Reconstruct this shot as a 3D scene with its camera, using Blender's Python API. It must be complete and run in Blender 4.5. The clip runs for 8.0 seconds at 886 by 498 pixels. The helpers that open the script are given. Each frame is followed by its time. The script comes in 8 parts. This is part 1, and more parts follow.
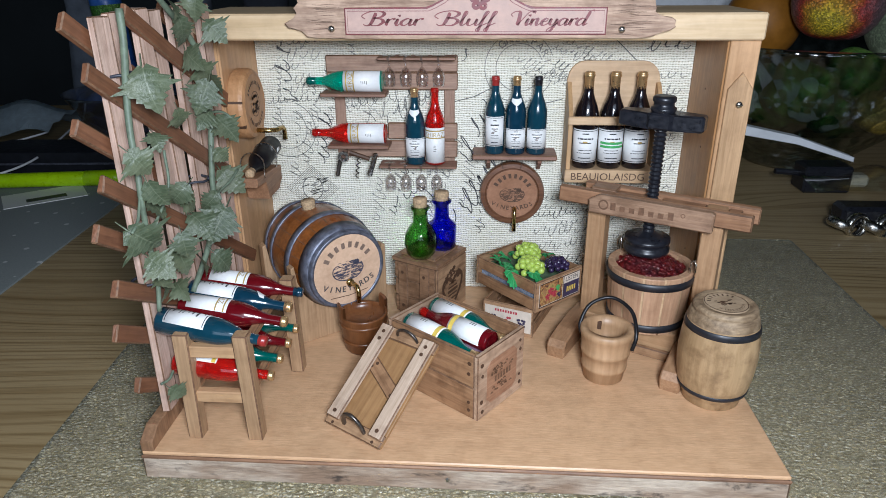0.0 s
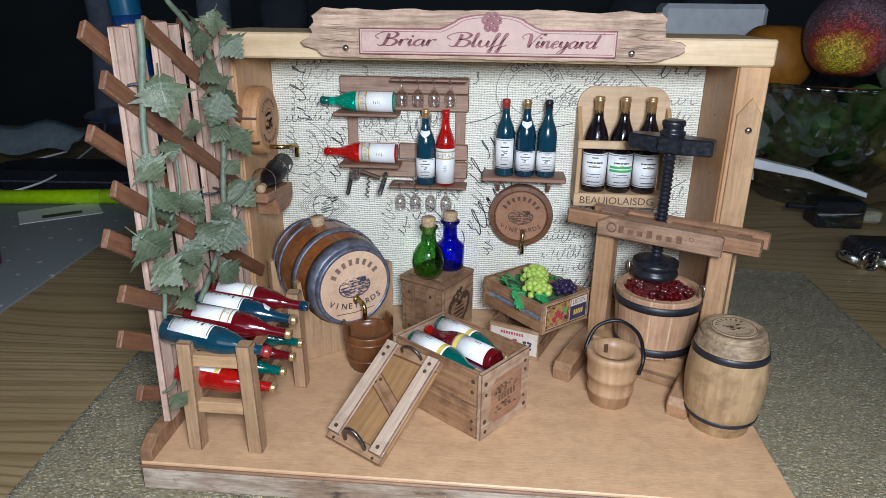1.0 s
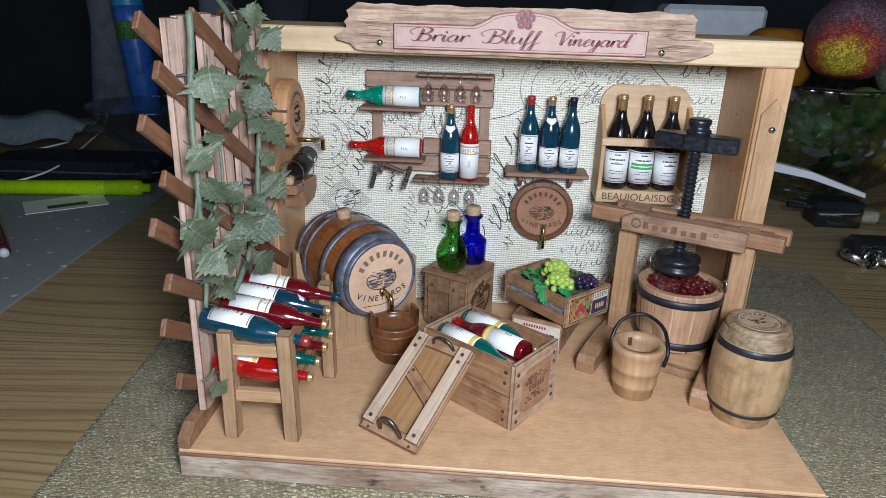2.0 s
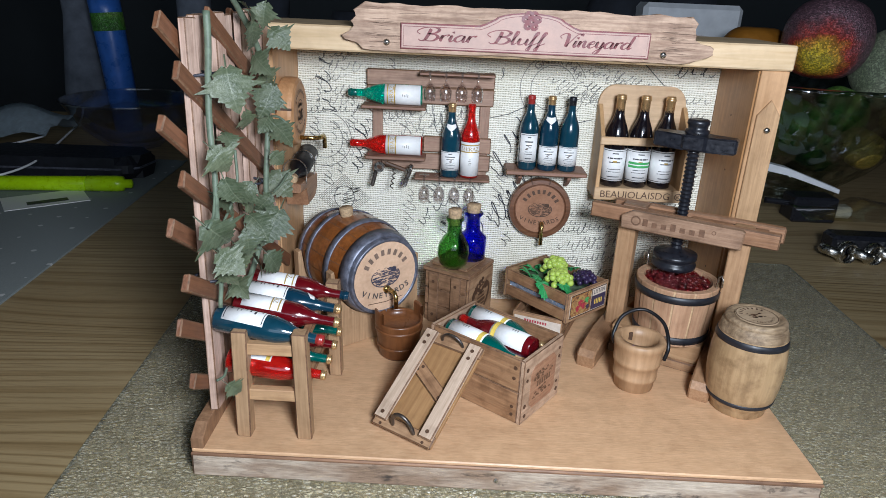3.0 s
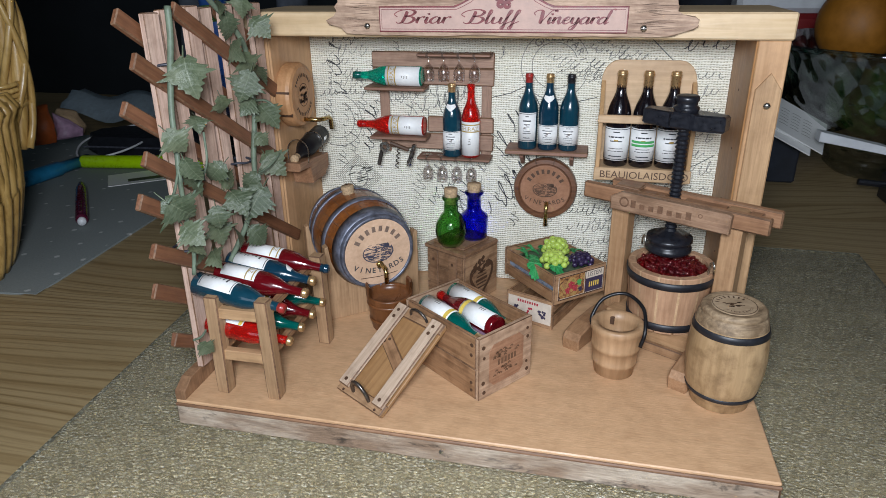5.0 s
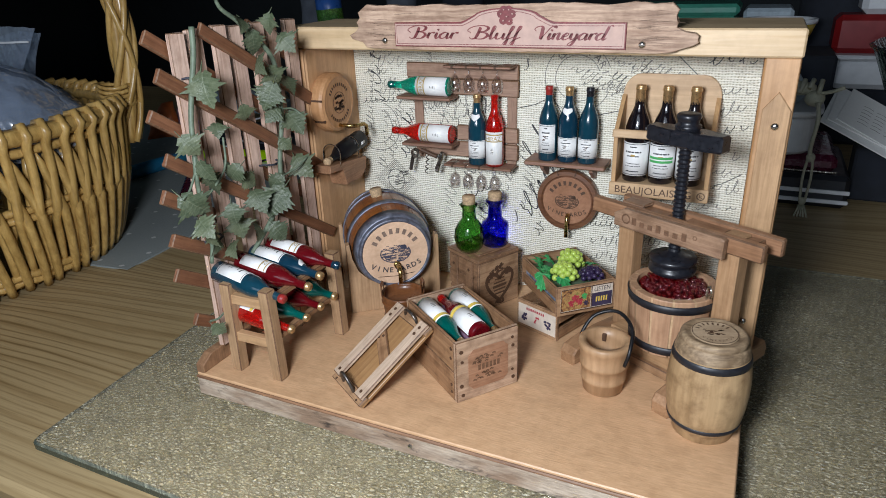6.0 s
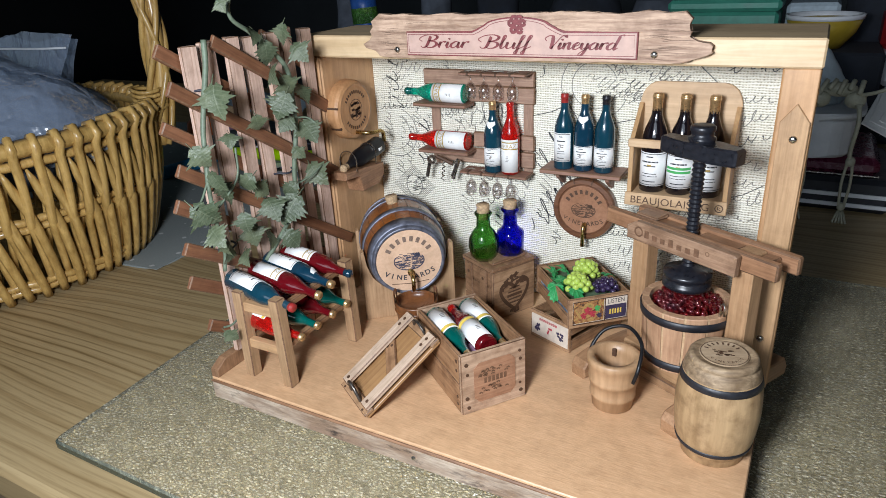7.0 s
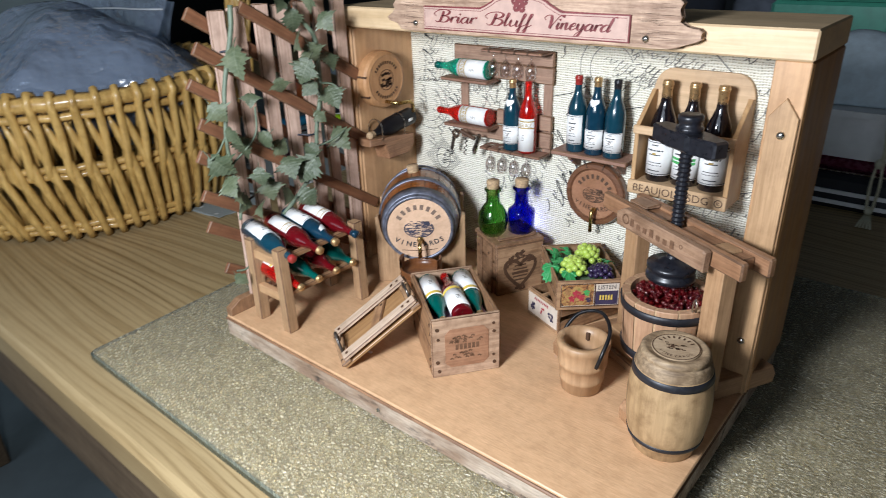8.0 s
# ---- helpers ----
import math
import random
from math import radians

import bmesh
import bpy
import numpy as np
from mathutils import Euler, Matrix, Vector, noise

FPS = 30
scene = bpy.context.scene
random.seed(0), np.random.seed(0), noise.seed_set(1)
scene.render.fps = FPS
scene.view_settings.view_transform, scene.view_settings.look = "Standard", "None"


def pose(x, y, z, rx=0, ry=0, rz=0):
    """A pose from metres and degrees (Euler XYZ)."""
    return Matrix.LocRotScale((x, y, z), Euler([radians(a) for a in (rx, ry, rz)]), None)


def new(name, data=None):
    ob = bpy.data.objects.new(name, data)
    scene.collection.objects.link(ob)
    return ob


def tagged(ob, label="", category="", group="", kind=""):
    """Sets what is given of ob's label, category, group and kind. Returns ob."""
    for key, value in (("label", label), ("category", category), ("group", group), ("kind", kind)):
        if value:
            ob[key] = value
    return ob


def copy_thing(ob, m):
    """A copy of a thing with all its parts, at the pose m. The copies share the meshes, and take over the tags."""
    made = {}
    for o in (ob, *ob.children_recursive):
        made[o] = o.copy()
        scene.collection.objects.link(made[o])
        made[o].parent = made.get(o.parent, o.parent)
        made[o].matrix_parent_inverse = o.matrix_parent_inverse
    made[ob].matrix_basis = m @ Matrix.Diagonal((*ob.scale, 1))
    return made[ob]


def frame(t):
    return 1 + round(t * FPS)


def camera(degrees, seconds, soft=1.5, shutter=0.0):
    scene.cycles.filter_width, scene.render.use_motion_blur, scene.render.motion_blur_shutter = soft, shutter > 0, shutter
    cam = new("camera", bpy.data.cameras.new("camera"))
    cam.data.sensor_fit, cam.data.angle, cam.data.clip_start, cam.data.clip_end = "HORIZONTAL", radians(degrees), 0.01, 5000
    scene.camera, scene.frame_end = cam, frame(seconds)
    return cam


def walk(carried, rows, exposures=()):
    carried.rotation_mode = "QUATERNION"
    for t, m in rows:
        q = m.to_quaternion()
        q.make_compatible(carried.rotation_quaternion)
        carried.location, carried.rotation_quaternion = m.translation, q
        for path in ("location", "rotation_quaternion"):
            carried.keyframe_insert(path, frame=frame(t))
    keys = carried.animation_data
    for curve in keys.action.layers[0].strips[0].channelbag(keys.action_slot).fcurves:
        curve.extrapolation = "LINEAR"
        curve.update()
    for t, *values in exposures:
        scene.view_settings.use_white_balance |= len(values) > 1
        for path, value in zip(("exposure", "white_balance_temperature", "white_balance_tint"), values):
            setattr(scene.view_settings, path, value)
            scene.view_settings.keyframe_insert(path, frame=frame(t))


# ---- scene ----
cam = camera(68.00, 8.0, soft=0.72, shutter=0.32)
PATH = [
    (0, 0.0188, -0.0039, 0.2037, 66.58, 0.39, 3.70),
    (0.5, 0.0194, -0.0023, 0.2011, 68.18, 0.17, 4.52),
    (1, 0.0210, -0.0067, 0.1971, 69.48, -0.59, 5.15),
    (1.5, 0.0136, -0.0110, 0.1962, 69.42, -1.04, 5.25),
    (3, -0.0174, -0.0174, 0.1998, 68.71, -2.34, 1.60),
    (3.5, -0.0051, -0.0193, 0.2007, 68.38, -2.52, 3.43),
    (4, 0.0127, -0.0193, 0.2027, 67.16, -1.49, 5.89),
    (5.5, 0.0908, -0.0099, 0.2038, 66.73, 1.51, 18.65),
    (6, 0.1263, -0.0044, 0.2114, 66.75, 1.98, 24.96),
    (6.5, 0.1454, -0.0066, 0.2180, 67.21, 2.10, 26.34),
    (7, 0.1392, 0.0076, 0.2182, 66.29, 2.87, 28.61),
    (7.5, 0.1648, 0.0180, 0.2238, 65.30, 1.90, 31.15),
    (8, 0.1972, 0.0308, 0.2159, 64.98, 1.58, 39.88),
]
walk(cam, [(t, pose(x, y, z, rx, ry, rz)) for t, x, y, z, rx, ry, rz in PATH],
     ((0, -0.16, 6180, 10), (3, -0.12, 6270, 10), (4, -0.21, 6380, 10), (5.5, -0.33, 6540, 10), (6.5, -0.03, 6580, 10), (7.5, 0.14, 6550, 10), (8, 0.17, 6580, 10)))

# ---- world and light: a dark room, lit by a phone torch held beside the camera, plus an added fill lamp ----
world = bpy.data.worlds.new("room_air")
scene.world = world
world.use_nodes = True
world.node_tree.nodes["Background"].inputs[0].default_value = (0.55, 0.72, 1.0, 1)
world.node_tree.nodes["Background"].inputs[1].default_value = 0.03

torch = bpy.data.lights.new("phone_torch", "POINT")
torch.energy, torch.color, torch.shadow_soft_size = 8.7, (0.88, 0.95, 1.06), 0.040
new("phone_torch", torch).matrix_world = pose(0.056, -0.055, 0.246)
# added fill lamp behind the camera, no seen source; lifts the shadows from the front
fill_light = bpy.data.lights.new("window_light", "AREA")
fill_light.shape, fill_light.size, fill_light.size_y = "RECTANGLE", 2.0, 1.2
fill_light.energy, fill_light.color = 16.0, (0.72, 0.84, 1.0)
new("window_light", fill_light).matrix_world = pose(0.2, -2.42, 0.95, 90)
scene.view_settings.exposure = 0.0

# ---- node helpers ----


def nodes_of(name):
    m = bpy.data.materials.new(name)
    m.use_nodes = True
    t = m.node_tree
    return m, t, t.nodes["Principled BSDF"]


def node(t, kind, **sets):
    n = t.nodes.new(kind)
    for k, v in sets.items():
        n.inputs[k].default_value = v
    return n


def coords(t, scale, shift=True):
    """Object coordinates, moved at random per object, times a scale."""
    c = t.nodes.new("ShaderNodeTexCoord")
    mp = t.nodes.new("ShaderNodeMapping")
    mp.inputs["Scale"].default_value = scale
    if shift:
        info = t.nodes.new("ShaderNodeObjectInfo")
        mul = t.nodes.new("ShaderNodeVectorMath")
        mul.operation = "MULTIPLY_ADD"
        mul.inputs[0].default_value = (0.31, 0.17, 0.23)
        t.links.new(info.outputs["Random"], mul.inputs[1])
        t.links.new(c.outputs["Object"], mul.inputs[2])
        t.links.new(mul.outputs[0], mp.inputs["Vector"])
    else:
        t.links.new(c.outputs["Object"], mp.inputs["Vector"])
    return mp.outputs["Vector"]


def noise_tex(t, vec, scale, detail=4.0, rough=0.55, distort=0.0):
    n = node(t, "ShaderNodeTexNoise", Scale=scale, Detail=detail, Roughness=rough, Distortion=distort)
    t.links.new(vec, n.inputs["Vector"])
    return n.outputs["Fac"]


def ramp(t, fac, stops):
    r = t.nodes.new("ShaderNodeValToRGB")
    el = r.color_ramp.elements
    while len(el) < len(stops):
        el.new(0.5)
    for e, (p, c) in zip(el, stops):
        e.position, e.color = p, (*c, 1) if len(c) == 3 else c
    t.links.new(fac, r.inputs["Fac"])
    return r.outputs["Color"]


def mix(t, fac, a, b, kind="MIX"):
    m = t.nodes.new("ShaderNodeMix")
    m.data_type, m.blend_type = "RGBA", kind
    for sock, v in ((m.inputs[0], fac), (m.inputs[6], a), (m.inputs[7], b)):
        if isinstance(v, (int, float)):
            sock.default_value = v
        elif isinstance(v, tuple):
            sock.default_value = (*v, 1)
        else:
            t.links.new(v, sock)
    return m.outputs[2]


def bump(t, p, height, strength, dist):
    b = node(t, "ShaderNodeBump", Strength=strength, Distance=dist)
    t.links.new(height, b.inputs["Height"])
    t.links.new(b.outputs["Normal"], p.inputs["Normal"])


def wood(name, dark, light, axis="X", rough=0.5, grain=1.0, wear=0.35, relief=0.25, coat=0.0, banding=0.5, short=1.0):
    """Sawn wood: fine streaks along one axis, broad stains across, worn patches."""
    m, t, p = nodes_of(name)
    along, across = 60.0 * grain * short, 1100.0 * grain
    sc = {"X": (along, across, across), "Y": (across, along, across), "Z": (across, across, along)}[axis]
    v = coords(t, sc)
    fine = noise_tex(t, v, 1.0, 5, 0.6, 0.3)
    sc2 = tuple(x * 0.12 for x in sc)
    v2 = coords(t, sc2)
    broad = noise_tex(t, v2, 1.0, 3, 0.55, 0.6)
    spots = noise_tex(t, coords(t, (130, 130, 130)), 1.0, 4, 0.6)
    col = ramp(t, fine, [(0.22, dark), (0.72, light)])
    band = ramp(t, broad, [(0.3, (0.66, 0.62, 0.58)), (0.62, (1.04, 1.02, 1.0))])
    col = mix(t, banding, col, band, "MULTIPLY")
    st = ramp(t, spots, [(0.33, (0.55, 0.5, 0.46)), (0.55, (1.0, 1.0, 1.0))])
    col = mix(t, wear, col, st, "MULTIPLY")
    col = mix(t, 1.0, col, (1.01, 0.972, 0.94), "MULTIPLY")
    t.links.new(col, p.inputs["Base Color"])
    r = ramp(t, broad, [(0.2, (rough - 0.12,) * 3), (0.8, (rough + 0.15,) * 3)])
    t.links.new(r, p.inputs["Roughness"])
    p.inputs["Coat Weight"].default_value = coat
    p.inputs["Coat Roughness"].default_value = 0.2
    bump(t, p, fine, relief, 0.0004)
    return m


def plain(name, color, rough=0.5, metal=0.0, vary=0.25, size=300.0, coat=0.0, relief=0.1, trans=0.0):
    """Paint, plastic, paper or metal with slight mottling."""
    m, t, p = nodes_of(name)
    n = noise_tex(t, coords(t, (size, size, size)), 1.0, 4, 0.6)
    lo = tuple(c * (1 - vary) for c in color)
    hi = tuple(min(1, c * (1 + vary * 0.6)) for c in color)
    t.links.new(ramp(t, n, [(0.3, lo), (0.7, hi)]), p.inputs["Base Color"])
    t.links.new(ramp(t, n, [(0.3, (max(rough - 0.07, 0.02),) * 3), (0.7, (rough + 0.1,) * 3)]), p.inputs["Roughness"])
    p.inputs["Metallic"].default_value = metal
    p.inputs["Coat Weight"].default_value = coat
    p.inputs["Transmission Weight"].default_value = trans
    if relief:
        bump(t, p, n, relief, 0.0003)
    return m


def glass(name, color, rough=0.02, ior=1.45, body=0.0):
    m, t, p = nodes_of(name)
    p.inputs["Base Color"].default_value = (*color, 1)
    p.inputs["Roughness"].default_value = rough
    p.inputs["IOR"].default_value = ior
    p.inputs["Transmission Weight"].default_value = 1.0 - body
    return m


# ---- materials ----
M = {}
M["base"] = wood("birch_board", (0.545, 0.332, 0.180), (0.70, 0.462, 0.272), "X", 0.42, 1.0, 0.26, 0.28, 0.0, 0.24, 3.0)


def scuffed_edge():
    """Raw board edge: pale scuffed fibres, grey-brown weathering, a few near-black stains."""
    m, t, p = nodes_of("stained_edge")
    fibre = noise_tex(t, coords(t, (110, 750, 750), False), 1.0, 5, 0.65, 0.4)
    patch = noise_tex(t, coords(t, (15, 42, 42), False), 1.0, 4, 0.6)
    stain = noise_tex(t, coords(t, (42, 85, 85), False), 1.0, 5, 0.65, 0.5)
    col = mix(t, ramp(t, patch, [(0.42, (0, 0, 0)), (0.58, (1, 1, 1))]), (0.28, 0.190, 0.128), (0.54, 0.450, 0.355))
    col = mix(t, 0.8, col, ramp(t, fibre, [(0.28, (0.45, 0.40, 0.36)), (0.62, (1.06, 1.04, 1.02))]), "MULTIPLY")
    col = mix(t, ramp(t, stain, [(0.34, (0.92, 0.92, 0.92)), (0.44, (0, 0, 0))]), col, (0.030, 0.022, 0.018))
    t.links.new(col, p.inputs["Base Color"])
    p.inputs["Roughness"].default_value = 0.7
    bump(t, p, fibre, 0.6, 0.0006)
    return m


M["base_edge"] = scuffed_edge()
M["edge_bead"] = wood("red_brown_edge", (0.10, 0.050, 0.028), (0.36, 0.20, 0.11), "X", 0.5, 0.7, 0.5, 0.2)
M["pine"] = wood("pine", (0.60, 0.43, 0.235), (0.77, 0.61, 0.40), "X", 0.45, 0.45, 0.2, 0.12)
# darker pine tone for the back and right panels; left panel takes the post tone
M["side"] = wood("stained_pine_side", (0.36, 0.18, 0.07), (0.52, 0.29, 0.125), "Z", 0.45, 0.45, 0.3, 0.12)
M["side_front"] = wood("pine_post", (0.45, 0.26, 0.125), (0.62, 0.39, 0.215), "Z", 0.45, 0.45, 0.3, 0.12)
M["picket"] = wood("oak_picket", (0.36, 0.22, 0.11), (0.55, 0.36, 0.20), "Z", 0.5, 0.9, 0.35, 0.25)
M["weathered"] = wood("driftwood", (0.20, 0.115, 0.075), (0.64, 0.475, 0.355), "X", 0.65, 0.55, 0.6, 1.0, 0.0, 0.75, 1.6)
M["slat"] = wood("greyed_slat", (0.40, 0.26, 0.20), (0.70, 0.53, 0.44), "Z", 0.65, 0.8, 0.45, 0.5)
M["bar"] = wood("walnut_bar", (0.125, 0.050, 0.025), (0.25, 0.115, 0.058), "Y", 0.55, 0.8, 0.4, 0.4)
M["rack"] = wood("tan_rack", (0.30, 0.185, 0.10), (0.50, 0.335, 0.195), "Z", 0.5, 0.7, 0.35, 0.25)
M["rack_x"] = wood("tan_rack_bar", (0.36, 0.215, 0.11), (0.53, 0.345, 0.19), "X", 0.5, 0.7, 0.35, 0.25)
M["crate"] = wood("crate_board", (0.21, 0.110, 0.055), (0.43, 0.255, 0.135), "Y", 0.55, 0.55, 0.75, 0.35)
M["crate_x"] = wood("crate_end", (0.24, 0.135, 0.070), (0.47, 0.30, 0.17), "X", 0.55, 0.55, 0.75, 0.35)
M["crate_z"] = wood("crate_cleat", (0.19, 0.10, 0.052), (0.38, 0.225, 0.125), "Z", 0.55, 0.55, 0.75, 0.35)
M["batten"] = wood("pale_batten", (0.42, 0.31, 0.22), (0.68, 0.54, 0.42), "Y", 0.6, 0.8, 0.45, 0.4)
M["panel"] = wood("honey_panel", (0.27, 0.145, 0.062), (0.46, 0.275, 0.125), "Y", 0.45, 0.5, 0.3, 0.12)
M["press"] = wood("press_oak", (0.33, 0.19, 0.095), (0.50, 0.32, 0.18), "Z", 0.5, 0.8, 0.4, 0.3)
M["press_x"] = wood("press_beam_wood", (0.21, 0.105, 0.055), (0.40, 0.225, 0.125), "X", 0.5, 0.8, 0.5, 0.4)
M["press_pale"] = wood("press_front_wood", (0.20, 0.115, 0.070), (0.42, 0.275, 0.18), "X", 0.55, 0.8, 0.6, 0.4)
M["press_y"] = wood("press_foot_wood", (0.27, 0.15, 0.075), (0.43, 0.26, 0.145), "Y", 0.5, 0.8, 0.45, 0.3)
M["stave"] = wood("tub_stave", (0.36, 0.205, 0.12), (0.54, 0.345, 0.215), "Z", 0.5, 0.7, 0.3, 0.25)
M["keg"] = wood("keg_wood", (0.31, 0.205, 0.102), (0.53, 0.375, 0.21), "Z", 0.45, 0.35, 0.8, 0.12, 0.1)
M["keg_label"] = wood("keg_label_wood", (0.36, 0.265, 0.165), (0.56, 0.445, 0.31), "X", 0.6, 0.6, 0.5, 0.1)
M["keg_top"] = wood("keg_top_worn", (0.13, 0.088, 0.052), (0.43, 0.325, 0.205), "X", 0.6, 0.6, 0.85, 0.35)
M["bucket"] = wood("bucket_wood", (0.34, 0.205, 0.105), (0.52, 0.34, 0.195), "Z", 0.45, 0.35, 0.25, 0.12)
M["pail"] = wood("dark_pail", (0.115, 0.042, 0.015), (0.215, 0.085, 0.030), "Z", 0.34, 0.5, 0.4, 0.2)
M["barrel"] = wood("varnished_barrel", (0.12, 0.034, 0.008), (0.33, 0.115, 0.026), "X", 0.3, 0.45, 0.45, 0.12, 0.6)
M["barrel_rim"] = wood("barrel_rim_dark", (0.10, 0.05, 0.03), (0.24, 0.14, 0.10), "X", 0.5, 0.6, 0.5, 0.2)
M["head"] = wood("pale_barrel_head", (0.60, 0.405, 0.27), (0.72, 0.515, 0.365), "Z", 0.5, 0.5, 0.12, 0.08)
M["head_brown"] = wood("brown_disc_face", (0.27, 0.128, 0.070), (0.39, 0.205, 0.118), "Z", 0.45, 0.5, 0.25, 0.1)
M["disc_rim"] = wood("brown_disc_rim", (0.085, 0.036, 0.018), (0.20, 0.09, 0.045), "X", 0.4, 0.5, 0.4, 0.15, 0.2)
M["disc_tan"] = wood("tan_disc", (0.36, 0.185, 0.080), (0.53, 0.30, 0.145), "Y", 0.45, 0.5, 0.3, 0.12)
M["wall_rack"] = wood("grey_pallet", (0.21, 0.125, 0.09), (0.42, 0.28, 0.20), "X", 0.6, 0.8, 0.5, 0.4)
M["wall_rack_z"] = wood("grey_pallet_post", (0.21, 0.125, 0.09), (0.40, 0.265, 0.19), "Z", 0.6, 0.8, 0.5, 0.4)
M["shelf_red"] = wood("reddish_shelf", (0.185, 0.095, 0.065), (0.33, 0.195, 0.145), "X", 0.55, 0.8, 0.4, 0.3)
M["holder"] = wood("birch_holder", (0.50, 0.34, 0.19), (0.66, 0.48, 0.30), "X", 0.5, 0.6, 0.3, 0.12)
M["holder_z"] = wood("birch_holder_side", (0.42, 0.255, 0.12), (0.56, 0.37, 0.19), "Z", 0.5, 0.6, 0.3, 0.12)
M["box_dark"] = wood("dark_box_board", (0.15, 0.078, 0.040), (0.37, 0.225, 0.130), "Y", 0.55, 0.55, 0.85, 0.35)
M["box_front"] = wood("dark_box_front", (0.22, 0.125, 0.070), (0.46, 0.30, 0.175), "X", 0.55, 0.55, 0.8, 0.35)
M["dark_edge"] = wood("dark_worn_edge", (0.07, 0.035, 0.018), (0.26, 0.15, 0.085), "X", 0.6, 0.5, 0.6, 0.3)
# pale end boards; part of the lightness is torchlight put into the colour
M["crate_pale_lit"] = wood("crate_side_pale", (0.30, 0.19, 0.12), (0.58, 0.42, 0.30), "X", 0.55, 0.55, 0.75, 0.35)
M["hoop"] = plain("blue_grey_hoop", (0.17, 0.18, 0.225), 0.40, 0.5, 0.5, 300)
M["black_band"] = plain("black_band", (0.016, 0.017, 0.022), 0.45, 0, 0.3, 400)
M["black"] = plain("black_plastic", (0.013, 0.014, 0.019), 0.32, 0, 0.4, 500, 0.0, 0.15)
M["wire"] = plain("black_wire", (0.012, 0.012, 0.014), 0.35, 0.3, 0.3, 500)
M["jet"] = plain("jet_black_bottle", (0.006, 0.006, 0.008), 0.42, 0, 0.3, 400, 0.0, 0.0)
M["jet"].node_tree.nodes["Principled BSDF"].inputs["Specular IOR Level"].default_value = 0.25
M["steel"] = plain("steel_screw", (0.62, 0.60, 0.55), 0.25, 1.0, 0.2, 600)
M["dark_steel"] = plain("dark_steel", (0.16, 0.14, 0.125), 0.35, 0.9, 0.4, 500)
M["brass"] = plain("brass", (0.55, 0.40, 0.16), 0.25, 1.0, 0.25, 600)
M["foil_gold"] = plain("gold_foil", (0.62, 0.41, 0.20), 0.30, 0.75, 0.2, 700)
M["cork"] = plain("cork", (0.48, 0.33, 0.19), 0.85, 0, 0.45, 900, 0.0, 0.5)
M["paper"] = plain("label_paper", (0.80, 0.80, 0.78), 0.45, 0, 0.05, 500, 0.0, 0.02)
M["paper_cream"] = plain("cream_paper", (0.66, 0.57, 0.47), 0.55, 0, 0.12, 300, 0.0, 0.05)
M["ink"] = plain("label_ink", (0.045, 0.045, 0.05), 0.5, 0, 0.2, 500, 0.0, 0.0)
M["ink_faint"] = plain("faint_ink", (0.22, 0.21, 0.19), 0.6, 0, 0.3, 700, 0.0, 0.0)
M["ink_brown"] = plain("burnt_brown", (0.085, 0.042, 0.022), 0.6, 0, 0.3, 600, 0.0, 0.0)
M["ink_burn"] = plain("faded_burn", (0.165, 0.085, 0.047), 0.6, 0, 0.4, 500, 0.0, 0.0)
M["ink_crack"] = plain("weather_crack", (0.17, 0.105, 0.070), 0.7, 0, 0.4, 500, 0.0, 0.0)
M["ink_bar"] = plain("worn_letter_ink", (0.20, 0.135, 0.100), 0.6, 0, 0.4, 900, 0.0, 0.0)
M["ink_blue"] = plain("blue_black_ink", (0.055, 0.055, 0.085), 0.55, 0, 0.5, 900, 0.0, 0.0)
M["ink_gold"] = plain("gold_ink", (0.50, 0.34, 0.10), 0.4, 0.3, 0.15, 500, 0.0, 0.0)
M["ink_green"] = plain("green_ink", (0.06, 0.36, 0.10), 0.5, 0, 0.1, 500, 0.0, 0.0)
M["ink_yellow"] = plain("yellow_band", (0.72, 0.52, 0.10), 0.45, 0, 0.1, 500, 0.0, 0.0)
M["ink_orange"] = plain("orange_print", (0.36, 0.19, 0.08), 0.5, 0, 0.3, 700, 0.0, 0.0)
M["ink_crimson"] = plain("crimson_print", (0.42, 0.04, 0.06), 0.5, 0, 0.3, 700, 0.0, 0.0)
M["ink_violet"] = plain("violet_print", (0.045, 0.035, 0.075), 0.5, 0, 0.3, 700, 0.0, 0.0)
def print_art():
    """Old lithograph: brown, orange and dark patches."""
    m, t, p = nodes_of("lithograph_print")
    n = noise_tex(t, coords(t, (420, 420, 420)), 1.0, 3, 0.6, 0.8)
    t.links.new(ramp(t, n, [(0.34, (0.05, 0.03, 0.025)), (0.46, (0.30, 0.13, 0.05)), (0.56, (0.46, 0.28, 0.10)), (0.68, (0.20, 0.18, 0.05))]), p.inputs["Base Color"])
    p.inputs["Roughness"].default_value = 0.5
    return m


M["print_art"] = print_art()
M["pink"] = plain("rose_panel", (0.50, 0.335, 0.275), 0.6, 0, 0.16, 160, 0.0, 0.15)
M["maroon"] = plain("maroon_letters", (0.19, 0.040, 0.042), 0.5, 0, 0.3, 500, 0.0, 0.0)
M["teal"] = plain("petrol_bottle", (0.006, 0.042, 0.066), 0.13, 0, 0.15, 300, 0.5, 0.0)
M["navy"] = plain("blue_bottle_paint", (0.005, 0.033, 0.060), 0.13, 0, 0.15, 300, 0.5, 0.0)
M["red"] = plain("red_bottle", (0.85, 0.020, 0.014), 0.08, 0, 0.2, 160, 0.5, 0.0, 0.7)
M["ruby"] = plain("ruby_bottle", (0.14, 0.004, 0.008), 0.12, 0, 0.15, 300, 0.5, 0.0, 0.2)
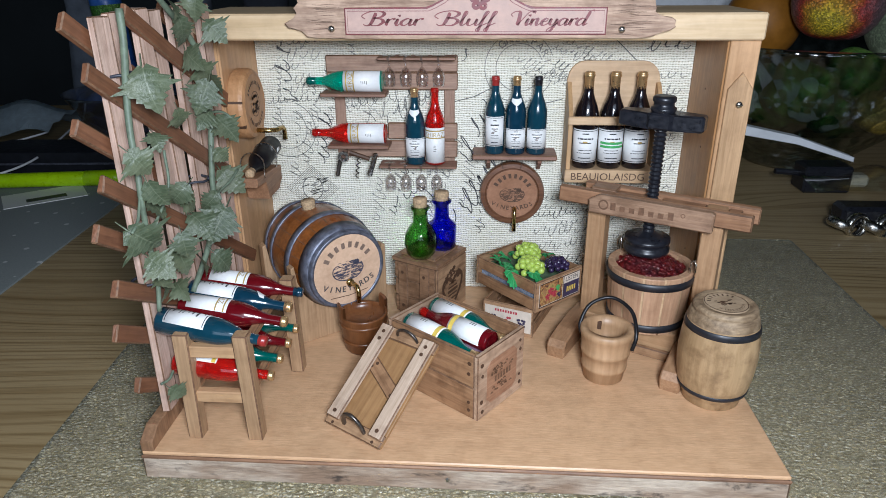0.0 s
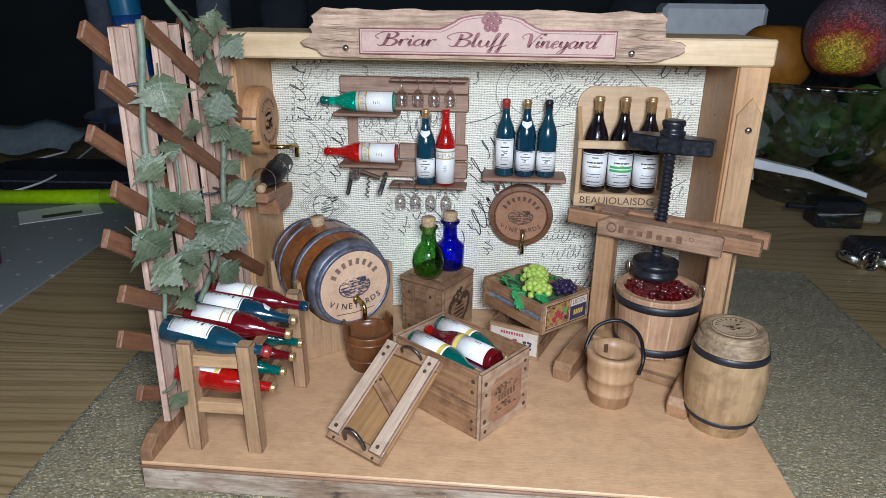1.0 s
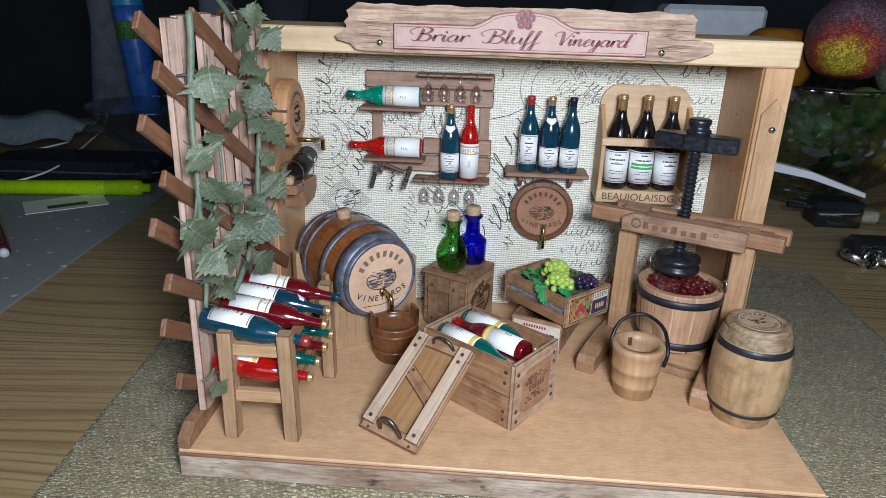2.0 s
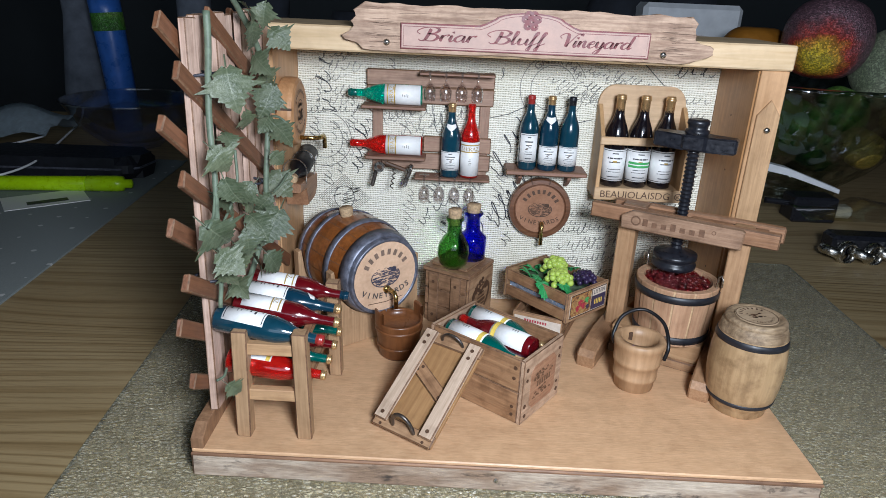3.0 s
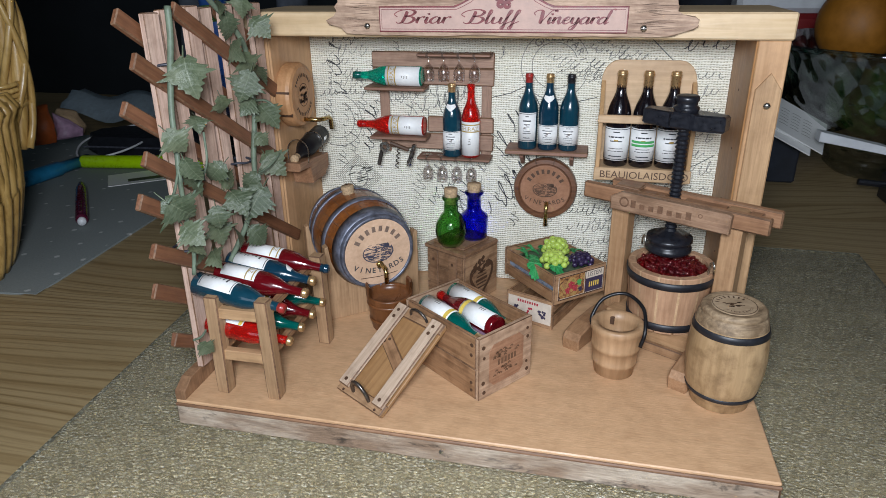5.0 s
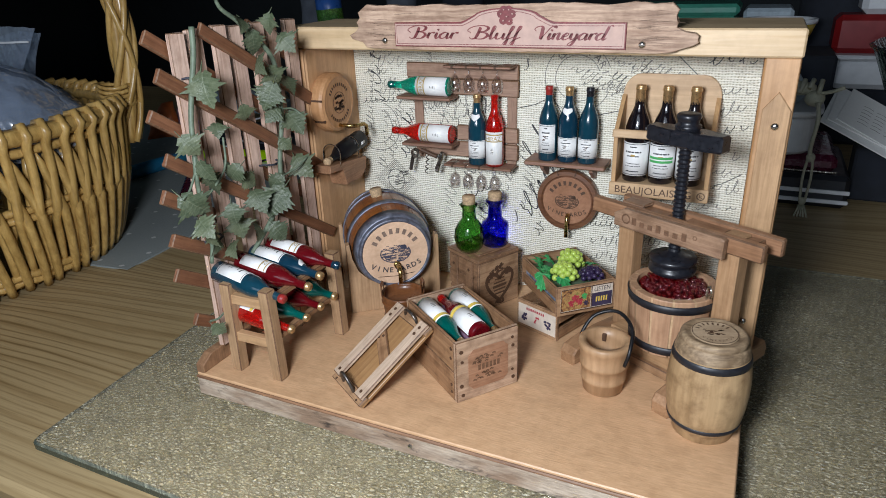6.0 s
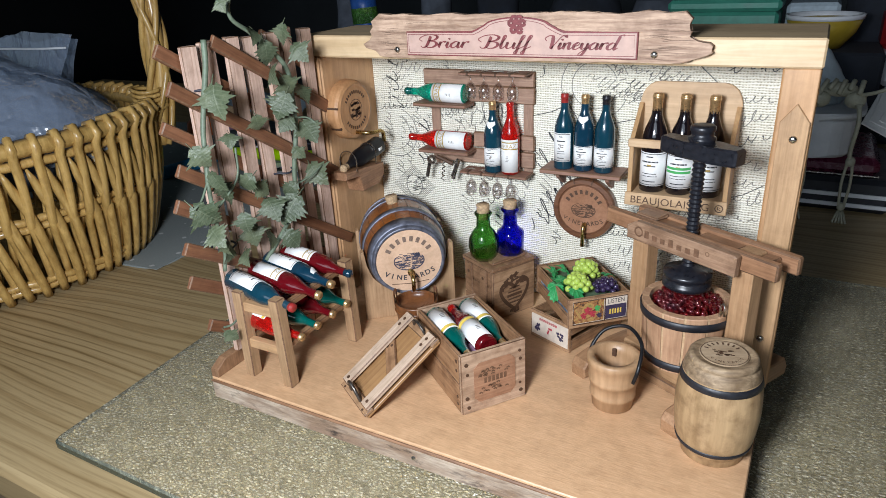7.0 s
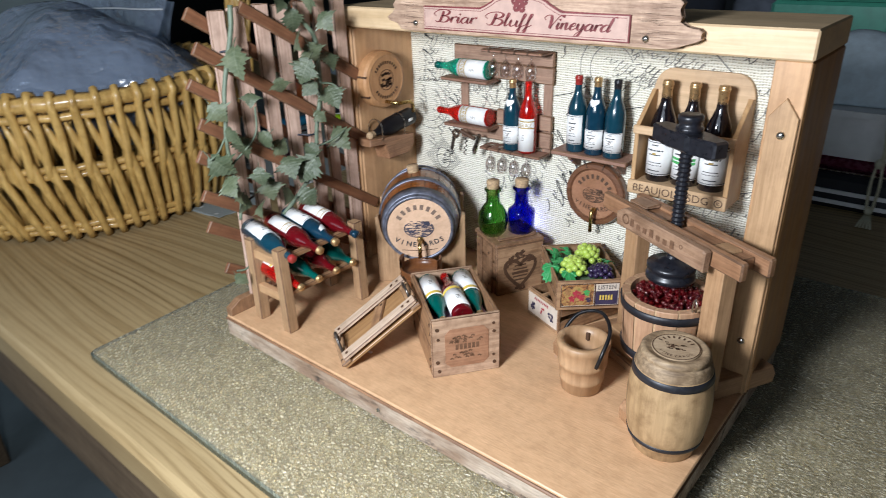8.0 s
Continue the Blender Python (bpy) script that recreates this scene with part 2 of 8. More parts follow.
M["green"] = plain("green_bottle", (0.0, 0.55, 0.37), 0.08, 0, 0.2, 160, 0.5, 0.0, 0.7)
M["deep_green"] = plain("deep_green_bottle", (0.0, 0.105, 0.085), 0.12, 0, 0.15, 300, 0.5, 0.0, 0.2)
M["wine_black"] = plain("black_wine_glass", (0.008, 0.006, 0.008), 0.08, 0, 0.2, 300, 0.6, 0.0)
M["cap_red"] = plain("red_cap", (0.30, 0.025, 0.022), 0.3, 0, 0.2, 400)


def edge_gloss(t, base, top, power):
    """Gloss that grows towards the rim of a pane or a blown wall, alike from both sides."""
    lw = node(t, "ShaderNodeLayerWeight", Blend=0.5)
    pw, ml = t.nodes.new("ShaderNodeMath"), t.nodes.new("ShaderNodeMath")
    pw.operation, ml.operation = "POWER", "MULTIPLY_ADD"
    pw.inputs[1].default_value, ml.inputs[1].default_value, ml.inputs[2].default_value = power, top, base
    t.links.new(lw.outputs["Facing"], pw.inputs[0])
    t.links.new(pw.outputs[0], ml.inputs[0])
    return ml.outputs[0]


def thin_glass(name):
    """Blown thin glass: see-through, with a sharp gloss."""
    m = bpy.data.materials.new(name)
    m.use_nodes = True
    t = m.node_tree
    t.nodes.remove(t.nodes["Principled BSDF"])
    tr, gl, mx = t.nodes.new("ShaderNodeBsdfTransparent"), node(t, "ShaderNodeBsdfGlossy", Roughness=0.10), t.nodes.new("ShaderNodeMixShader")
    tr.inputs["Color"].default_value = (0.97, 0.95, 0.95, 1)
    t.links.new(edge_gloss(t, 0.20, 0.6, 2.0), mx.inputs[0])
    t.links.new(tr.outputs[0], mx.inputs[1])
    t.links.new(gl.outputs[0], mx.inputs[2])
    t.links.new(mx.outputs[0], t.nodes["Material Output"].inputs["Surface"])
    return m


M["clear"] = thin_glass("clear_glass")


def cut_glass():
    """Pressed glass with a faceted relief: see-through, with many small glints."""
    m = bpy.data.materials.new("cut_glass")
    m.use_nodes = True
    t = m.node_tree
    t.nodes.remove(t.nodes["Principled BSDF"])
    vo = node(t, "ShaderNodeTexVoronoi", Scale=1.0)
    t.links.new(coords(t, (75, 75, 55)), vo.inputs["Vector"])
    b = node(t, "ShaderNodeBump", Strength=0.8, Distance=0.006)
    t.links.new(vo.outputs["Distance"], b.inputs["Height"])
    tr = t.nodes.new("ShaderNodeBsdfTransparent")
    t.links.new(ramp(t, vo.outputs["Distance"], [(0.25, (0.80, 0.86, 0.80)), (0.6, (0.42, 0.50, 0.44))]), tr.inputs["Color"])
    gl = node(t, "ShaderNodeBsdfGlossy", Roughness=0.12)
    t.links.new(b.outputs["Normal"], gl.inputs["Normal"])
    mx = t.nodes.new("ShaderNodeMixShader")
    t.links.new(edge_gloss(t, 0.20, 0.50, 2.5), mx.inputs[0])
    t.links.new(tr.outputs[0], mx.inputs[1])
    t.links.new(gl.outputs[0], mx.inputs[2])
    t.links.new(mx.outputs[0], t.nodes["Material Output"].inputs["Surface"])
    return m


M["cut_glass"] = cut_glass()
M["jar_green"] = glass("green_glass", (0.20, 0.45, 0.15), 0.03)
M["jar_blue"] = glass("cobalt_glass", (0.03, 0.04, 0.55), 0.03)
M["berry"] = plain("red_beads", (0.16, 0.004, 0.005), 0.05, 0, 0.6, 350, 0.8, 0.0, 0.45)
M["grape"] = plain("green_grapes", (0.42, 0.56, 0.10), 0.25, 0, 0.2, 400, 0.4, 0.0)
M["plum"] = plain("purple_grapes", (0.030, 0.018, 0.055), 0.25, 0, 0.5, 400, 0.3, 0.0)
def vine_leaf(name, dark, light, vein):
    """A cloth leaf: mottled blade, five paler main veins that run out from the stalk, side veins between."""
    m, t, p = nodes_of(name)
    c = t.nodes.new("ShaderNodeTexCoord")
    sp = t.nodes.new("ShaderNodeSeparateXYZ")
    t.links.new(c.outputs["Object"], sp.inputs[0])

    def calc(op, a, b=None):
        n = t.nodes.new("ShaderNodeMath")
        n.operation = op
        for k, v in enumerate((a, b)):
            if v is None:
                continue
            if isinstance(v, float):
                n.inputs[k].default_value = v
            else:
                t.links.new(v, n.inputs[k])
        return n.outputs[0]

    down = calc("MULTIPLY", calc("ADD", sp.outputs["Z"], 0.34), -1.0)
    ang = calc("ARCTAN2", sp.outputs["X"], down)
    rad = calc("SQRT", calc("ADD", calc("MULTIPLY", sp.outputs["X"], sp.outputs["X"]), calc("MULTIPLY", down, down)))
    fold = calc("PINGPONG", ang, 0.42)
    main = ramp(t, calc("MULTIPLY", fold, rad), [(0.008, (0.75, 0.75, 0.75)), (0.022, (0, 0, 0))])
    side = ramp(t, calc("PINGPONG", calc("ADD", rad, calc("MULTIPLY", fold, -0.55)), 0.045), [(0.004, (0.18, 0.18, 0.18)), (0.016, (0, 0, 0))])
    mott = noise_tex(t, coords(t, (7, 7, 7)), 1.0, 5, 0.65)
    col = ramp(t, mott, [(0.3, dark), (0.7, light)])
    info = t.nodes.new("ShaderNodeObjectInfo")
    col = mix(t, 0.6, col, ramp(t, info.outputs["Random"], [(0.0, (0.72, 0.80, 0.74)), (1.0, (1.15, 1.12, 1.05))]), "MULTIPLY")
    col = mix(t, side, col, vein)
    col = mix(t, main, col, vein)
    t.links.new(col, p.inputs["Base Color"])
    p.inputs["Roughness"].default_value = 0.42
    b1 = node(t, "ShaderNodeBump", Strength=0.2, Distance=0.03)
    t.links.new(mott, b1.inputs["Height"])
    t.links.new(b1.outputs["Normal"], p.inputs["Normal"])
    return m




def sage_leaf():
    """A cloth leaf: grey-green mottled blade, dusty patches, faint paler slanting side veins and midrib."""
    m, t, p = nodes_of("sage_vine_leaf")
    c = t.nodes.new("ShaderNodeTexCoord")
    sp = t.nodes.new("ShaderNodeSeparateXYZ")
    t.links.new(c.outputs["Object"], sp.inputs[0])

    def calc(op, a, b):
        n = t.nodes.new("ShaderNodeMath")
        n.operation = op
        for k, v in enumerate((a, b)):
            if isinstance(v, float):
                n.inputs[k].default_value = v
            else:
                t.links.new(v, n.inputs[k])
        return n.outputs[0]

    side = calc("ABSOLUTE", sp.outputs["X"], 0.0)
    run = calc("PINGPONG", calc("ADD", sp.outputs["Z"], calc("MULTIPLY", side, 0.35)), 0.0675)
    veins = ramp(t, run, [(0.006, (0.40, 0.40, 0.40)), (0.018, (0, 0, 0))])
    rib = ramp(t, side, [(0.010, (0.55, 0.55, 0.55)), (0.022, (0, 0, 0))])
    mott = noise_tex(t, coords(t, (6, 6, 6)), 1.0, 5, 0.65)
    dust = noise_tex(t, coords(t, (1.6, 1.6, 1.6)), 1.0, 3, 0.55)
    col = ramp(t, mott, [(0.3, (0.058, 0.078, 0.044)), (0.7, (0.108, 0.130, 0.078))])
    col = mix(t, ramp(t, dust, [(0.48, (0, 0, 0)), (0.72, (0.45, 0.45, 0.45))]), col, (0.19, 0.205, 0.145))
    info = t.nodes.new("ShaderNodeObjectInfo")
    col = mix(t, 0.7, col, ramp(t, info.outputs["Random"], [(0.0, (0.55, 0.65, 0.57)), (1.0, (1.06, 1.06, 0.92))]), "MULTIPLY")
    col = mix(t, veins, col, (0.14, 0.165, 0.105))
    col = mix(t, rib, col, (0.155, 0.18, 0.115))
    t.links.new(col, p.inputs["Base Color"])
    p.inputs["Roughness"].default_value = 0.40
    bump(t, p, mott, 0.2, 0.03)
    return m


M["leaf"] = sage_leaf()
M["leaf_green"] = vine_leaf("bright_leaf", (0.01, 0.20, 0.05), (0.04, 0.38, 0.12), (0.12, 0.45, 0.18))
M["lining_green"] = plain("dull_green_lining", (0.10, 0.15, 0.085), 0.6, 0, 0.5, 260, 0.0, 0.5)
M["stem"] = plain("vine_stem", (0.13, 0.17, 0.115), 0.55, 0, 0.35, 300, 0.0, 0.3)
M["tie"] = plain("dark_twist_tie", (0.035, 0.037, 0.05), 0.5, 0, 0.3, 500)
M["lilac"] = plain("lilac_lining", (0.40, 0.25, 0.36), 0.5, 0, 0.3, 200)
M["wicker"] = wood("wicker_rod", (0.36, 0.205, 0.050), (0.68, 0.47, 0.165), "Z", 0.35, 0.35, 0.45, 0.2, 0.3)


def oak_table():
    """Flat-sawn oak: thin dark grain lines that wander into cathedrals, open pores, broad tone."""
    m, t, p = nodes_of("oak_table")
    bend = node(t, "ShaderNodeTexNoise", Scale=1.0, Detail=1.5, Roughness=0.45)
    t.links.new(coords(t, (2.6, 8.5, 8.5), False), bend.inputs["Vector"])
    warp = t.nodes.new("ShaderNodeVectorMath")
    warp.operation = "MULTIPLY_ADD"
    warp.inputs[1].default_value = (0.0, 0.085, 0.0)
    t.links.new(bend.outputs["Color"], warp.inputs[0])
    t.links.new(coords(t, (1, 1, 1), False), warp.inputs[2])

    def bands(scale, wobble, detail):
        mp = t.nodes.new("ShaderNodeMapping")
        mp.inputs["Scale"].default_value = scale
        t.links.new(warp.outputs[0], mp.inputs["Vector"])
        w = node(t, "ShaderNodeTexWave", Scale=1.0, Distortion=wobble, Detail=2.0)
        w.inputs["Detail Scale"].default_value = detail
        w.inputs["Detail Roughness"].default_value = 0.55
        w.bands_direction = "Y"
        t.links.new(mp.outputs["Vector"], w.inputs["Vector"])
        return w.outputs["Fac"]

    lines = ramp(t, bands((5.0, 58, 58), 5.0, 0.7), [(0.0, (0.40, 0.34, 0.26)), (0.13, (0.74, 0.70, 0.62)), (0.32, (1.0, 1.0, 1.0))])
    arcs = ramp(t, bands((3.0, 19, 19), 7.0, 0.5), [(0.0, (0.58, 0.51, 0.41)), (0.14, (0.84, 0.80, 0.74)), (0.36, (1.0, 1.0, 1.0))])
    pores = noise_tex(t, coords(t, (34, 1100, 1100), False), 1.0, 4, 0.65, 0.3)
    broad = noise_tex(t, coords(t, (2.5, 9, 9), False), 1.0, 3, 0.5)
    fade = noise_tex(t, coords(t, (4, 12, 12), False), 1.0, 2, 0.5)
    col = ramp(t, broad, [(0.3, (0.350, 0.252, 0.124)), (0.7, (0.450, 0.338, 0.182))])
    col = mix(t, ramp(t, fade, [(0.34, (0.10, 0.10, 0.10)), (0.62, (0.70, 0.70, 0.70))]), col, lines, "MULTIPLY")
    col = mix(t, 0.52, col, arcs, "MULTIPLY")
    col = mix(t, 0.42, col, ramp(t, pores, [(0.34, (0.55, 0.50, 0.45)), (0.5, (1.0, 1.0, 1.0))]), "MULTIPLY")
    t.links.new(col, p.inputs["Base Color"])
    p.inputs["Roughness"].default_value = 0.42
    bump(t, p, pores, 0.15, 0.0004)
    return m


def canvas_print():
    """Coarse plain-woven canvas, cream: threads both ways with shade painted into the holes between, uneven and lightly
    stained.
    """
    m, t, p = nodes_of("cream_canvas")
    wander = node(t, "ShaderNodeTexNoise", Scale=1.0, Detail=3.0)
    t.links.new(coords(t, (170, 170, 330), False), wander.inputs["Vector"])
    add = t.nodes.new("ShaderNodeVectorMath")
    add.operation = "MULTIPLY_ADD"
    add.inputs[1].default_value = (0.0024, 0.0, 0.0014)
    t.links.new(wander.outputs["Color"], add.inputs[0])
    t.links.new(coords(t, (1, 1, 1), False), add.inputs[2])
    threads = []
    for scale, way in ((245.0, "Z"), (205.0, "X")):
        w = node(t, "ShaderNodeTexWave", Scale=scale, Distortion=1.3, Detail=2.0)
        w.bands_direction = way
        t.links.new(add.outputs[0], w.inputs["Vector"])
        threads.append(w.outputs["Color"])
    lumps = noise_tex(t, coords(t, (620, 620, 980), False), 1.0, 3, 0.6)
    hgt = mix(t, 0.42, mix(t, 0.27, *threads), lumps)
    stain = noise_tex(t, coords(t, (22, 22, 22), False), 1.0, 4, 0.6)
    # low weave is darkened in colour, standing in for shade between threads
    col = ramp(t, hgt, [(0.20, (0.30, 0.27, 0.19)), (0.36, (0.74, 0.705, 0.58)), (0.48, (0.88, 0.855, 0.735)), (0.85, (0.92, 0.895, 0.785))])
    col = mix(t, 0.5, col, ramp(t, stain, [(0.3, (0.80, 0.78, 0.70)), (0.6, (1.0, 1.0, 1.0))]), "MULTIPLY")
    t.links.new(col, p.inputs["Base Color"])
    p.inputs["Roughness"].default_value = 0.85
    bump(t, p, hgt, 0.9, 0.0009)
    return m


def pebbled_glass():
    """Tempered board: a clear greenish pane whose pebbled upper face bends and breaks up what lies beneath; pebble
    light and shade are put into its colour.
    """
    m = bpy.data.materials.new("pebbled_glass")
    m.use_nodes = True
    t = m.node_tree
    t.nodes.remove(t.nodes["Principled BSDF"])
    wander = node(t, "ShaderNodeTexNoise", Scale=1.0, Detail=2.0)
    t.links.new(coords(t, (420, 420, 0), False), wander.inputs["Vector"])
    push = t.nodes.new("ShaderNodeVectorMath")
    push.operation = "MULTIPLY_ADD"
    push.inputs[1].default_value = (1.5, 1.5, 0.0)
    t.links.new(wander.outputs["Color"], push.inputs[0])
    t.links.new(coords(t, (400, 680, 0), False), push.inputs[2])
    dome, seam = node(t, "ShaderNodeTexVoronoi", Scale=1.0), node(t, "ShaderNodeTexVoronoi", Scale=1.0)
    seam.feature = "DISTANCE_TO_EDGE"
    for vo in (dome, seam):
        t.links.new(push.outputs[0], vo.inputs["Vector"])
    h = ramp(t, dome.outputs["Distance"], [(0.0, (1, 1, 1)), (0.75, (0, 0, 0))])
    xyz = t.nodes.new("ShaderNodeSeparateXYZ")
    t.links.new(coords(t, (1, 1, 1), False), xyz.inputs[0])
    top = t.nodes.new("ShaderNodeMath")
    top.operation = "GREATER_THAN"
    top.inputs[1].default_value = 0.003
    t.links.new(xyz.outputs["Z"], top.inputs[0])
    b = node(t, "ShaderNodeBump", Strength=1.0, Distance=0.0005)
    t.links.new(h, b.inputs["Height"])
    t.links.new(top.outputs[0], b.inputs["Strength"])
    # shade between pebbles put into the colour: dark seams, clear tops
    seam_shade = ramp(t, seam.outputs["Distance"], [(0.0, (0.40, 0.40, 0.33)), (0.14, (0.74, 0.74, 0.66)), (0.34, (1.0, 0.99, 0.94))])
    rf = node(t, "ShaderNodeBsdfRefraction", Roughness=0.0, IOR=1.45)
    t.links.new(seam_shade, rf.inputs["Color"])
    t.links.new(b.outputs["Normal"], rf.inputs["Normal"])
    deep = node(t, "ShaderNodeBump", Strength=1.0, Distance=0.0011)
    t.links.new(h, deep.inputs["Height"])
    gl = node(t, "ShaderNodeBsdfGlossy", Roughness=0.16)
    caustic_veil = node(t, "ShaderNodeBsdfDiffuse", Color=(0.73, 0.69, 0.54, 1))
    for sh in (gl, caustic_veil):
        t.links.new(deep.outputs["Normal"], sh.inputs["Normal"])
    milky, mx = t.nodes.new("ShaderNodeMixShader"), t.nodes.new("ShaderNodeMixShader")
    # diffuse share grows on the domes, standing in for light the pebbles focus
    t.links.new(ramp(t, seam.outputs["Distance"], [(0.02, (0.10, 0.10, 0.10)), (0.30, (0.36, 0.36, 0.36))]), milky.inputs[0])
    t.links.new(rf.outputs[0], milky.inputs[1])
    t.links.new(caustic_veil.outputs[0], milky.inputs[2])
    t.links.new(edge_gloss(t, 0.035, 0.85, 5.0), mx.inputs[0])
    t.links.new(milky.outputs[0], mx.inputs[1])
    t.links.new(gl.outputs[0], mx.inputs[2])
    t.links.new(mx.outputs[0], t.nodes["Material Output"].inputs["Surface"])
    return m


def smooth_rim():
    """The board's polished border: see-through with a faint green veil and a sharp gloss."""
    m = bpy.data.materials.new("green_glass_edge")
    m.use_nodes = True
    t = m.node_tree
    t.nodes.remove(t.nodes["Principled BSDF"])
    tr = node(t, "ShaderNodeBsdfTransparent", Color=(0.88, 0.93, 0.87, 1))
    df = node(t, "ShaderNodeBsdfDiffuse", Color=(0.42, 0.50, 0.44, 1))
    gl = node(t, "ShaderNodeBsdfGlossy", Roughness=0.12)
    m1, m2 = t.nodes.new("ShaderNodeMixShader"), t.nodes.new("ShaderNodeMixShader")
    m1.inputs[0].default_value = 0.10
    t.links.new(tr.outputs[0], m1.inputs[1])
    t.links.new(df.outputs[0], m1.inputs[2])
    t.links.new(edge_gloss(t, 0.03, 0.8, 5.0), m2.inputs[0])
    t.links.new(m1.outputs[0], m2.inputs[1])
    t.links.new(gl.outputs[0], m2.inputs[2])
    t.links.new(m2.outputs[0], t.nodes["Material Output"].inputs["Surface"])
    return m


def clear_bag():
    """Thin crumpled film: part see-through, part milky, part gloss."""
    m = bpy.data.materials.new("clear_plastic_bag")
    m.use_nodes = True
    t = m.node_tree
    t.nodes.remove(t.nodes["Principled BSDF"])
    v = coords(t, (19, 19, 19))
    ridge = node(t, "ShaderNodeTexVoronoi", Scale=1.0)
    ridge.feature = "DISTANCE_TO_EDGE"
    warp = t.nodes.new("ShaderNodeVectorMath")
    warp.operation = "ADD"
    nz = node(t, "ShaderNodeTexNoise", Scale=1.6, Detail=3.0)
    t.links.new(v, nz.inputs["Vector"])
    t.links.new(v, warp.inputs[0])
    t.links.new(nz.outputs["Color"], warp.inputs[1])
    t.links.new(warp.outputs[0], ridge.inputs["Vector"])
    b = node(t, "ShaderNodeBump", Strength=0.55, Distance=0.02)
    t.links.new(ridge.outputs["Distance"], b.inputs["Height"])
    tr = node(t, "ShaderNodeBsdfTransparent", Color=(0.86, 0.92, 1.0, 1))
    df = node(t, "ShaderNodeBsdfDiffuse", Color=(0.50, 0.60, 0.76, 1))
    gl = node(t, "ShaderNodeBsdfGlossy", Roughness=0.13)
    for n in (df, gl):
        t.links.new(b.outputs["Normal"], n.inputs["Normal"])
    m1, m2 = t.nodes.new("ShaderNodeMixShader"), t.nodes.new("ShaderNodeMixShader")
    m1.inputs[0].default_value = 0.31
    t.links.new(tr.outputs[0], m1.inputs[1])
    t.links.new(df.outputs[0], m1.inputs[2])
    t.links.new(edge_gloss(t, 0.22, 0.45, 3.0), m2.inputs[0])
    t.links.new(m1.outputs[0], m2.inputs[1])
    t.links.new(gl.outputs[0], m2.inputs[2])
    t.links.new(m2.outputs[0], t.nodes["Material Output"].inputs["Surface"])
    return m


def glitter(name, a, b, c, at=(0.38, 0.52, 0.64), size=22):
    """Beaded, glittering skin with a blush."""
    m, t, p = nodes_of(name)
    blush = noise_tex(t, coords(t, (size, size, size)), 1.0, 2, 0.5)
    grain = node(t, "ShaderNodeTexVoronoi", Scale=1.0)
    t.links.new(coords(t, (700, 700, 700)), grain.inputs["Vector"])
    col = ramp(t, blush, [(at[0], a), (at[1], b), (at[2], c)])
    spark = ramp(t, grain.outputs["Color"], [(0.4, (0.6, 0.6, 0.6)), (0.9, (1.9, 1.9, 1.9))])
    t.links.new(mix(t, 0.8, col, spark, "MULTIPLY"), p.inputs["Base Color"])
    p.inputs["Roughness"].default_value = 0.3
    bump(t, p, grain.outputs["Distance"], 0.8, 0.0012)
    return m


def dotted_mat():
    m, t, p = nodes_of("grey_dotted_cloth")
    vo = node(t, "ShaderNodeTexVoronoi", Scale=1.0, Randomness=0.15)
    t.links.new(coords(t, (38, 38, 38), False), vo.inputs["Vector"])
    weave = noise_tex(t, coords(t, (900, 900, 900), False), 1.0, 3, 0.6)
    col = ramp(t, weave, [(0.3, (0.22, 0.25, 0.245)), (0.7, (0.30, 0.33, 0.32))])
    dots = ramp(t, vo.outputs["Distance"], [(0.075, (1, 1, 1)), (0.085, (0, 0, 0))])
    t.links.new(mix(t, dots, col, (0.55, 0.57, 0.56)), p.inputs["Base Color"])
    p.inputs["Roughness"].default_value = 0.85
    bump(t, p, weave, 0.3, 0.0005)
    return m


M["table"] = oak_table()
M["canvas"] = canvas_print()
M["board_glass"] = pebbled_glass()
M["rim_smooth"] = smooth_rim()
M["rim_glass"] = plain("dark_glass_edge", (0.040, 0.055, 0.042), 0.25, 0, 0.3, 200, 0.0, 0.0)
M["bag"] = clear_bag()
M["mat"] = dotted_mat()
def cheek_apple():
    """Beaded apple: plum-grey skin with one yellow cheek ringed in red."""
    m, t, p = nodes_of("beaded_apple")
    c = t.nodes.new("ShaderNodeTexCoord")
    far = t.nodes.new("ShaderNodeVectorMath")
    far.operation = "DISTANCE"
    far.inputs[1].default_value = (-0.018, -0.026, -0.026)
    t.links.new(c.outputs["Object"], far.inputs[0])
    ragged = noise_tex(t, coords(t, (60, 60, 60)), 1.0, 4, 0.65)
    add = t.nodes.new("ShaderNodeMath")
    add.operation = "MULTIPLY_ADD"
    add.inputs[1].default_value = 0.030
    t.links.new(ragged, add.inputs[0])
    t.links.new(far.outputs["Value"], add.inputs[2])
    col = ramp(t, add.outputs[0], [(0.024, (0.62, 0.46, 0.04)), (0.034, (0.60, 0.30, 0.04)), (0.042, (0.42, 0.045, 0.03)), (0.056, (0.17, 0.095, 0.115))])
    grain = node(t, "ShaderNodeTexVoronoi", Scale=1.0)
    t.links.new(coords(t, (620, 620, 620)), grain.inputs["Vector"])
    spark = ramp(t, grain.outputs["Color"], [(0.4, (0.55, 0.55, 0.55)), (0.9, (2.1, 2.1, 2.1))])
    t.links.new(mix(t, 0.85, col, spark, "MULTIPLY"), p.inputs["Base Color"])
    p.inputs["Roughness"].default_value = 0.28
    bump(t, p, grain.outputs["Distance"], 0.9, 0.0014)
    return m


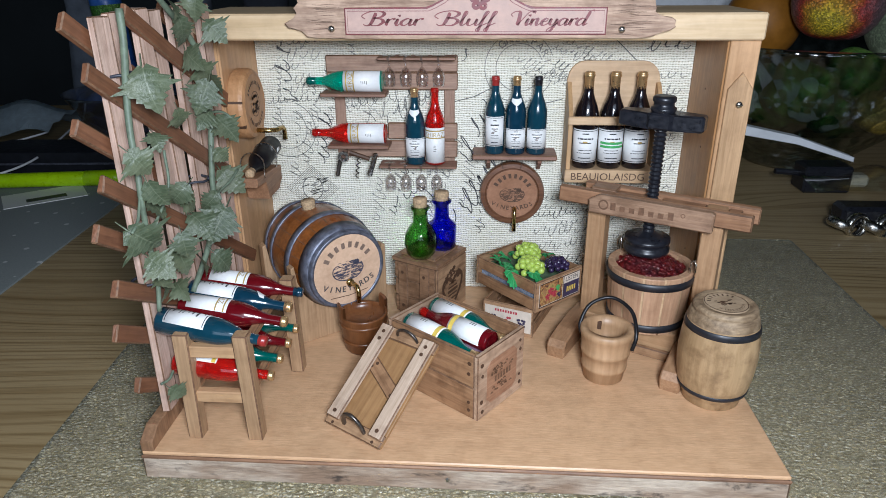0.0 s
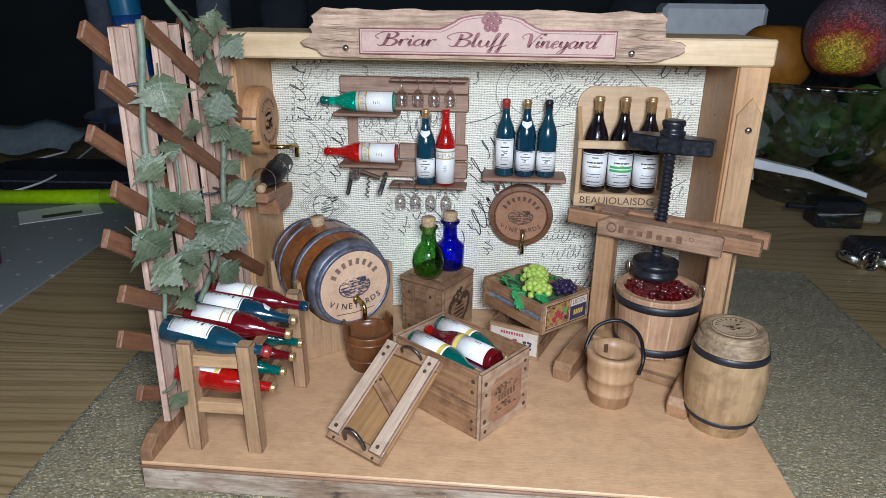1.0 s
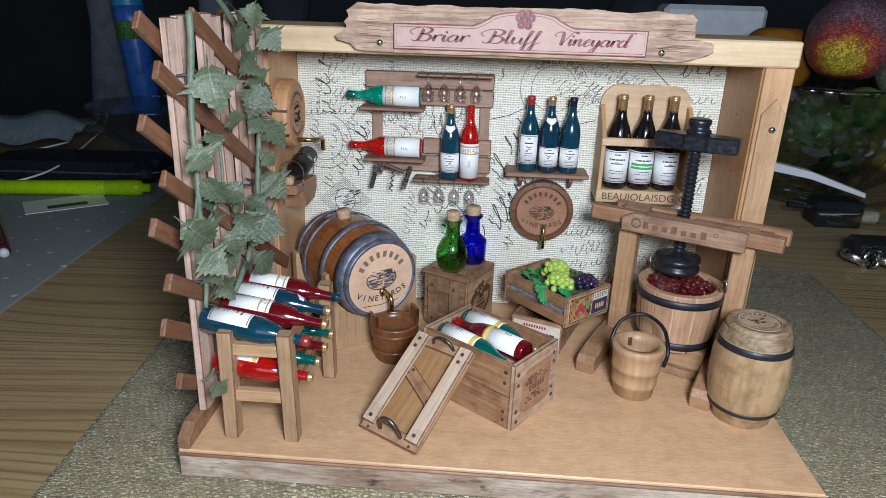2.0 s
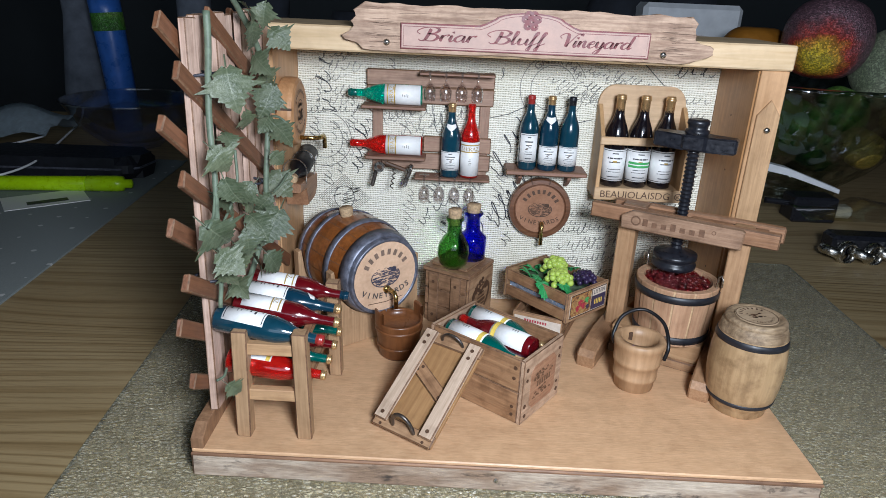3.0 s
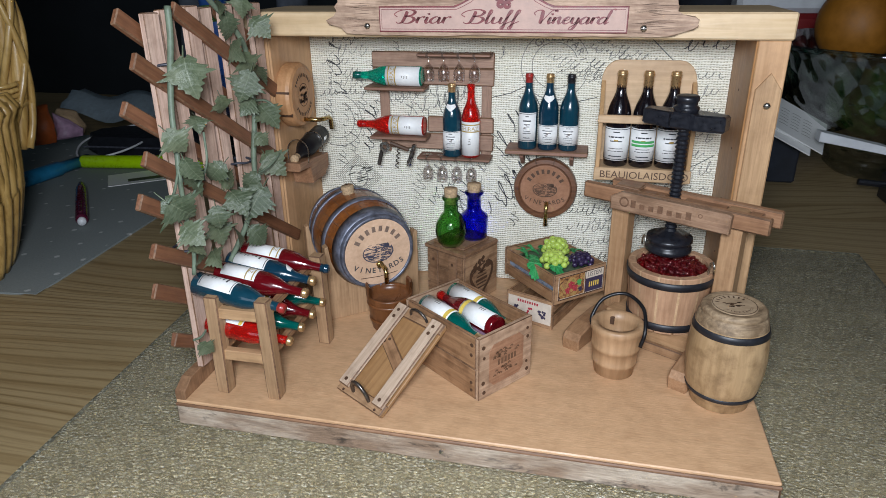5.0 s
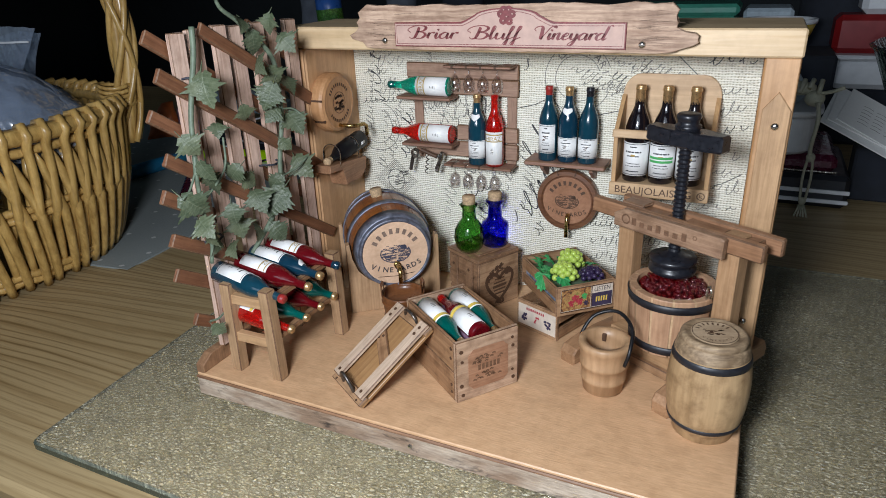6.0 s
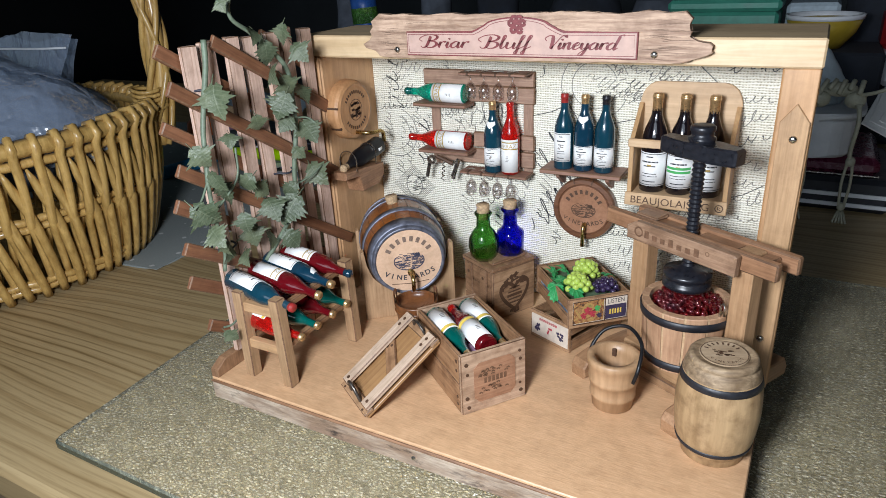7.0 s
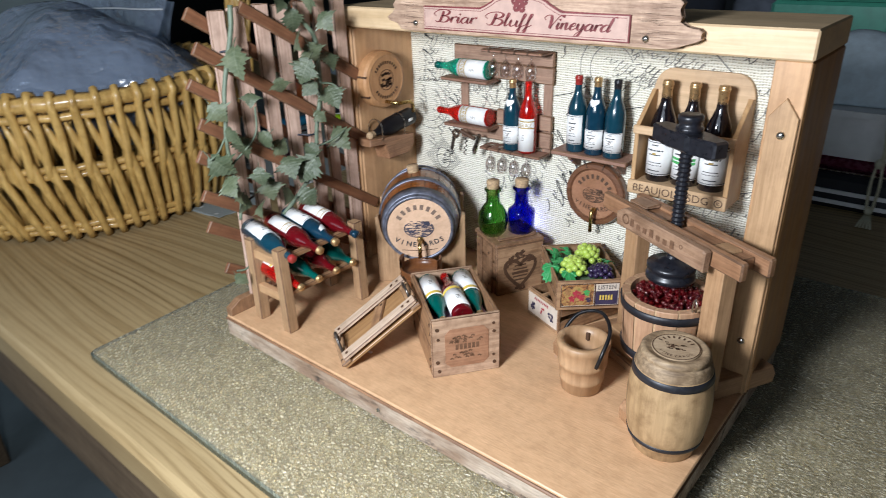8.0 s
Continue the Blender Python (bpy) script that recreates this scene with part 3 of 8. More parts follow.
M["apple"] = cheek_apple()
M["pear"] = glitter("beaded_pear", (0.20, 0.24, 0.15), (0.34, 0.36, 0.25), (0.40, 0.42, 0.32))
M["orange"] = plain("dull_orange_skin", (0.40, 0.155, 0.015), 0.55, 0, 0.2, 90, 0.0, 0.4)
M["lime"] = glitter("green_fruit", (0.035, 0.12, 0.02), (0.06, 0.19, 0.03), (0.13, 0.26, 0.05))
M["lemon"] = glitter("yellow_fruit", (0.10, 0.10, 0.02), (0.22, 0.15, 0.025), (0.34, 0.21, 0.03))
M["neon"] = plain("neon_highlighter", (0.48, 0.80, 0.0), 0.3, 0, 0.12, 200, 0.3, 0.0)
M["case"] = plain("black_case", (0.012, 0.014, 0.020), 0.5, 0, 0.4, 200)
M["white_plastic"] = plain("white_plastic", (0.76, 0.78, 0.80), 0.35, 0, 0.1, 60)
M["mask_paper"] = plain("pale_blue_paper", (0.50, 0.60, 0.66), 0.7, 0, 0.15, 150)
M["blue_plastic"] = plain("blue_plastic", (0.03, 0.12, 0.42), 0.3, 0, 0.2, 80)
M["purple"] = plain("plum_pen", (0.10, 0.012, 0.035), 0.25, 0, 0.3, 200, 0.4)
M["orange_plastic"] = plain("orange_plastic", (0.62, 0.14, 0.03), 0.45, 0, 0.2, 120)
M["cyan_plastic"] = plain("cyan_plastic", (0.02, 0.22, 0.42), 0.35, 0, 0.2, 120)
M["bone"] = plain("ivory_plastic", (0.50, 0.49, 0.37), 0.45, 0, 0.2, 250)
M["red_plastic"] = plain("red_box", (0.26, 0.012, 0.014), 0.35, 0, 0.2, 60)
M["yellow_plastic"] = plain("mustard_bowl", (0.42, 0.29, 0.03), 0.4, 0, 0.2, 60)
M["green_plastic"] = plain("green_lid", (0.07, 0.34, 0.24), 0.4, 0, 0.2, 60)
M["teal_wall"] = plain("slate_wall_paint", (0.05, 0.058, 0.062), 0.8, 0, 0.15, 6)
M["pale_teal"] = plain("pale_teal_paint", (0.50, 0.62, 0.63), 0.5, 0, 0.08, 8)
M["dark_cloth"] = plain("dark_cloth", (0.02, 0.024, 0.034), 0.9, 0, 0.5, 40)
M["grey_cloth"] = plain("grey_cloth", (0.105, 0.120, 0.148), 0.9, 0, 0.4, 40)
M["floor"] = plain("grey_floor", (0.24, 0.29, 0.31), 0.4, 0, 0.2, 6)
M["apron"] = wood("table_apron", (0.11, 0.075, 0.045), (0.20, 0.145, 0.09), "X", 0.5, 0.2, 0.3, 0.1)

# ---- mesh helpers ----


WORN = {"press_front_wood", "dark_box_board", "dark_box_front", "crate_board", "crate_end", "crate_cleat", "crate_side_pale", "tan_rack", "press_beam_wood", "press_foot_wood", "pale_batten", "greyed_slat", "walnut_bar", "grey_pallet", "reddish_shelf", "stained_edge"}


def finish(name, bm, material, smooth=False):
    me = bpy.data.meshes.new(name)
    bmesh.ops.recalc_face_normals(bm, faces=bm.faces)
    if smooth:
        for f in bm.faces:
            f.smooth = True
    worn = material.name in WORN
    for f in bm.faces:
        if not worn:
            f.material_index = 0
    bm.to_mesh(me)
    bm.free()
    me.materials.append(material)
    if worn:
        me.materials.append(M["dark_edge"])
    return me


def part(name, bm, material, parent, label="", smooth=False, at=None):
    """Link a bmesh as one mesh object under a thing or under a part."""
    ob = new(name, finish(name, bm, material, smooth))
    ob.parent = parent
    if at is not None:
        ob.matrix_basis = at
    return tagged(ob, label)


def again(ob, m, parent=None):
    """One more part on the same mesh."""
    o = new(ob.name.split(".")[0], ob.data)
    o.parent, o.matrix_basis = parent or ob.parent, m
    return o


def thing(name, m, label, category, group="", kind=""):
    ob = new(name)
    ob.empty_display_size = 0.01
    ob.matrix_basis = m
    return tagged(ob, label, category, group, kind)


def solid(name, bm, material, m, label, category, group="", kind="", smooth=False):
    ob = new(name, finish(name, bm, material, smooth))
    ob.matrix_basis = m
    return tagged(ob, label, category, group, kind)


def box(x0, x1, y0, y1, z0, z1, edge=0.0006, bm=None, rough=0.0):
    """A bevelled board; rough: how far its corners wander."""
    bm = bm or bmesh.new()
    c = [bm.verts.new((x + random.uniform(-rough, rough), y + random.uniform(-rough, rough), z + random.uniform(-rough, rough)))
         for x in (x0, x1) for y in (y0, y1) for z in (z0, z1)]
    fs = [bm.faces.new([c[i] for i in q]) for q in ((0, 1, 3, 2), (4, 6, 7, 5), (0, 4, 5, 1), (2, 3, 7, 6), (0, 2, 6, 4), (1, 5, 7, 3))]
    if edge:
        es = list({e for f in fs for e in f.edges})
        got = bmesh.ops.bevel(bm, geom=es, offset=edge, segments=1, affect="EDGES", clamp_overlap=True)
        for f in got["faces"]:
            f.material_index = 1
    return bm


def lathe(profile, n=24, bm=None, m=None, a0=0.0, a1=360.0):
    """Turn (radius, height) pairs about z."""
    bm = bm or bmesh.new()
    m = m or Matrix()
    whole = abs(a1 - a0 - 360) < 1e-6
    k = n if whole else n + 1
    rings = []
    for r, z in profile:
        if r < 1e-7:
            rings.append([bm.verts.new(m @ Vector((0, 0, z)))])
        else:
            rings.append([bm.verts.new(m @ Vector((r * math.cos(a), r * math.sin(a), z))) for a in (radians(a0 + (a1 - a0) * i / n) for i in range(k))])
    for a, b in zip(rings, rings[1:]):
        for i in range(n):
            j = (i + 1) % k
            if len(a) == 1 and len(b) == 1:
                continue
            if len(a) == 1:
                bm.faces.new((a[0], b[i], b[j]))
            elif len(b) == 1:
                bm.faces.new((a[i], a[j], b[0]))
            else:
                bm.faces.new((a[i], a[j], b[j], b[i]))
    return bm


def tube(points, radius, n=8, bm=None, ends=True):
    """A round rod along points; radius: one number or one per point."""
    bm = bm or bmesh.new()
    pts = [Vector(p) for p in points]
    rs = radius if isinstance(radius, (list, tuple)) else [radius] * len(pts)
    rings, up = [], None
    for i, p in enumerate(pts):
        d = (pts[min(i + 1, len(pts) - 1)] - pts[max(i - 1, 0)]).normalized()
        if up is None:
            up = d.orthogonal().normalized()
        up = (up - d * up.dot(d)).normalized()
        side = d.cross(up)
        rings.append([bm.verts.new(p + rs[i] * (math.cos(a) * up + math.sin(a) * side)) for a in (2 * math.pi * k / n for k in range(n))])
    for a, b in zip(rings, rings[1:]):
        for k in range(n):
            bm.faces.new((a[k], a[(k + 1) % n], b[(k + 1) % n], b[k]))
    if ends:
        bm.faces.new(rings[0][::-1])
        bm.faces.new(rings[-1])
    return bm


def spline(ctrl, steps=6):
    """Catmull-Rom through control points."""
    c = [Vector(p) for p in ctrl]
    c = [c[0] * 2 - c[1], *c, c[-1] * 2 - c[-2]]
    out = []
    for i in range(1, len(c) - 2):
        for s in range(steps):
            t = s / steps
            out.append(0.5 * (2 * c[i] + (c[i + 1] - c[i - 1]) * t + (2 * c[i - 1] - 5 * c[i] + 4 * c[i + 1] - c[i + 2]) * t * t
                              + (3 * c[i] - c[i - 1] - 3 * c[i + 1] + c[i + 2]) * t ** 3))
    return out + [c[-2]]


def prism(outline, d0, d1, bm=None, put=None, edge=0.0):
    """A flat outline (u, v), thick from d0 to d1; put maps (u, v, d) to a place."""
    bm = bm or bmesh.new()
    put = put or (lambda u, v, d: (u, d, v))
    a = [bm.verts.new(put(u, v, d0)) for u, v in outline]
    b = [bm.verts.new(put(u, v, d1)) for u, v in outline]
    fs = [bm.faces.new(a[::-1]), bm.faces.new(b)]
    for i in range(len(a)):
        fs.append(bm.faces.new((a[i], a[(i + 1) % len(a)], b[(i + 1) % len(b)], b[i])))
    if edge:
        bmesh.ops.bevel(bm, geom=list({e for f in fs[:2] for e in f.edges}), offset=edge, segments=1, affect="EDGES", clamp_overlap=True)
    return bm


def ribbon(points, width, bm=None, lift=0.0):
    """A flat inked stroke in the xz plane, facing -y."""
    bm = bm or bmesh.new()
    rows = []
    for i, (x, z) in enumerate(points):
        ax, az = points[max(i - 1, 0)]
        bx, bz = points[min(i + 1, len(points) - 1)]
        d = Vector((bx - ax, bz - az)).normalized() if (ax, az) != (bx, bz) else Vector((1, 0))
        w = width(i) if callable(width) else width
        rows.append((bm.verts.new((x - d.y * w / 2, -lift, z + d.x * w / 2)), bm.verts.new((x + d.y * w / 2, -lift, z - d.x * w / 2))))
    for a, b in zip(rows, rows[1:]):
        bm.faces.new((a[0], a[1], b[1], b[0]))
    return bm


def letters(text, size, place, bm=None, shear=0.0, align="CENTER", space=1.0, bold=0.0):
    """Lettering in the built-in font; place maps (u, v) to a point."""
    cu = bpy.data.curves.new("lettering", "FONT")
    cu.body, cu.size, cu.shear, cu.align_x, cu.align_y, cu.space_character, cu.resolution_u, cu.offset = text, size, shear, align, "CENTER", space, 3, bold
    ob = bpy.data.objects.new("lettering", cu)
    scene.collection.objects.link(ob)
    bpy.context.view_layer.update()
    me = bpy.data.meshes.new_from_object(ob.evaluated_get(bpy.context.evaluated_depsgraph_get()))
    bpy.data.objects.remove(ob)
    bm = bm or bmesh.new()
    vs = [bm.verts.new(place(v.co.x, v.co.y)) for v in me.vertices]
    for f in me.polygons:
        try:
            bm.faces.new([vs[i] for i in f.vertices])
        except ValueError:
            pass
    bpy.data.meshes.remove(me)
    return bm


def ball(r, at=(0, 0, 0), sub=2, bm=None, squash=(1, 1, 1)):
    bm = bm or bmesh.new()
    bmesh.ops.create_icosphere(bm, subdivisions=sub, radius=r, matrix=Matrix.Translation(at) @ Matrix.Diagonal((*squash, 1)))
    return bm


def screw_head(parent, m, r=0.0017):
    s = part("screw", lathe([(0, 0.0011), (r * 0.5, 0.001), (r * 0.9, 0.0005), (r, 0), (r, -0.0008)], 14), M["steel"], parent, "round steel screw head", True, m)
    part("slot", box(-r * 0.8, r * 0.8, -r * 0.13, r * 0.13, 0.0006, 0.00115, 0), M["dark_steel"], s)
    return s

# ---- the room and the table ----
WALL, FLOOR, GLASS = 0.361, 0.020, 0.006

room = thing("floor", Matrix(), "grey smooth floor beside the table, in the dark", "floor", kind="structure")
part("slab", box(-3.2, 3.2, -2.5, 2.6, -0.79, -0.74, 0), M["floor"], room)
wall_n = thing("wall_north", Matrix(), "slate-painted wall in the dark behind the table", "wall", kind="structure")
part("slab", box(-3.2, 3.2, 2.6, 2.7, -0.74, 1.9, 0), M["teal_wall"], wall_n)
wall_w = thing("wall_west", Matrix(), "slate-painted wall in the dark", "wall", kind="structure")
part("slab", box(-3.3, -3.2, -2.6, 2.7, -0.74, 1.9, 0), M["teal_wall"], wall_w)
wall_e = thing("wall_east", Matrix(), "slate-painted wall in the dark", "wall", kind="structure")
part("slab", box(3.2, 3.3, -2.6, 2.7, -0.74, 1.9, 0), M["teal_wall"], wall_e)
# unseen wall; its opening only goes with the added fill lamp
wall_s = thing("wall_south", Matrix(), "unseen slate-painted wall with an added opening behind the fill lamp", "wall", kind="structure")
for x0, x1, z0, z1 in ((-3.2, -0.8, -0.74, 1.9), (1.2, 3.2, -0.74, 1.9), (-0.8, 1.2, -0.74, 0.35), (-0.8, 1.2, 1.55, 1.9)):
    part("slab", box(x0, x1, -2.6, -2.5, z0, z1, 0), M["teal_wall"], wall_s)
roof = thing("ceiling", Matrix(), "dark grey plain ceiling", "ceiling", kind="structure")
part("slab", box(-3.3, 3.3, -2.6, 2.7, 1.9, 2.0, 0), M["teal_wall"], roof)

table = thing("table", Matrix(), "oak dining table with bold open grain and a dark apron", "table", kind="structure")
part("tabletop", box(-1.35, 1.15, 0.119, 1.02, -0.024, 0.0, 0.004), M["table"], table)
part("apron", box(-1.30, 1.10, 0.135, 1.0, -0.11, -0.0242, 0.002), M["apron"], table)
leg = part("leg", box(-0.035, 0.035, -0.035, 0.035, -0.74, -0.11, 0.004), M["apron"], table, at=pose(-1.22, 0.21, 0))
for x, y in ((1.0, 0.21), (-1.22, 0.92), (1.0, 0.92)):
    again(leg, pose(x, y, 0))


cup = thing("tall_cupboard", pose(-1.62, 0.0, -0.74), "pale teal painted cupboard standing in the dark", "cupboard")
part("carcass", box(-0.5, 0.0, -1.0, 0.86, 0.0, 2.3, 0.004), M["pale_teal"], cup)
part("door_panel", box(0.0, 0.018, -0.98, 0.84, 0.06, 2.26, 0.003), M["pale_teal"], cup)


def rounded(corners, r, n=5):
    """A polygon with rounded corners."""
    out = []
    k = len(corners)
    for i in range(k):
        p, a, b = Vector(corners[i]), Vector(corners[i - 1]), Vector(corners[(i + 1) % k])
        u, v = (a - p).normalized(), (b - p).normalized()
        p0, p1 = p + u * r, p + v * r
        for s in range(n + 1):
            t = s / n
            q = (1 - t) ** 2 * p0 + 2 * t * (1 - t) * p + t * t * p1
            out.append((q.x, q.y))
    return out


flat = lambda u, v, d: (u, v, d)


def board_outline(g):
    """The board's slightly skewed outline, drawn in by g."""
    return rounded([(-0.172 + g, 0.141 + g), (0.253 - g, 0.141 + g), (0.257 - g, 0.484 - g), (-0.196 + g, 0.478 - g)], 0.004)


board = solid("glass_board", prism(board_outline(0.0010), 0.001, GLASS, put=flat),
              M["board_glass"], Matrix(), "clear pebbled tempered-glass cutting board lying on the table", "cutting board")
board.visible_shadow = False


def band(loops):
    """A strip of faces round the board through loops of (inset, height)."""
    bm = bmesh.new()
    vs = [[bm.verts.new((u, v, z)) for u, v in board_outline(g)] for g, z in loops]
    for lo, hi in zip(vs, vs[1:]):
        for i in range(len(lo)):
            j = (i + 1) % len(lo)
            bm.faces.new((lo[i], lo[j], hi[j], hi[i]))
    return bm


bevel = part("bevel", band([(0.0, GLASS - 0.0012), (0.0003, GLASS - 0.0006), (0.0008, GLASS - 0.0001)]), M["rim_smooth"], board, "smooth polished border")
bevel.visible_shadow = False
edge = part("edge", band([(0.0004, 0.0012), (0.0, 0.0016), (0.0, GLASS - 0.0013)]), M["rim_glass"], board, "dark green glass edge")
edge.visible_shadow = False
# ---- the miniature stage ----
X0, X1, Y0 = -0.121, 0.1405, 0.2025
stage = thing("display_box", Matrix(), "miniature open-fronted wine cellar box of pine on a worn wooden base", "display box")
part("base_board", box(X0, X1, Y0, 0.366, 0.0065, 0.0182, 0.0012, rough=0.0003), M["base_edge"], stage, "grey-stained rough front edge")
part("base_top", box(X0 + 0.0004, X1 - 0.0003, Y0 + 0.0006, 0.366, 0.0182, FLOOR, 0.0005), M["base"], stage, "pale birch floor")
part("edge_strip", box(X0 + 0.0002, X1 - 0.0001, Y0 - 0.0005, Y0 + 0.0008, 0.0172, 0.0187, 0.0005), M["edge_bead"], stage, "reddish worn edge")
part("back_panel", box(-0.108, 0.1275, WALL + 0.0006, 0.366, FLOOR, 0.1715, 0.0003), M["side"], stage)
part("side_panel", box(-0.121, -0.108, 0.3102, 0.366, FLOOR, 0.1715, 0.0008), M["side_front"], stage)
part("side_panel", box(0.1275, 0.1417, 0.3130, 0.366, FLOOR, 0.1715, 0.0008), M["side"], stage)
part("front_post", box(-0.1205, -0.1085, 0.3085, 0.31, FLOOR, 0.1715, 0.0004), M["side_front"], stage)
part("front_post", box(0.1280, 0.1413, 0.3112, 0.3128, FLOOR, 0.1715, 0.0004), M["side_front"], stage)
part("top_beam", box(-0.1212, 0.1420, 0.3095, 0.366, 0.1717, 0.1835, 0.0008), M["pine"], stage, "pale pine top beam")
cloth = part("canvas_back", box(-0.1078, 0.1273, WALL, WALL + 0.0005, FLOOR + 0.0005, 0.1714, 0), M["canvas"], stage, "cream ribbed canvas printed with old handwriting")
part("picket", prism([(0.1294, FLOOR), (0.1406, FLOOR), (0.1406, 0.1502), (0.1350, 0.1578), (0.1294, 0.1502)], 0.3096, 0.3110, edge=0.0003), M["picket"], stage, "pointed oak picket screwed to the post")
for z in (0.1432, 0.0478):
    screw_head(stage, pose(0.1353, 0.3094, z, 90))
part("picket", prism([(-0.1185, FLOOR), (-0.1105, FLOOR), (-0.1105, 0.150), (-0.1145, 0.156), (-0.1185, 0.150)], 0.3068, 0.3083, edge=0.0003), M["picket"], stage)
screw_head(stage, pose(-0.1113, 0.3066, 0.081, 90), 0.0014)
for i in range(4):
    part("nail_hole", lathe([(0, 0.0001), (0.0005, 0.0001), (0.0005, -0.0002)], 8), M["ink_brown"], stage, at=pose(0.1274, 0.33 + 0.006 * (i % 2), 0.062 + 0.028 * i, 0, -90))
part("curb_strip", prism([(0.2035, FLOOR), (0.3065, FLOOR), (0.3065, 0.0285), (0.2105, 0.0285), (0.2035, 0.0245)], -0.1208, -0.1155, put=lambda u, v, d: (d, u, v), edge=0.0003), M["crate_z"], stage)
part("nail", ball(0.0012, sub=1), M["steel"], stage, at=pose(0.006, Y0 - 0.0002, 0.0125))
part("paper_chip", box(-0.0012, 0.0012, -0.0008, 0.0008, 0, 0.0006, 0.0002), M["paper"], stage, "tiny white chip", at=pose(-0.024, 0.227, FLOOR))

# handwriting printed on the canvas
rng = random.Random(11)


def scrawl(bm, x, z, length, angle, h, width):
    """A line of looping pen strokes, no words."""
    ca, sa = math.cos(radians(angle)), math.sin(radians(angle))
    s, pts = 0.0, []
    tall = 1.0
    ph = rng.uniform(0, 6)
    while s < length:
        k = s / (h * 0.55)
        if rng.random() < 0.06:
            tall = rng.choice((0.6, 0.8, 1.0, 1.9, 2.4))
        if rng.random() < 0.025 and len(pts) > 6:
            if len(pts) > 3:
                ribbon(pts, width, bm, 0.0004)
            pts, s = [], s + h * 0.9
        v = h * 0.5 * tall * math.sin(k * 2 * math.pi * 0.5 + ph) + h * 0.06 * math.sin(k * 1.3)
        u = s + 0.42 * h * math.cos(k * 2 * math.pi * 0.5 + ph) * min(tall, 1.4) * 0.6 + v * 0.45
        px, pz = x + ca * u - sa * v, z + sa * u + ca * v
        if -0.106 < px < 0.125 and 0.03 < pz < 0.169:
            pts.append((px, pz))
        elif len(pts) > 3:
            ribbon(pts, width, bm, 0.0004)
            pts = []
        else:
            pts = []
        s += h * 0.045
    if len(pts) > 3:
        ribbon(pts, width, bm, 0.0004)


LINES = []
for i in range(6):
    LINES.append((-0.104 + rng.uniform(0, 0.02), 0.165 - 0.0062 * i, rng.uniform(0.012, 0.03), rng.uniform(-3, 5), 0.0030, 0.00028))
for i in range(8):
    LINES.append((-0.100 + 0.0075 * i, rng.uniform(0.09, 0.13), rng.uniform(0.025, 0.05), 86 + rng.uniform(-5, 5), 0.0030, 0.00034))
for i in range(9):
    LINES.append((-0.045 + 0.010 * i, rng.uniform(0.055, 0.085), rng.uniform(0.025, 0.04), 80 + rng.uniform(-8, 8), 0.0034, 0.00036))
for i in range(11):
    LINES.append((rng.uniform(0.04, 0.075), 0.03 + 0.0055 * i, rng.uniform(0.03, 0.06), rng.uniform(-6, 10), 0.0028, 0.00032))
for i in range(9):
    LINES.append((0.106, 0.065 + 0.0105 * i, 0.02, rng.uniform(-4, 10), 0.0031, 0.00034))
for i in range(7):
    LINES.append((rng.uniform(0.03, 0.07), 0.150 + 0.0027 * i, rng.uniform(0.03, 0.05), rng.uniform(-22, -12), 0.0024, 0.00030))
for i in range(6):
    LINES.append((rng.uniform(-0.06, -0.02), 0.123 + 0.003 * i, rng.uniform(0.02, 0.04), rng.uniform(10, 45), 0.0038, 0.00032))
for k, row in enumerate(LINES):
    bm = bmesh.new()
    scrawl(bm, *row)
    part("pen_line", bm, M["ink_faint" if k % 5 else "ink"], cloth)
for row in ((0.0, 0.066, 0.045, 52, 0.0056, 0.0006), (0.006, 0.104, 0.03, 60, 0.0054, 0.00052), (-0.092, 0.135, 0.03, 88, 0.0048, 0.0005), (-0.076, 0.10, 0.03, 78, 0.0043, 0.0005),
            (-0.020, 0.058, 0.03, 82, 0.0048, 0.0005), (-0.034, 0.075, 0.02, 30, 0.0043, 0.00045), (0.103, 0.164, 0.022, 4, 0.0031, 0.00042)):
    bm = bmesh.new()
    scrawl(bm, *row)
    part("pen_line", bm, M["ink"], cloth, "bold black pen stroke")
for a, b in (((0.0, 0.134), (0.022, 0.142)), ((0.022, 0.142), (0.030, 0.128)), ((0.085, 0.168), (0.105, 0.150)), ((0.105, 0.096), (0.125, 0.106)), ((0.02, 0.128), (0.06, 0.136))):
    part("pen_line", ribbon([a, ((a[0] + b[0]) / 2 + 0.001, (a[1] + b[1]) / 2 - 0.001), b], 0.0004, None, 0.0004), M["ink"], cloth)
bm = bmesh.new()
for r in (0.0185, 0.0125):
    ribbon([(0.036 + r * math.cos(radians(a)), 0.1525 + r * math.sin(radians(a))) for a in range(20, 345, 5)], 0.00035, bm, 0.0004)
for word, a0 in (("GNER", 128), ("PARI", 62)):
    for k, ch in enumerate(word):
        a = radians(a0 - 16 * k)
        cx, cz, rot = 0.036 + 0.0152 * math.cos(a), 0.1525 + 0.0152 * math.sin(a), a - math.pi / 2
        letters(ch, 0.0056, lambda u, v: (cx + u * math.cos(rot) - v * math.sin(rot), -0.0004, cz + u * math.sin(rot) + v * math.cos(rot)), bm)
part("postmark_print", bm, M["ink_faint"], cloth, "round postmark print")
bm = bmesh.new()
for r in (0.016, 0.011):
    ribbon([(-0.094 + r * math.cos(radians(a)), 0.118 + r * math.sin(radians(a))) for a in range(-120, 75, 5)], 0.0004, bm, 0.0004)
part("postmark_print", bm, M["ink_faint"], cloth, "round postmark print")
bm = bmesh.new()
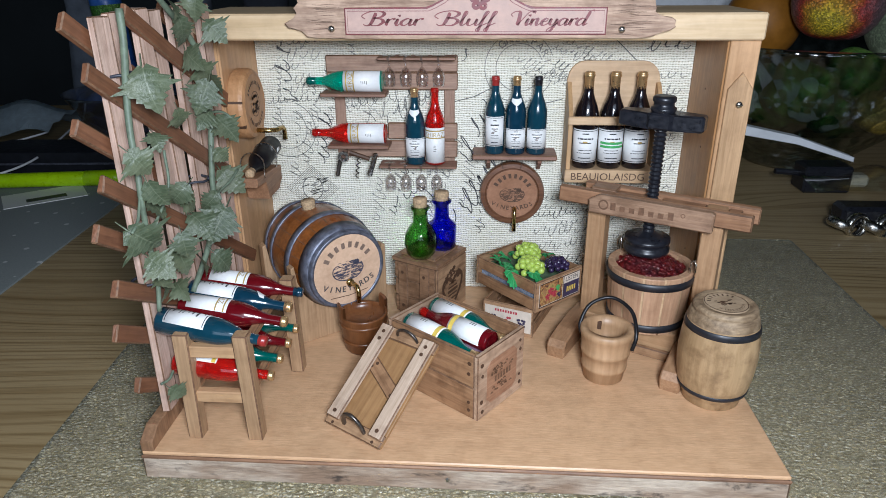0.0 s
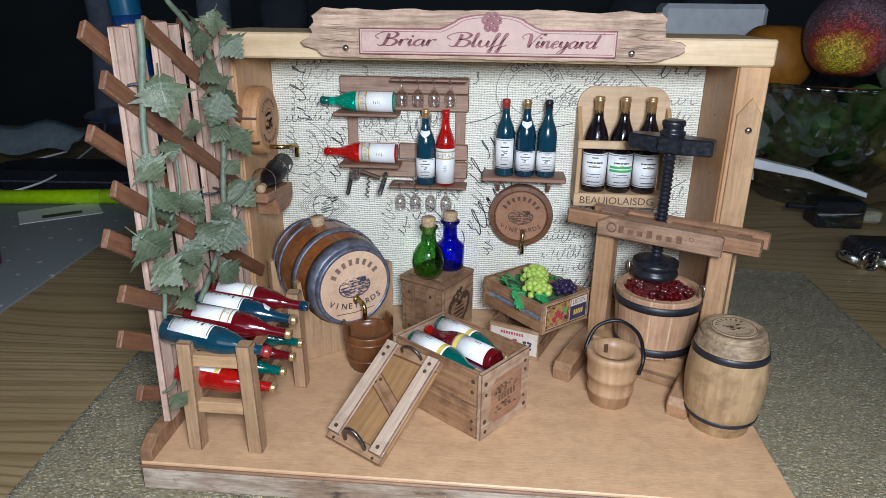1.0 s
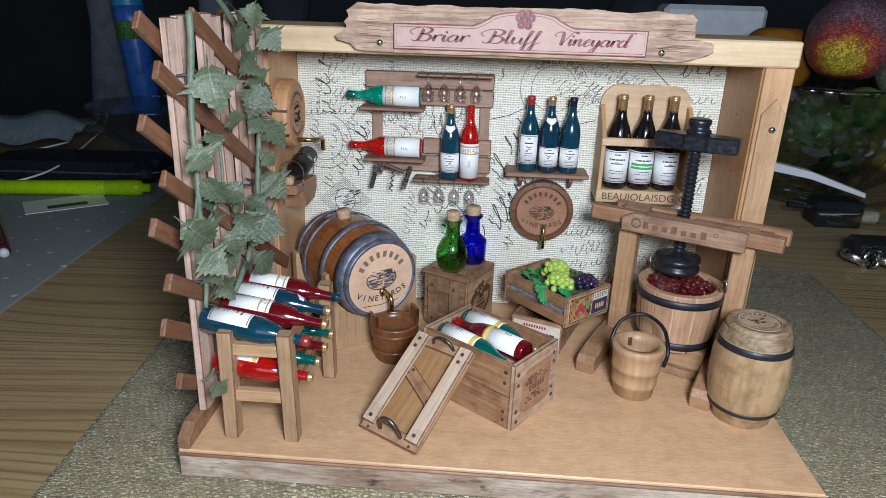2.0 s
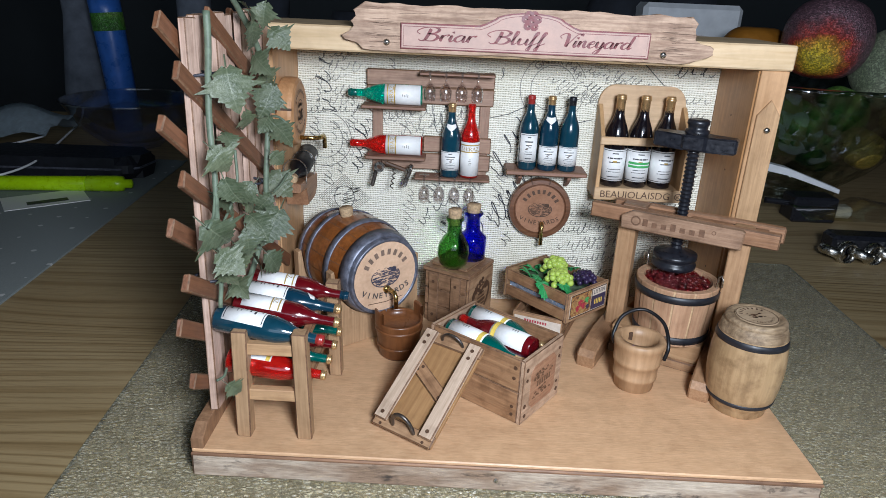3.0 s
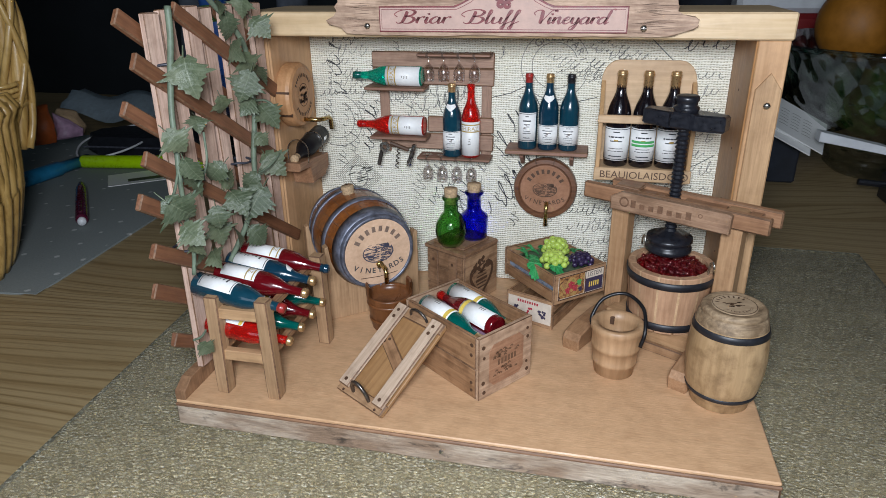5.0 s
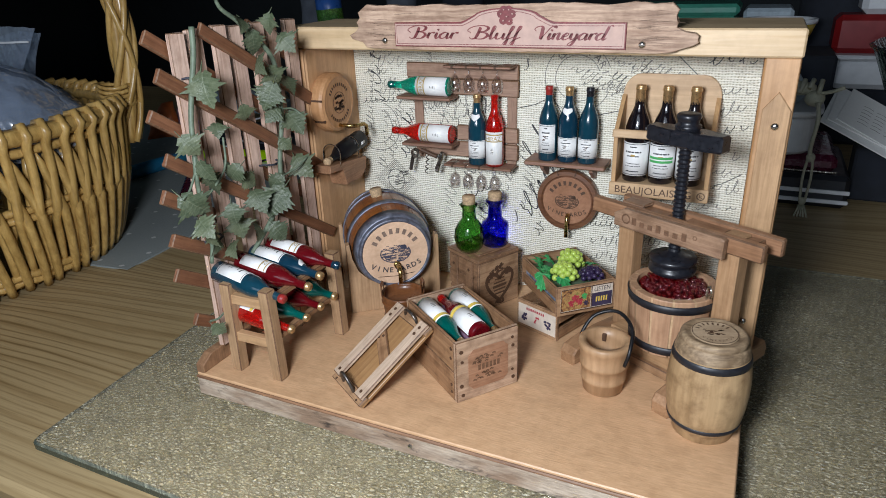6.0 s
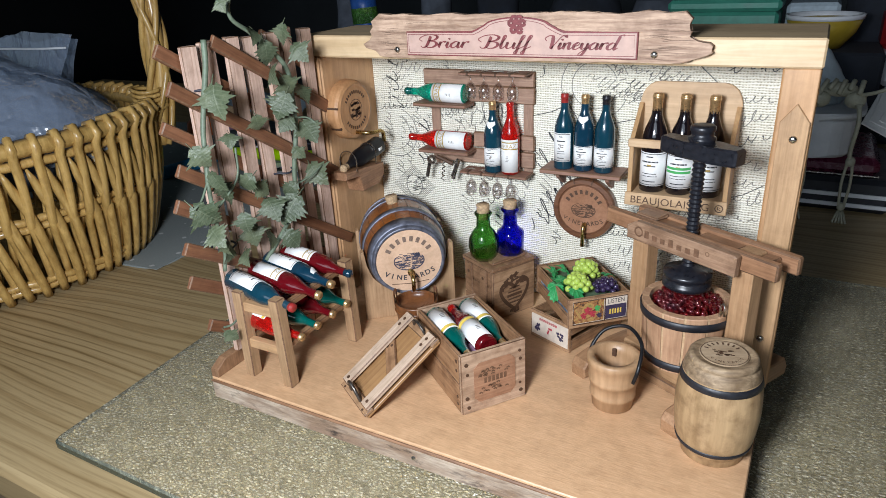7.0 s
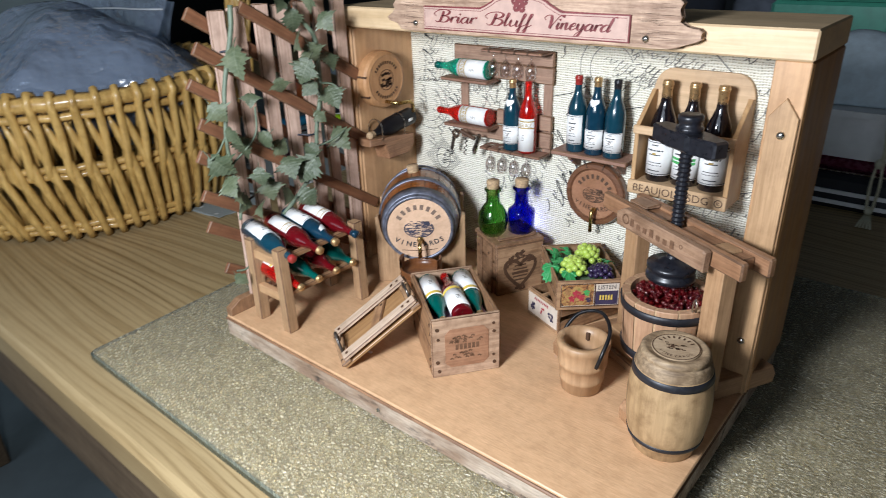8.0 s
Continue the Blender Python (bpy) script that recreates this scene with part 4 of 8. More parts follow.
for k in range(5):
    s = 0.0155 - 0.0014 * k
    ribbon([(-0.0825 + s * math.cos(radians(a + 90)), 0.083 + 0.9 * s * math.sin(radians(a + 90))) for a in (0, 90, 180, 270, 360)], 0.0003, bm, 0.0004)
for k in range(26):
    u, w = rng.uniform(-0.007, 0.007), rng.uniform(-0.006, 0.006)
    ribbon([(-0.0825 + u, 0.083 + w), (-0.0825 + u + 0.003, 0.083 + w + 0.0012)], 0.0006, bm, 0.0004)
ribbon([(-0.0825 + 0.006 * math.cos(radians(a)), 0.083 + 0.007 * math.sin(radians(a))) for a in range(0, 361, 12)], 0.0005, bm, 0.0004)
part("stamp_print", bm, M["ink_faint"], cloth, "diamond postage stamp print")
bm = letters("TELE", 0.0036, lambda u, v: (-0.0135 - v, -0.0004, 0.0935 + u))
part("stamp_print", bm, M["ink"], cloth, "small upright capitals")
for o in cloth.children:
    o.matrix_basis = pose(0, WALL, 0)

# ---- the sign ----
sign = thing("sign_board", pose(0.0145, 0.3045, 0.1755), "weathered driftwood sign board with a rose panel and maroon lettering", "sign")
rng = random.Random(5)
top, bot = [], []
for i in range(0, 41):
    u = -0.0815 + 0.0775 * 2 * i / 40 + (0.0 if 0 < i < 40 else 0)
    top.append((u + 0.001, 0.0185 + 0.0010 * noise.noise((i * 0.35, 1.7, 0)) + 0.0008 * rng.random()))
    bot.append((u + 0.004, -0.0026 + 0.0005 * rng.random()))
right = [(0.0775, 0.0158), (0.0760, 0.0135), (0.0775, 0.0105), (0.0765, 0.0085), (0.0800, 0.0066), (0.0848, 0.0063), (0.0864, 0.0052), (0.0856, 0.0038), (0.0866, 0.0024), (0.0845, 0.0010), (0.0805, 0.0004), (0.0772, -0.0015)]
left = [(-0.0780, -0.0018), (-0.0800, 0.0012), (-0.0865, 0.0022), (-0.0880, 0.0042), (-0.0835, 0.0060), (-0.0815, 0.0085), (-0.0835, 0.0105), (-0.0805, 0.0128), (-0.0822, 0.0155)]
part("plank", prism(top[1:] + right + bot[::-1][1:-1] + left, 0.0005, 0.0048, edge=0.0004), M["weathered"], sign)
for k in range(48):
    z0 = rng.uniform(-0.001, 0.0175)
    x0 = rng.choice((rng.uniform(-0.08, -0.06), rng.uniform(0.058, 0.07), rng.uniform(-0.08, 0.05))) if z0 > 0.0125 else rng.choice((rng.uniform(-0.08, -0.066), rng.uniform(0.058, 0.068)))
    ln = rng.uniform(0.003, 0.015)
    part("crack", ribbon([(x0 + ln * s / 5, z0 + 0.00016 * math.sin(s * 1.3 + k)) for s in range(6)], lambda i: 0.00005 + 0.00015 * (2.5 - abs(2.5 - i)) / 2.5, None, 0.0), M["ink_crack"], sign, "dark weather crack")


def plaque(g):
    """Outline of the panel: a bar with a shallow arch, grown by g."""
    pts = [(-0.0600 - g, -0.0008 - g), (0.0562 + g, -0.0008 - g), (0.0562 + g, 0.0108 + g), (0.0235 + g, 0.0108 + g), (0.0205 + g, 0.0120 + g)]
    pts += [(0.0 + (0.0165 + g) * math.cos(radians(a)), 0.0135 + g + 0.0038 * math.sin(radians(a))) for a in range(10, 171, 16)]
    return pts + [(-0.0205 - g, 0.0120 + g), (-0.0235 - g, 0.0108 + g), (-0.0600 - g, 0.0108 + g)]


part("panel_rim", prism(plaque(0.0), -0.0006, 0.0004, edge=0.0002), M["maroon"], sign, "maroon rim")
part("panel_face", prism(plaque(-0.0006), -0.0009, -0.0001), M["pink"], sign, "rose-coloured panel")
bm = bmesh.new()
line = plaque(-0.0014)
ribbon([*line, line[0]], 0.00025, bm, 0.00105)
part("panel_line", bm, M["maroon"], sign)


# pen strokes of the script letters, in units of the height of a small letter, and how far each letter moves the pen on
BOWL = [(0.75, 0.85), (0.45, 1.0), (0.1, 0.6), (0.1, 0.2), (0.35, 0.0), (0.65, 0.35), (0.8, 0.95)]
GLYPHS = {
    "a": (1.0, BOWL, [(0.8, 0.95), (0.75, 0.3), (0.85, 0.0), (1.1, 0.3)]),
    "d": (1.0, BOWL, [(0.95, 2.0), (0.82, 0.9), (0.76, 0.3), (0.86, 0.0), (1.1, 0.3)], [(0.95, 2.0), (1.15, 2.15), (1.35, 2.05)]),
    "e": (0.75, [(0.1, 0.45), (0.5, 0.6), (0.6, 0.9), (0.4, 1.0), (0.12, 0.6), (0.15, 0.15), (0.4, 0.0), (0.8, 0.35)]),
    "f": (0.6, [(0.0, 0.3), (0.4, 1.6), (0.42, 2.0), (0.25, 1.8), (0.15, 0.5), (0.1, -0.6), (0.0, -0.85), (-0.1, -0.6), (0.15, -0.1), (0.6, 0.35)]),
    "i": (0.5, [(0.0, 0.3), (0.2, 0.95), (0.18, 0.25), (0.3, 0.0), (0.5, 0.3)], [(0.20, 1.55), (0.24, 1.42), (0.22, 1.34)]),
    "l": (0.5, [(0.0, 0.3), (0.35, 1.5), (0.35, 2.0), (0.2, 1.8), (0.15, 0.3), (0.28, 0.0), (0.5, 0.3)]),
    "n": (1.05, [(0.0, 0.4), (0.15, 0.95), (0.12, 0.0)], [(0.13, 0.35), (0.45, 0.95), (0.65, 0.9), (0.65, 0.3), (0.8, 0.0), (1.05, 0.3)]),
    "r": (0.75, [(0.0, 0.3), (0.2, 0.95), (0.18, 0.5), (0.15, 0.0)], [(0.18, 0.4), (0.4, 0.9), (0.62, 1.0), (0.7, 0.82)]),
    "u": (1.0, [(0.0, 0.4), (0.15, 0.95), (0.12, 0.3), (0.3, 0.0), (0.6, 0.3), (0.75, 0.95)], [(0.75, 0.95), (0.72, 0.25), (0.85, 0.0), (1.05, 0.3)]),
    "y": (0.95, [(0.0, 0.4), (0.15, 0.95), (0.15, 0.35), (0.35, 0.05), (0.6, 0.35), (0.75, 0.95)], [(0.75, 0.95), (0.68, 0.0), (0.5, -0.7), (0.25, -0.9), (0.1, -0.7), (0.45, -0.2), (0.95, 0.35)]),
    "B": (1.55, [(0.62, 1.85), (0.55, 0.9), (0.40, 0.15), (0.1, -0.02), (-0.15, 0.22)],
          [(-0.1, 0.95), (-0.45, 1.4), (0.0, 1.95), (0.8, 2.1), (1.3, 1.75), (1.1, 1.25), (0.6, 1.08), (1.15, 0.95), (1.4, 0.55), (1.1, 0.05), (0.6, 0.0), (0.4, 0.25)]),
    "V": (1.25, [(-0.1, 1.25), (-0.35, 1.6), (0.0, 2.0), (0.4, 1.9), (0.55, 1.2), (0.6, 0.0)], [(0.6, 0.0), (1.0, 1.1), (1.35, 1.9), (1.75, 2.05), (1.8, 1.75)]),
}


def script_word(text, u0, u1):
    """One word in slanted pen script between u0 and u1: thin upstrokes, thick downstrokes."""
    tall, base = 0.0029, 0.0033
    wide = (u1 - u0) / sum(GLYPHS[ch][0] for ch in text)
    pen_at = u0
    for ch in text:
        bm = bmesh.new()
        for stroke in GLYPHS[ch][1:]:
            pts = [(pen_at + p.x * wide + 0.36 * p.z * tall - 0.0008, base + p.z * tall) for p in spline([(x, 0, y) for x, y in stroke], 7)]

            def nib(i):
                (ax, ay), (bx, by) = pts[max(i - 1, 0)], pts[min(i + 1, len(pts) - 1)]
                fall = max(0.0, (ay - by) / max(1e-9, math.hypot(bx - ax, by - ay)))
                return (0.00040 + (0.00105 if ch.islower() else 0.00135) * fall ** 1.3) * (0.6 if i in (0, len(pts) - 1) else 1.0)

            ribbon(pts, nib, bm, 0.00112)
        part("letter", bm, M["maroon"], sign, "maroon script letter")
        pen_at += GLYPHS[ch][0] * wide


for word in (("Briar", -0.0502, -0.0245), ("Bluff", -0.0173, 0.0080), ("Vineyard", 0.0152, 0.0478)):
    script_word(*word)
for k, (du, dv) in enumerate(((0, 0), (0.002, 0.001), (-0.002, 0.001), (0.001, -0.0018), (-0.0012, -0.0016), (0.0008, 0.0026), (-0.001, 0.0026))):
    part("grape_print", ribbon([(0.0005 + 1.4 * du + 0.0012 * math.cos(radians(a)), 0.0135 + 1.15 * dv + 0.0011 * math.sin(radians(a))) for a in range(0, 361, 40)], 0.0016, None, 0.0011 + 0.00003 * k), M["maroon"], sign, "maroon printed grape")
screw_head(sign, pose(-0.0665, 0.0002, 0.0018, 90), 0.0016)
screw_head(sign, pose(0.0632, 0.0002, 0.0014, 90), 0.0016)

# ---- bottles ----


def arc_bar(bm, r, z, h, mid, half, n=4):
    """A short printed bar wrapped on a bottle."""
    lathe([(r, z), (r, z + h)], n, bm, None, mid - half, mid + half)


def bottle(m, body, label, cap, label_text="", H=0.0405, R=0.0053, lab=(0.10, 0.48), span=150, style=0, group="", face=270.0, neck=None, capfrom=0.88):
    """A miniature wine bottle that stands on z = 0 and shows its label to -y."""
    b = thing("wine_bottle", m, label, "wine bottle", group)
    prof = [(0, 0.001), (R * 0.6, 0.0003), (R * 0.93, 0), (R, 0.0006), (R, H * 0.52), (R * 0.96, H * 0.58), (R * 0.80, H * 0.655), (R * 0.56, H * 0.73), (R * 0.42, H * 0.785), (R * 0.385, H * 0.83), (R * 0.37, H * 0.955), (R * 0.37, H * 0.985), (0, H * 0.985)]
    part("glass_body", lathe(prof, 28), body, b, smooth=True)
    c = R * 0.385
    z0 = H * capfrom
    part("capsule", lathe([(c * 0.97, z0), (c, z0 + 0.0002), (c, H * 0.945), (c * 1.12, H * 0.95), (c * 1.12, H * 0.972), (c * 1.02, H * 0.976), (c * 1.06, H * 0.99), (c * 0.9, H), (0, H)], 20), cap, b, smooth=True)
    rl = R * 1.012
    l0, l1 = H * lab[0], H * lab[1]
    lb = part("label", lathe([(R * 0.99, l0), (rl, l0), (rl, l1), (R * 0.99, l1)], 26, None, None, face - span / 2, face + span / 2), M["paper"], b, "white paper label", True)
    rp = rl + 0.00008
    hh = l1 - l0
    if style in (0, 2):
        bm = bmesh.new()
        for k, (z, hw, th) in enumerate(((0.86, 12, 0.05), (0.70, 30, 0.07), (0.58, 22, 0.05), (0.36, 26, 0.03), (0.28, 30, 0.03), (0.12, 24, 0.045))):
            arc_bar(bm, rp, l0 + hh * z, hh * th * 0.65, face, hw * span / 150)
        for z in (0.03, 0.95):
            arc_bar(bm, rp, l0 + hh * z, hh * 0.02, face, span * 0.45, 12)
        part("print", bm, M["ink"], lb, smooth=True)
        if style == 0:
            bm = bmesh.new()
            for k in range(5):
                arc_bar(bm, rp, l0 + hh * (0.44 + 0.035 * k), hh * 0.025, face + random.uniform(-12, 12), random.uniform(4, 10))
            part("emblem", bm, M["ink_brown"], lb, smooth=True)
    if style == 1:
        for z in (0.90, 0.70):
            bm = bmesh.new()
            arc_bar(bm, rp, l0 + hh * z, hh * 0.035, face, span * 0.49, 22)
            part("gold_line", bm, M["ink_gold"], lb, smooth=True)
        part("label_lettering", letters(label_text, hh * 0.17, lambda u, v: (rp * 1.004 * math.cos(radians(face) + u / rp), rp * 1.004 * math.sin(radians(face) + u / rp), l0 + hh * 0.80 + v)), M["ink_gold"], lb, "gold capitals")
        bm = bmesh.new()
        for k in range(4):
            arc_bar(bm, rp, l0 + hh * (0.34 + 0.05 * k), hh * 0.018, face + 3 * (k % 2), 9 - k)
        part("print", bm, M["ink_faint"], lb, smooth=True)
    if style == 3:
        bm = bmesh.new()
        arc_bar(bm, rp, l0 + hh * 0.84, hh * 0.12, face, span * 0.49, 24)
        part("gold_band", bm, M["ink_yellow"], lb, smooth=True)
        bm = bmesh.new()
        for k in range(3):
            arc_bar(bm, rp, l0 + hh * (0.30 + 0.07 * k), hh * 0.03, face, 10)
        part("print", bm, M["ink_faint"], lb, smooth=True)
    if style == 2:
        bm = bmesh.new()
        arc_bar(bm, rp, l0 + hh * 0.60, hh * 0.05, face, 10)
        part("emblem", bm, M["ink_gold"], lb, smooth=True)
    if neck:
        r0, r1 = R * 0.80, R * 0.62
        bm = bmesh.new()
        n = 12
        up, lo = [], []
        for k in range(n + 1):
            a = -48 + 96 * k / n
            q = abs(a) / 48
            za, zb = H * (0.72 + 0.01 * q), H * (0.635 + 0.055 * q)
            for lst, z in ((up, za), (lo, zb)):
                rr = (R * 0.80 + (R * 0.56 - R * 0.80) * (z / H - 0.655) / 0.075) * 1.03
                lst.append(bm.verts.new((rr * math.cos(radians(face + a)), rr * math.sin(radians(face + a)), z)))
        for k in range(n):
            bm.faces.new((up[k], up[k + 1], lo[k + 1], lo[k]))
        part("neck_label", bm, M["paper"], b, "white swallow-tail neck label", True)
    return b


def lying(x, y, z, yaw, pitch=0.0, spin=0.0):
    """Pose of a bottle on its side: base at the place, neck towards yaw."""
    return Matrix.Translation((x, y, z)) @ pose(0, 0, 0, 0, 0, yaw) @ pose(0, 0, 0, 0, 90 - pitch, 0) @ pose(0, 0, 0, 0, 0, spin)

# ---- wall: pallet rack with bottles, glasses and openers ----
rack = thing("wall_wine_rack", pose(0, WALL, 0), "grey-brown pallet-wood wine rack hung on the canvas wall", "wall rack")
for x0, x1, z0, z1 in ((-0.0684, 0.003, 0.1505, 0.1595), (-0.0684, 0.003, 0.1412, 0.1503), (-0.036, 0.003, 0.1140, 0.1232), (-0.060, 0.003, 0.1035, 0.1130)):
    part("plank", box(x0, x1, -0.0042, -0.0020, z0, z1, 0.0005, rough=0.0002), M["wall_rack"], rack)
for x in (-0.0655, -0.0045):
    part("upright", box(x, x + 0.0058, -0.0020, -0.0003, 0.1005, 0.158, 0.0004), M["wall_rack_z"], rack)
for x0, x1, z in ((-0.0700, -0.0345, 0.1412), (-0.0680, -0.0340, 0.1130)):
    part("ledge", box(x0, x1, -0.0165, -0.0042, z - 0.002, z, 0.0004), M["shelf_red"], rack, "reddish-brown ledge")
for x0, x1, z in ((-0.0385, 0.0025, 0.1598), (-0.0400, 0.003, 0.1018)):
    part("glass_rail", box(x0, x1, -0.0165, -0.0042, z - 0.0016, z, 0.0004), M["shelf_red"], rack, "reddish slotted glass rail")
    for k in range(4):
        part("slot", box(x0 + 0.0052 + 0.0087 * k, x0 + 0.0064 + 0.0087 * k, -0.0168, -0.0075, z - 0.0017, z + 0.0001, 0), M["ink_brown"], rack)

SH = "SHIRAZ"
bottle(lying(-0.0368, WALL - 0.0105, 0.1468, 180, 0, 180), M["green"], "green glass bottle with white label lying on the rack ledge", M["deep_green"], SH, style=1, lab=(0.02, 0.50), R=0.0055, H=0.041)
bottle(lying(-0.0360, WALL - 0.0105, 0.1187, 180, 0, 180), M["red"], "bright red bottle with white label lying on the rack ledge", M["red"], SH, style=1, lab=(0.02, 0.50), R=0.0055, H=0.041)
bottle(pose(-0.0200, WALL - 0.0105, 0.1022), M["teal"], "dark teal bottle with gold cap standing on the pallet rack", M["foil_gold"], style=0, lab=(0.10, 0.36), neck=True, H=0.0412)
bottle(pose(-0.0090, WALL - 0.0105, 0.1022), M["red"], "bright red bottle with white label standing on the pallet rack", M["red"], SH, style=1, lab=(0.03, 0.50), H=0.0412)


def wine_glass(m, group):
    g = solid("wine_glass", lathe([(0, 0), (0.0032, 0.0001), (0.0034, 0.0004), (0.0012, 0.0008), (0.00055, 0.0016), (0.0005, 0.0058), (0.0012, 0.0066), (0.0028, 0.0084), (0.0034, 0.0108), (0.0033, 0.0135), (0.0029, 0.0158), (0.0027, 0.0158), (0.0031, 0.0134), (0.0031, 0.0108), (0.0026, 0.0088), (0.0008, 0.0071), (0, 0.0069)], 18), M["clear"], m, "tiny clear wine glass hanging by its foot", "wine glass", group, smooth=True)
    g.visible_shadow = False
    return g


for gname, x0, z in (("glasses under the upper rail", -0.0328, 0.1603), ("glasses under the lower rail", -0.0344, 0.1022)):
    first = None
    for k in range(4):
        m = pose(x0 + 0.0087 * k, WALL - 0.0120, z, 180, 0, 20 * k)
        first = wine_glass(m, gname) if first is None else copy_thing(first, m)

# openers hung under the red bottle
op = thing("bottle_opener", pose(-0.0610, WALL - 0.0130, 0.1075) @ Matrix.Scale(1.25, 4), "small dark metal bottle opener hanging under the rack", "bottle opener")
part("head", lathe([(0.0024, -0.0006), (0.0024, 0.0006), (0.0011, 0.0006), (0.0011, -0.0006), (0.0024, -0.0006)], 16), M["steel"], op, at=pose(0.0008, -0.0008, -0.001, 90))
part("handle", box(-0.0009, 0.0009, -0.0014, 0, -0.0105, -0.0022, 0.0005), M["dark_steel"], op, at=pose(0, 0, 0, 0, 14))
cs = thing("corkscrew", pose(-0.0505, WALL - 0.0130, 0.1065) @ Matrix.Scale(1.25, 4), "small corkscrew with a dark bar handle hanging under the rack", "corkscrew")
part("bar_handle", tube([(-0.0045, -0.001, 0.0018), (0.0042, -0.001, -0.0012)], 0.0010, 8), M["ink_brown"], cs, "dark turned handle")
part("spiral", tube([(-0.0006 - 0.00025 * k * 0.2 + 0.0007 * math.cos(k * 0.9), -0.001 + 0.0007 * math.sin(k * 0.9), -0.0005 - 0.00034 * k) for k in range(30)], 0.00028, 5), M["dark_steel"], cs, "steel spiral")
wk = thing("waiter_knife", pose(-0.0425, WALL - 0.0130, 0.1055) @ Matrix.Scale(1.2, 4), "folded steel lever corkscrew hanging under the rack", "corkscrew")
part("body", box(-0.0011, 0.0011, -0.0018, 0, -0.009, 0.0025, 0.0005), M["steel"], wk, at=pose(0, 0, 0, 0, 18))
part("lever", box(-0.0006, 0.0006, -0.0024, -0.0018, -0.0075, 0.0005, 0.0002), M["dark_steel"], wk, at=pose(0.0004, 0, 0, 0, 26))

# ---- wall: small shelf with three bottles ----
shelf = thing("wall_shelf", pose(0.0345, WALL, 0.1088), "small reddish-brown wall shelf on two brackets", "shelf")
part("board", box(-0.0228, 0.0228, -0.0185, -0.0004, -0.0026, 0, 0.0005), M["shelf_red"], shelf)
br = part("bracket", prism([(-0.0004, 0), (-0.0135, 0), (-0.0125, -0.003), (-0.0035, -0.0090), (-0.0004, -0.0095)], -0.0011, 0.0011, put=lambda u, v, d: (d, u, v - 0.0026), edge=0.0002), M["shelf_red"], shelf, at=pose(-0.0140, 0, 0))
again(br, pose(0.0140, 0, 0))
T3 = "bottles on the wall shelf"
bottle(pose(0.0234, WALL - 0.0115, 0.1089), M["teal"], "dark teal bottle with red cap on the wall shelf", M["cap_red"], style=0, lab=(0.11, 0.50), span=120, H=0.041, group=T3)
bottle(pose(0.0347, WALL - 0.0115, 0.1089), M["navy"], "dark blue bottle with gold cap on the wall shelf", M["foil_gold"], style=0, lab=(0.08, 0.34), span=150, H=0.041, neck=True, group=T3)
bottle(pose(0.0460, WALL - 0.0115, 0.1089), M["teal"], "dark teal bottle with black cap on the wall shelf", M["black"], style=0, lab=(0.08, 0.34), span=150, H=0.041, group=T3)

# ---- wall: bottle holder ----
hold = thing("bottle_holder", pose(0.0862, WALL, 0.0955), "pale birch bottle holder with an arched back and lettered front bar", "bottle holder")
arch = [(-0.0245, 0.0), (0.0245, 0.0), (0.0245, 0.0500)] + [(0.0245 - 0.009 + 0.009 * math.cos(radians(a)), 0.0500 + 0.0110 * math.sin(radians(a))) for a in range(10, 91, 16)]
arch += [(-0.0155 - 0.009 * math.cos(radians(a)), 0.0500 + 0.0110 * math.sin(radians(a))) for a in range(90, 9, -16)] + [(-0.0245, 0.0500)]
part("back_board", prism(arch, -0.0028, -0.0004, edge=0.0003), M["holder"], hold)
sd = part("side_board", prism([(-0.0215, 0), (-0.0028, 0), (-0.0028, 0.0495), (-0.0050, 0.0505), (-0.0215, 0.0350)], -0.0011, 0.0011, put=lambda u, v, d: (d, u, v), edge=0.0002), M["holder_z"], hold, at=pose(-0.0234, 0, 0))
again(sd, pose(0.0234, 0, 0))
part("floor_board", box(-0.0223, 0.0223, -0.0205, -0.0028, 0.0045, 0.0063, 0.0003), M["holder"], hold)
fb = part("front_bar", box(-0.0250, 0.0250, -0.0235, -0.0216, 0.0002, 0.0072, 0.0004), M["holder"], hold, "front bar with burnt capitals")
part("bar_lettering", letters("BEAUJOLAISDG", 0.0056, lambda u, v: (u * 1.02 - 0.0025, -0.02375, 0.0036 + v)), M["ink_brown"], fb, "burnt capitals")
bm = bmesh.new()
ribbon([(0.0215 + 0.0018 * math.cos(radians(a)), 0.0038 + 0.0018 * math.sin(radians(a))) for a in range(0, 361, 20)], 0.0005, bm, 0.02375)
ribbon([(0.0209, 0.0030), (0.0209, 0.0046), (0.0220, 0.0042), (0.0210, 0.0037), (0.0222, 0.0030)], 0.0004, bm, 0.02375)
part("round_mark", bm, M["ink_brown"], fb)
part("front_bar", box(-0.0250, 0.0250, -0.0232, -0.0212, 0.0312, 0.0355, 0.0005), M["holder"], hold)
B3 = "bottles in the birch holder"
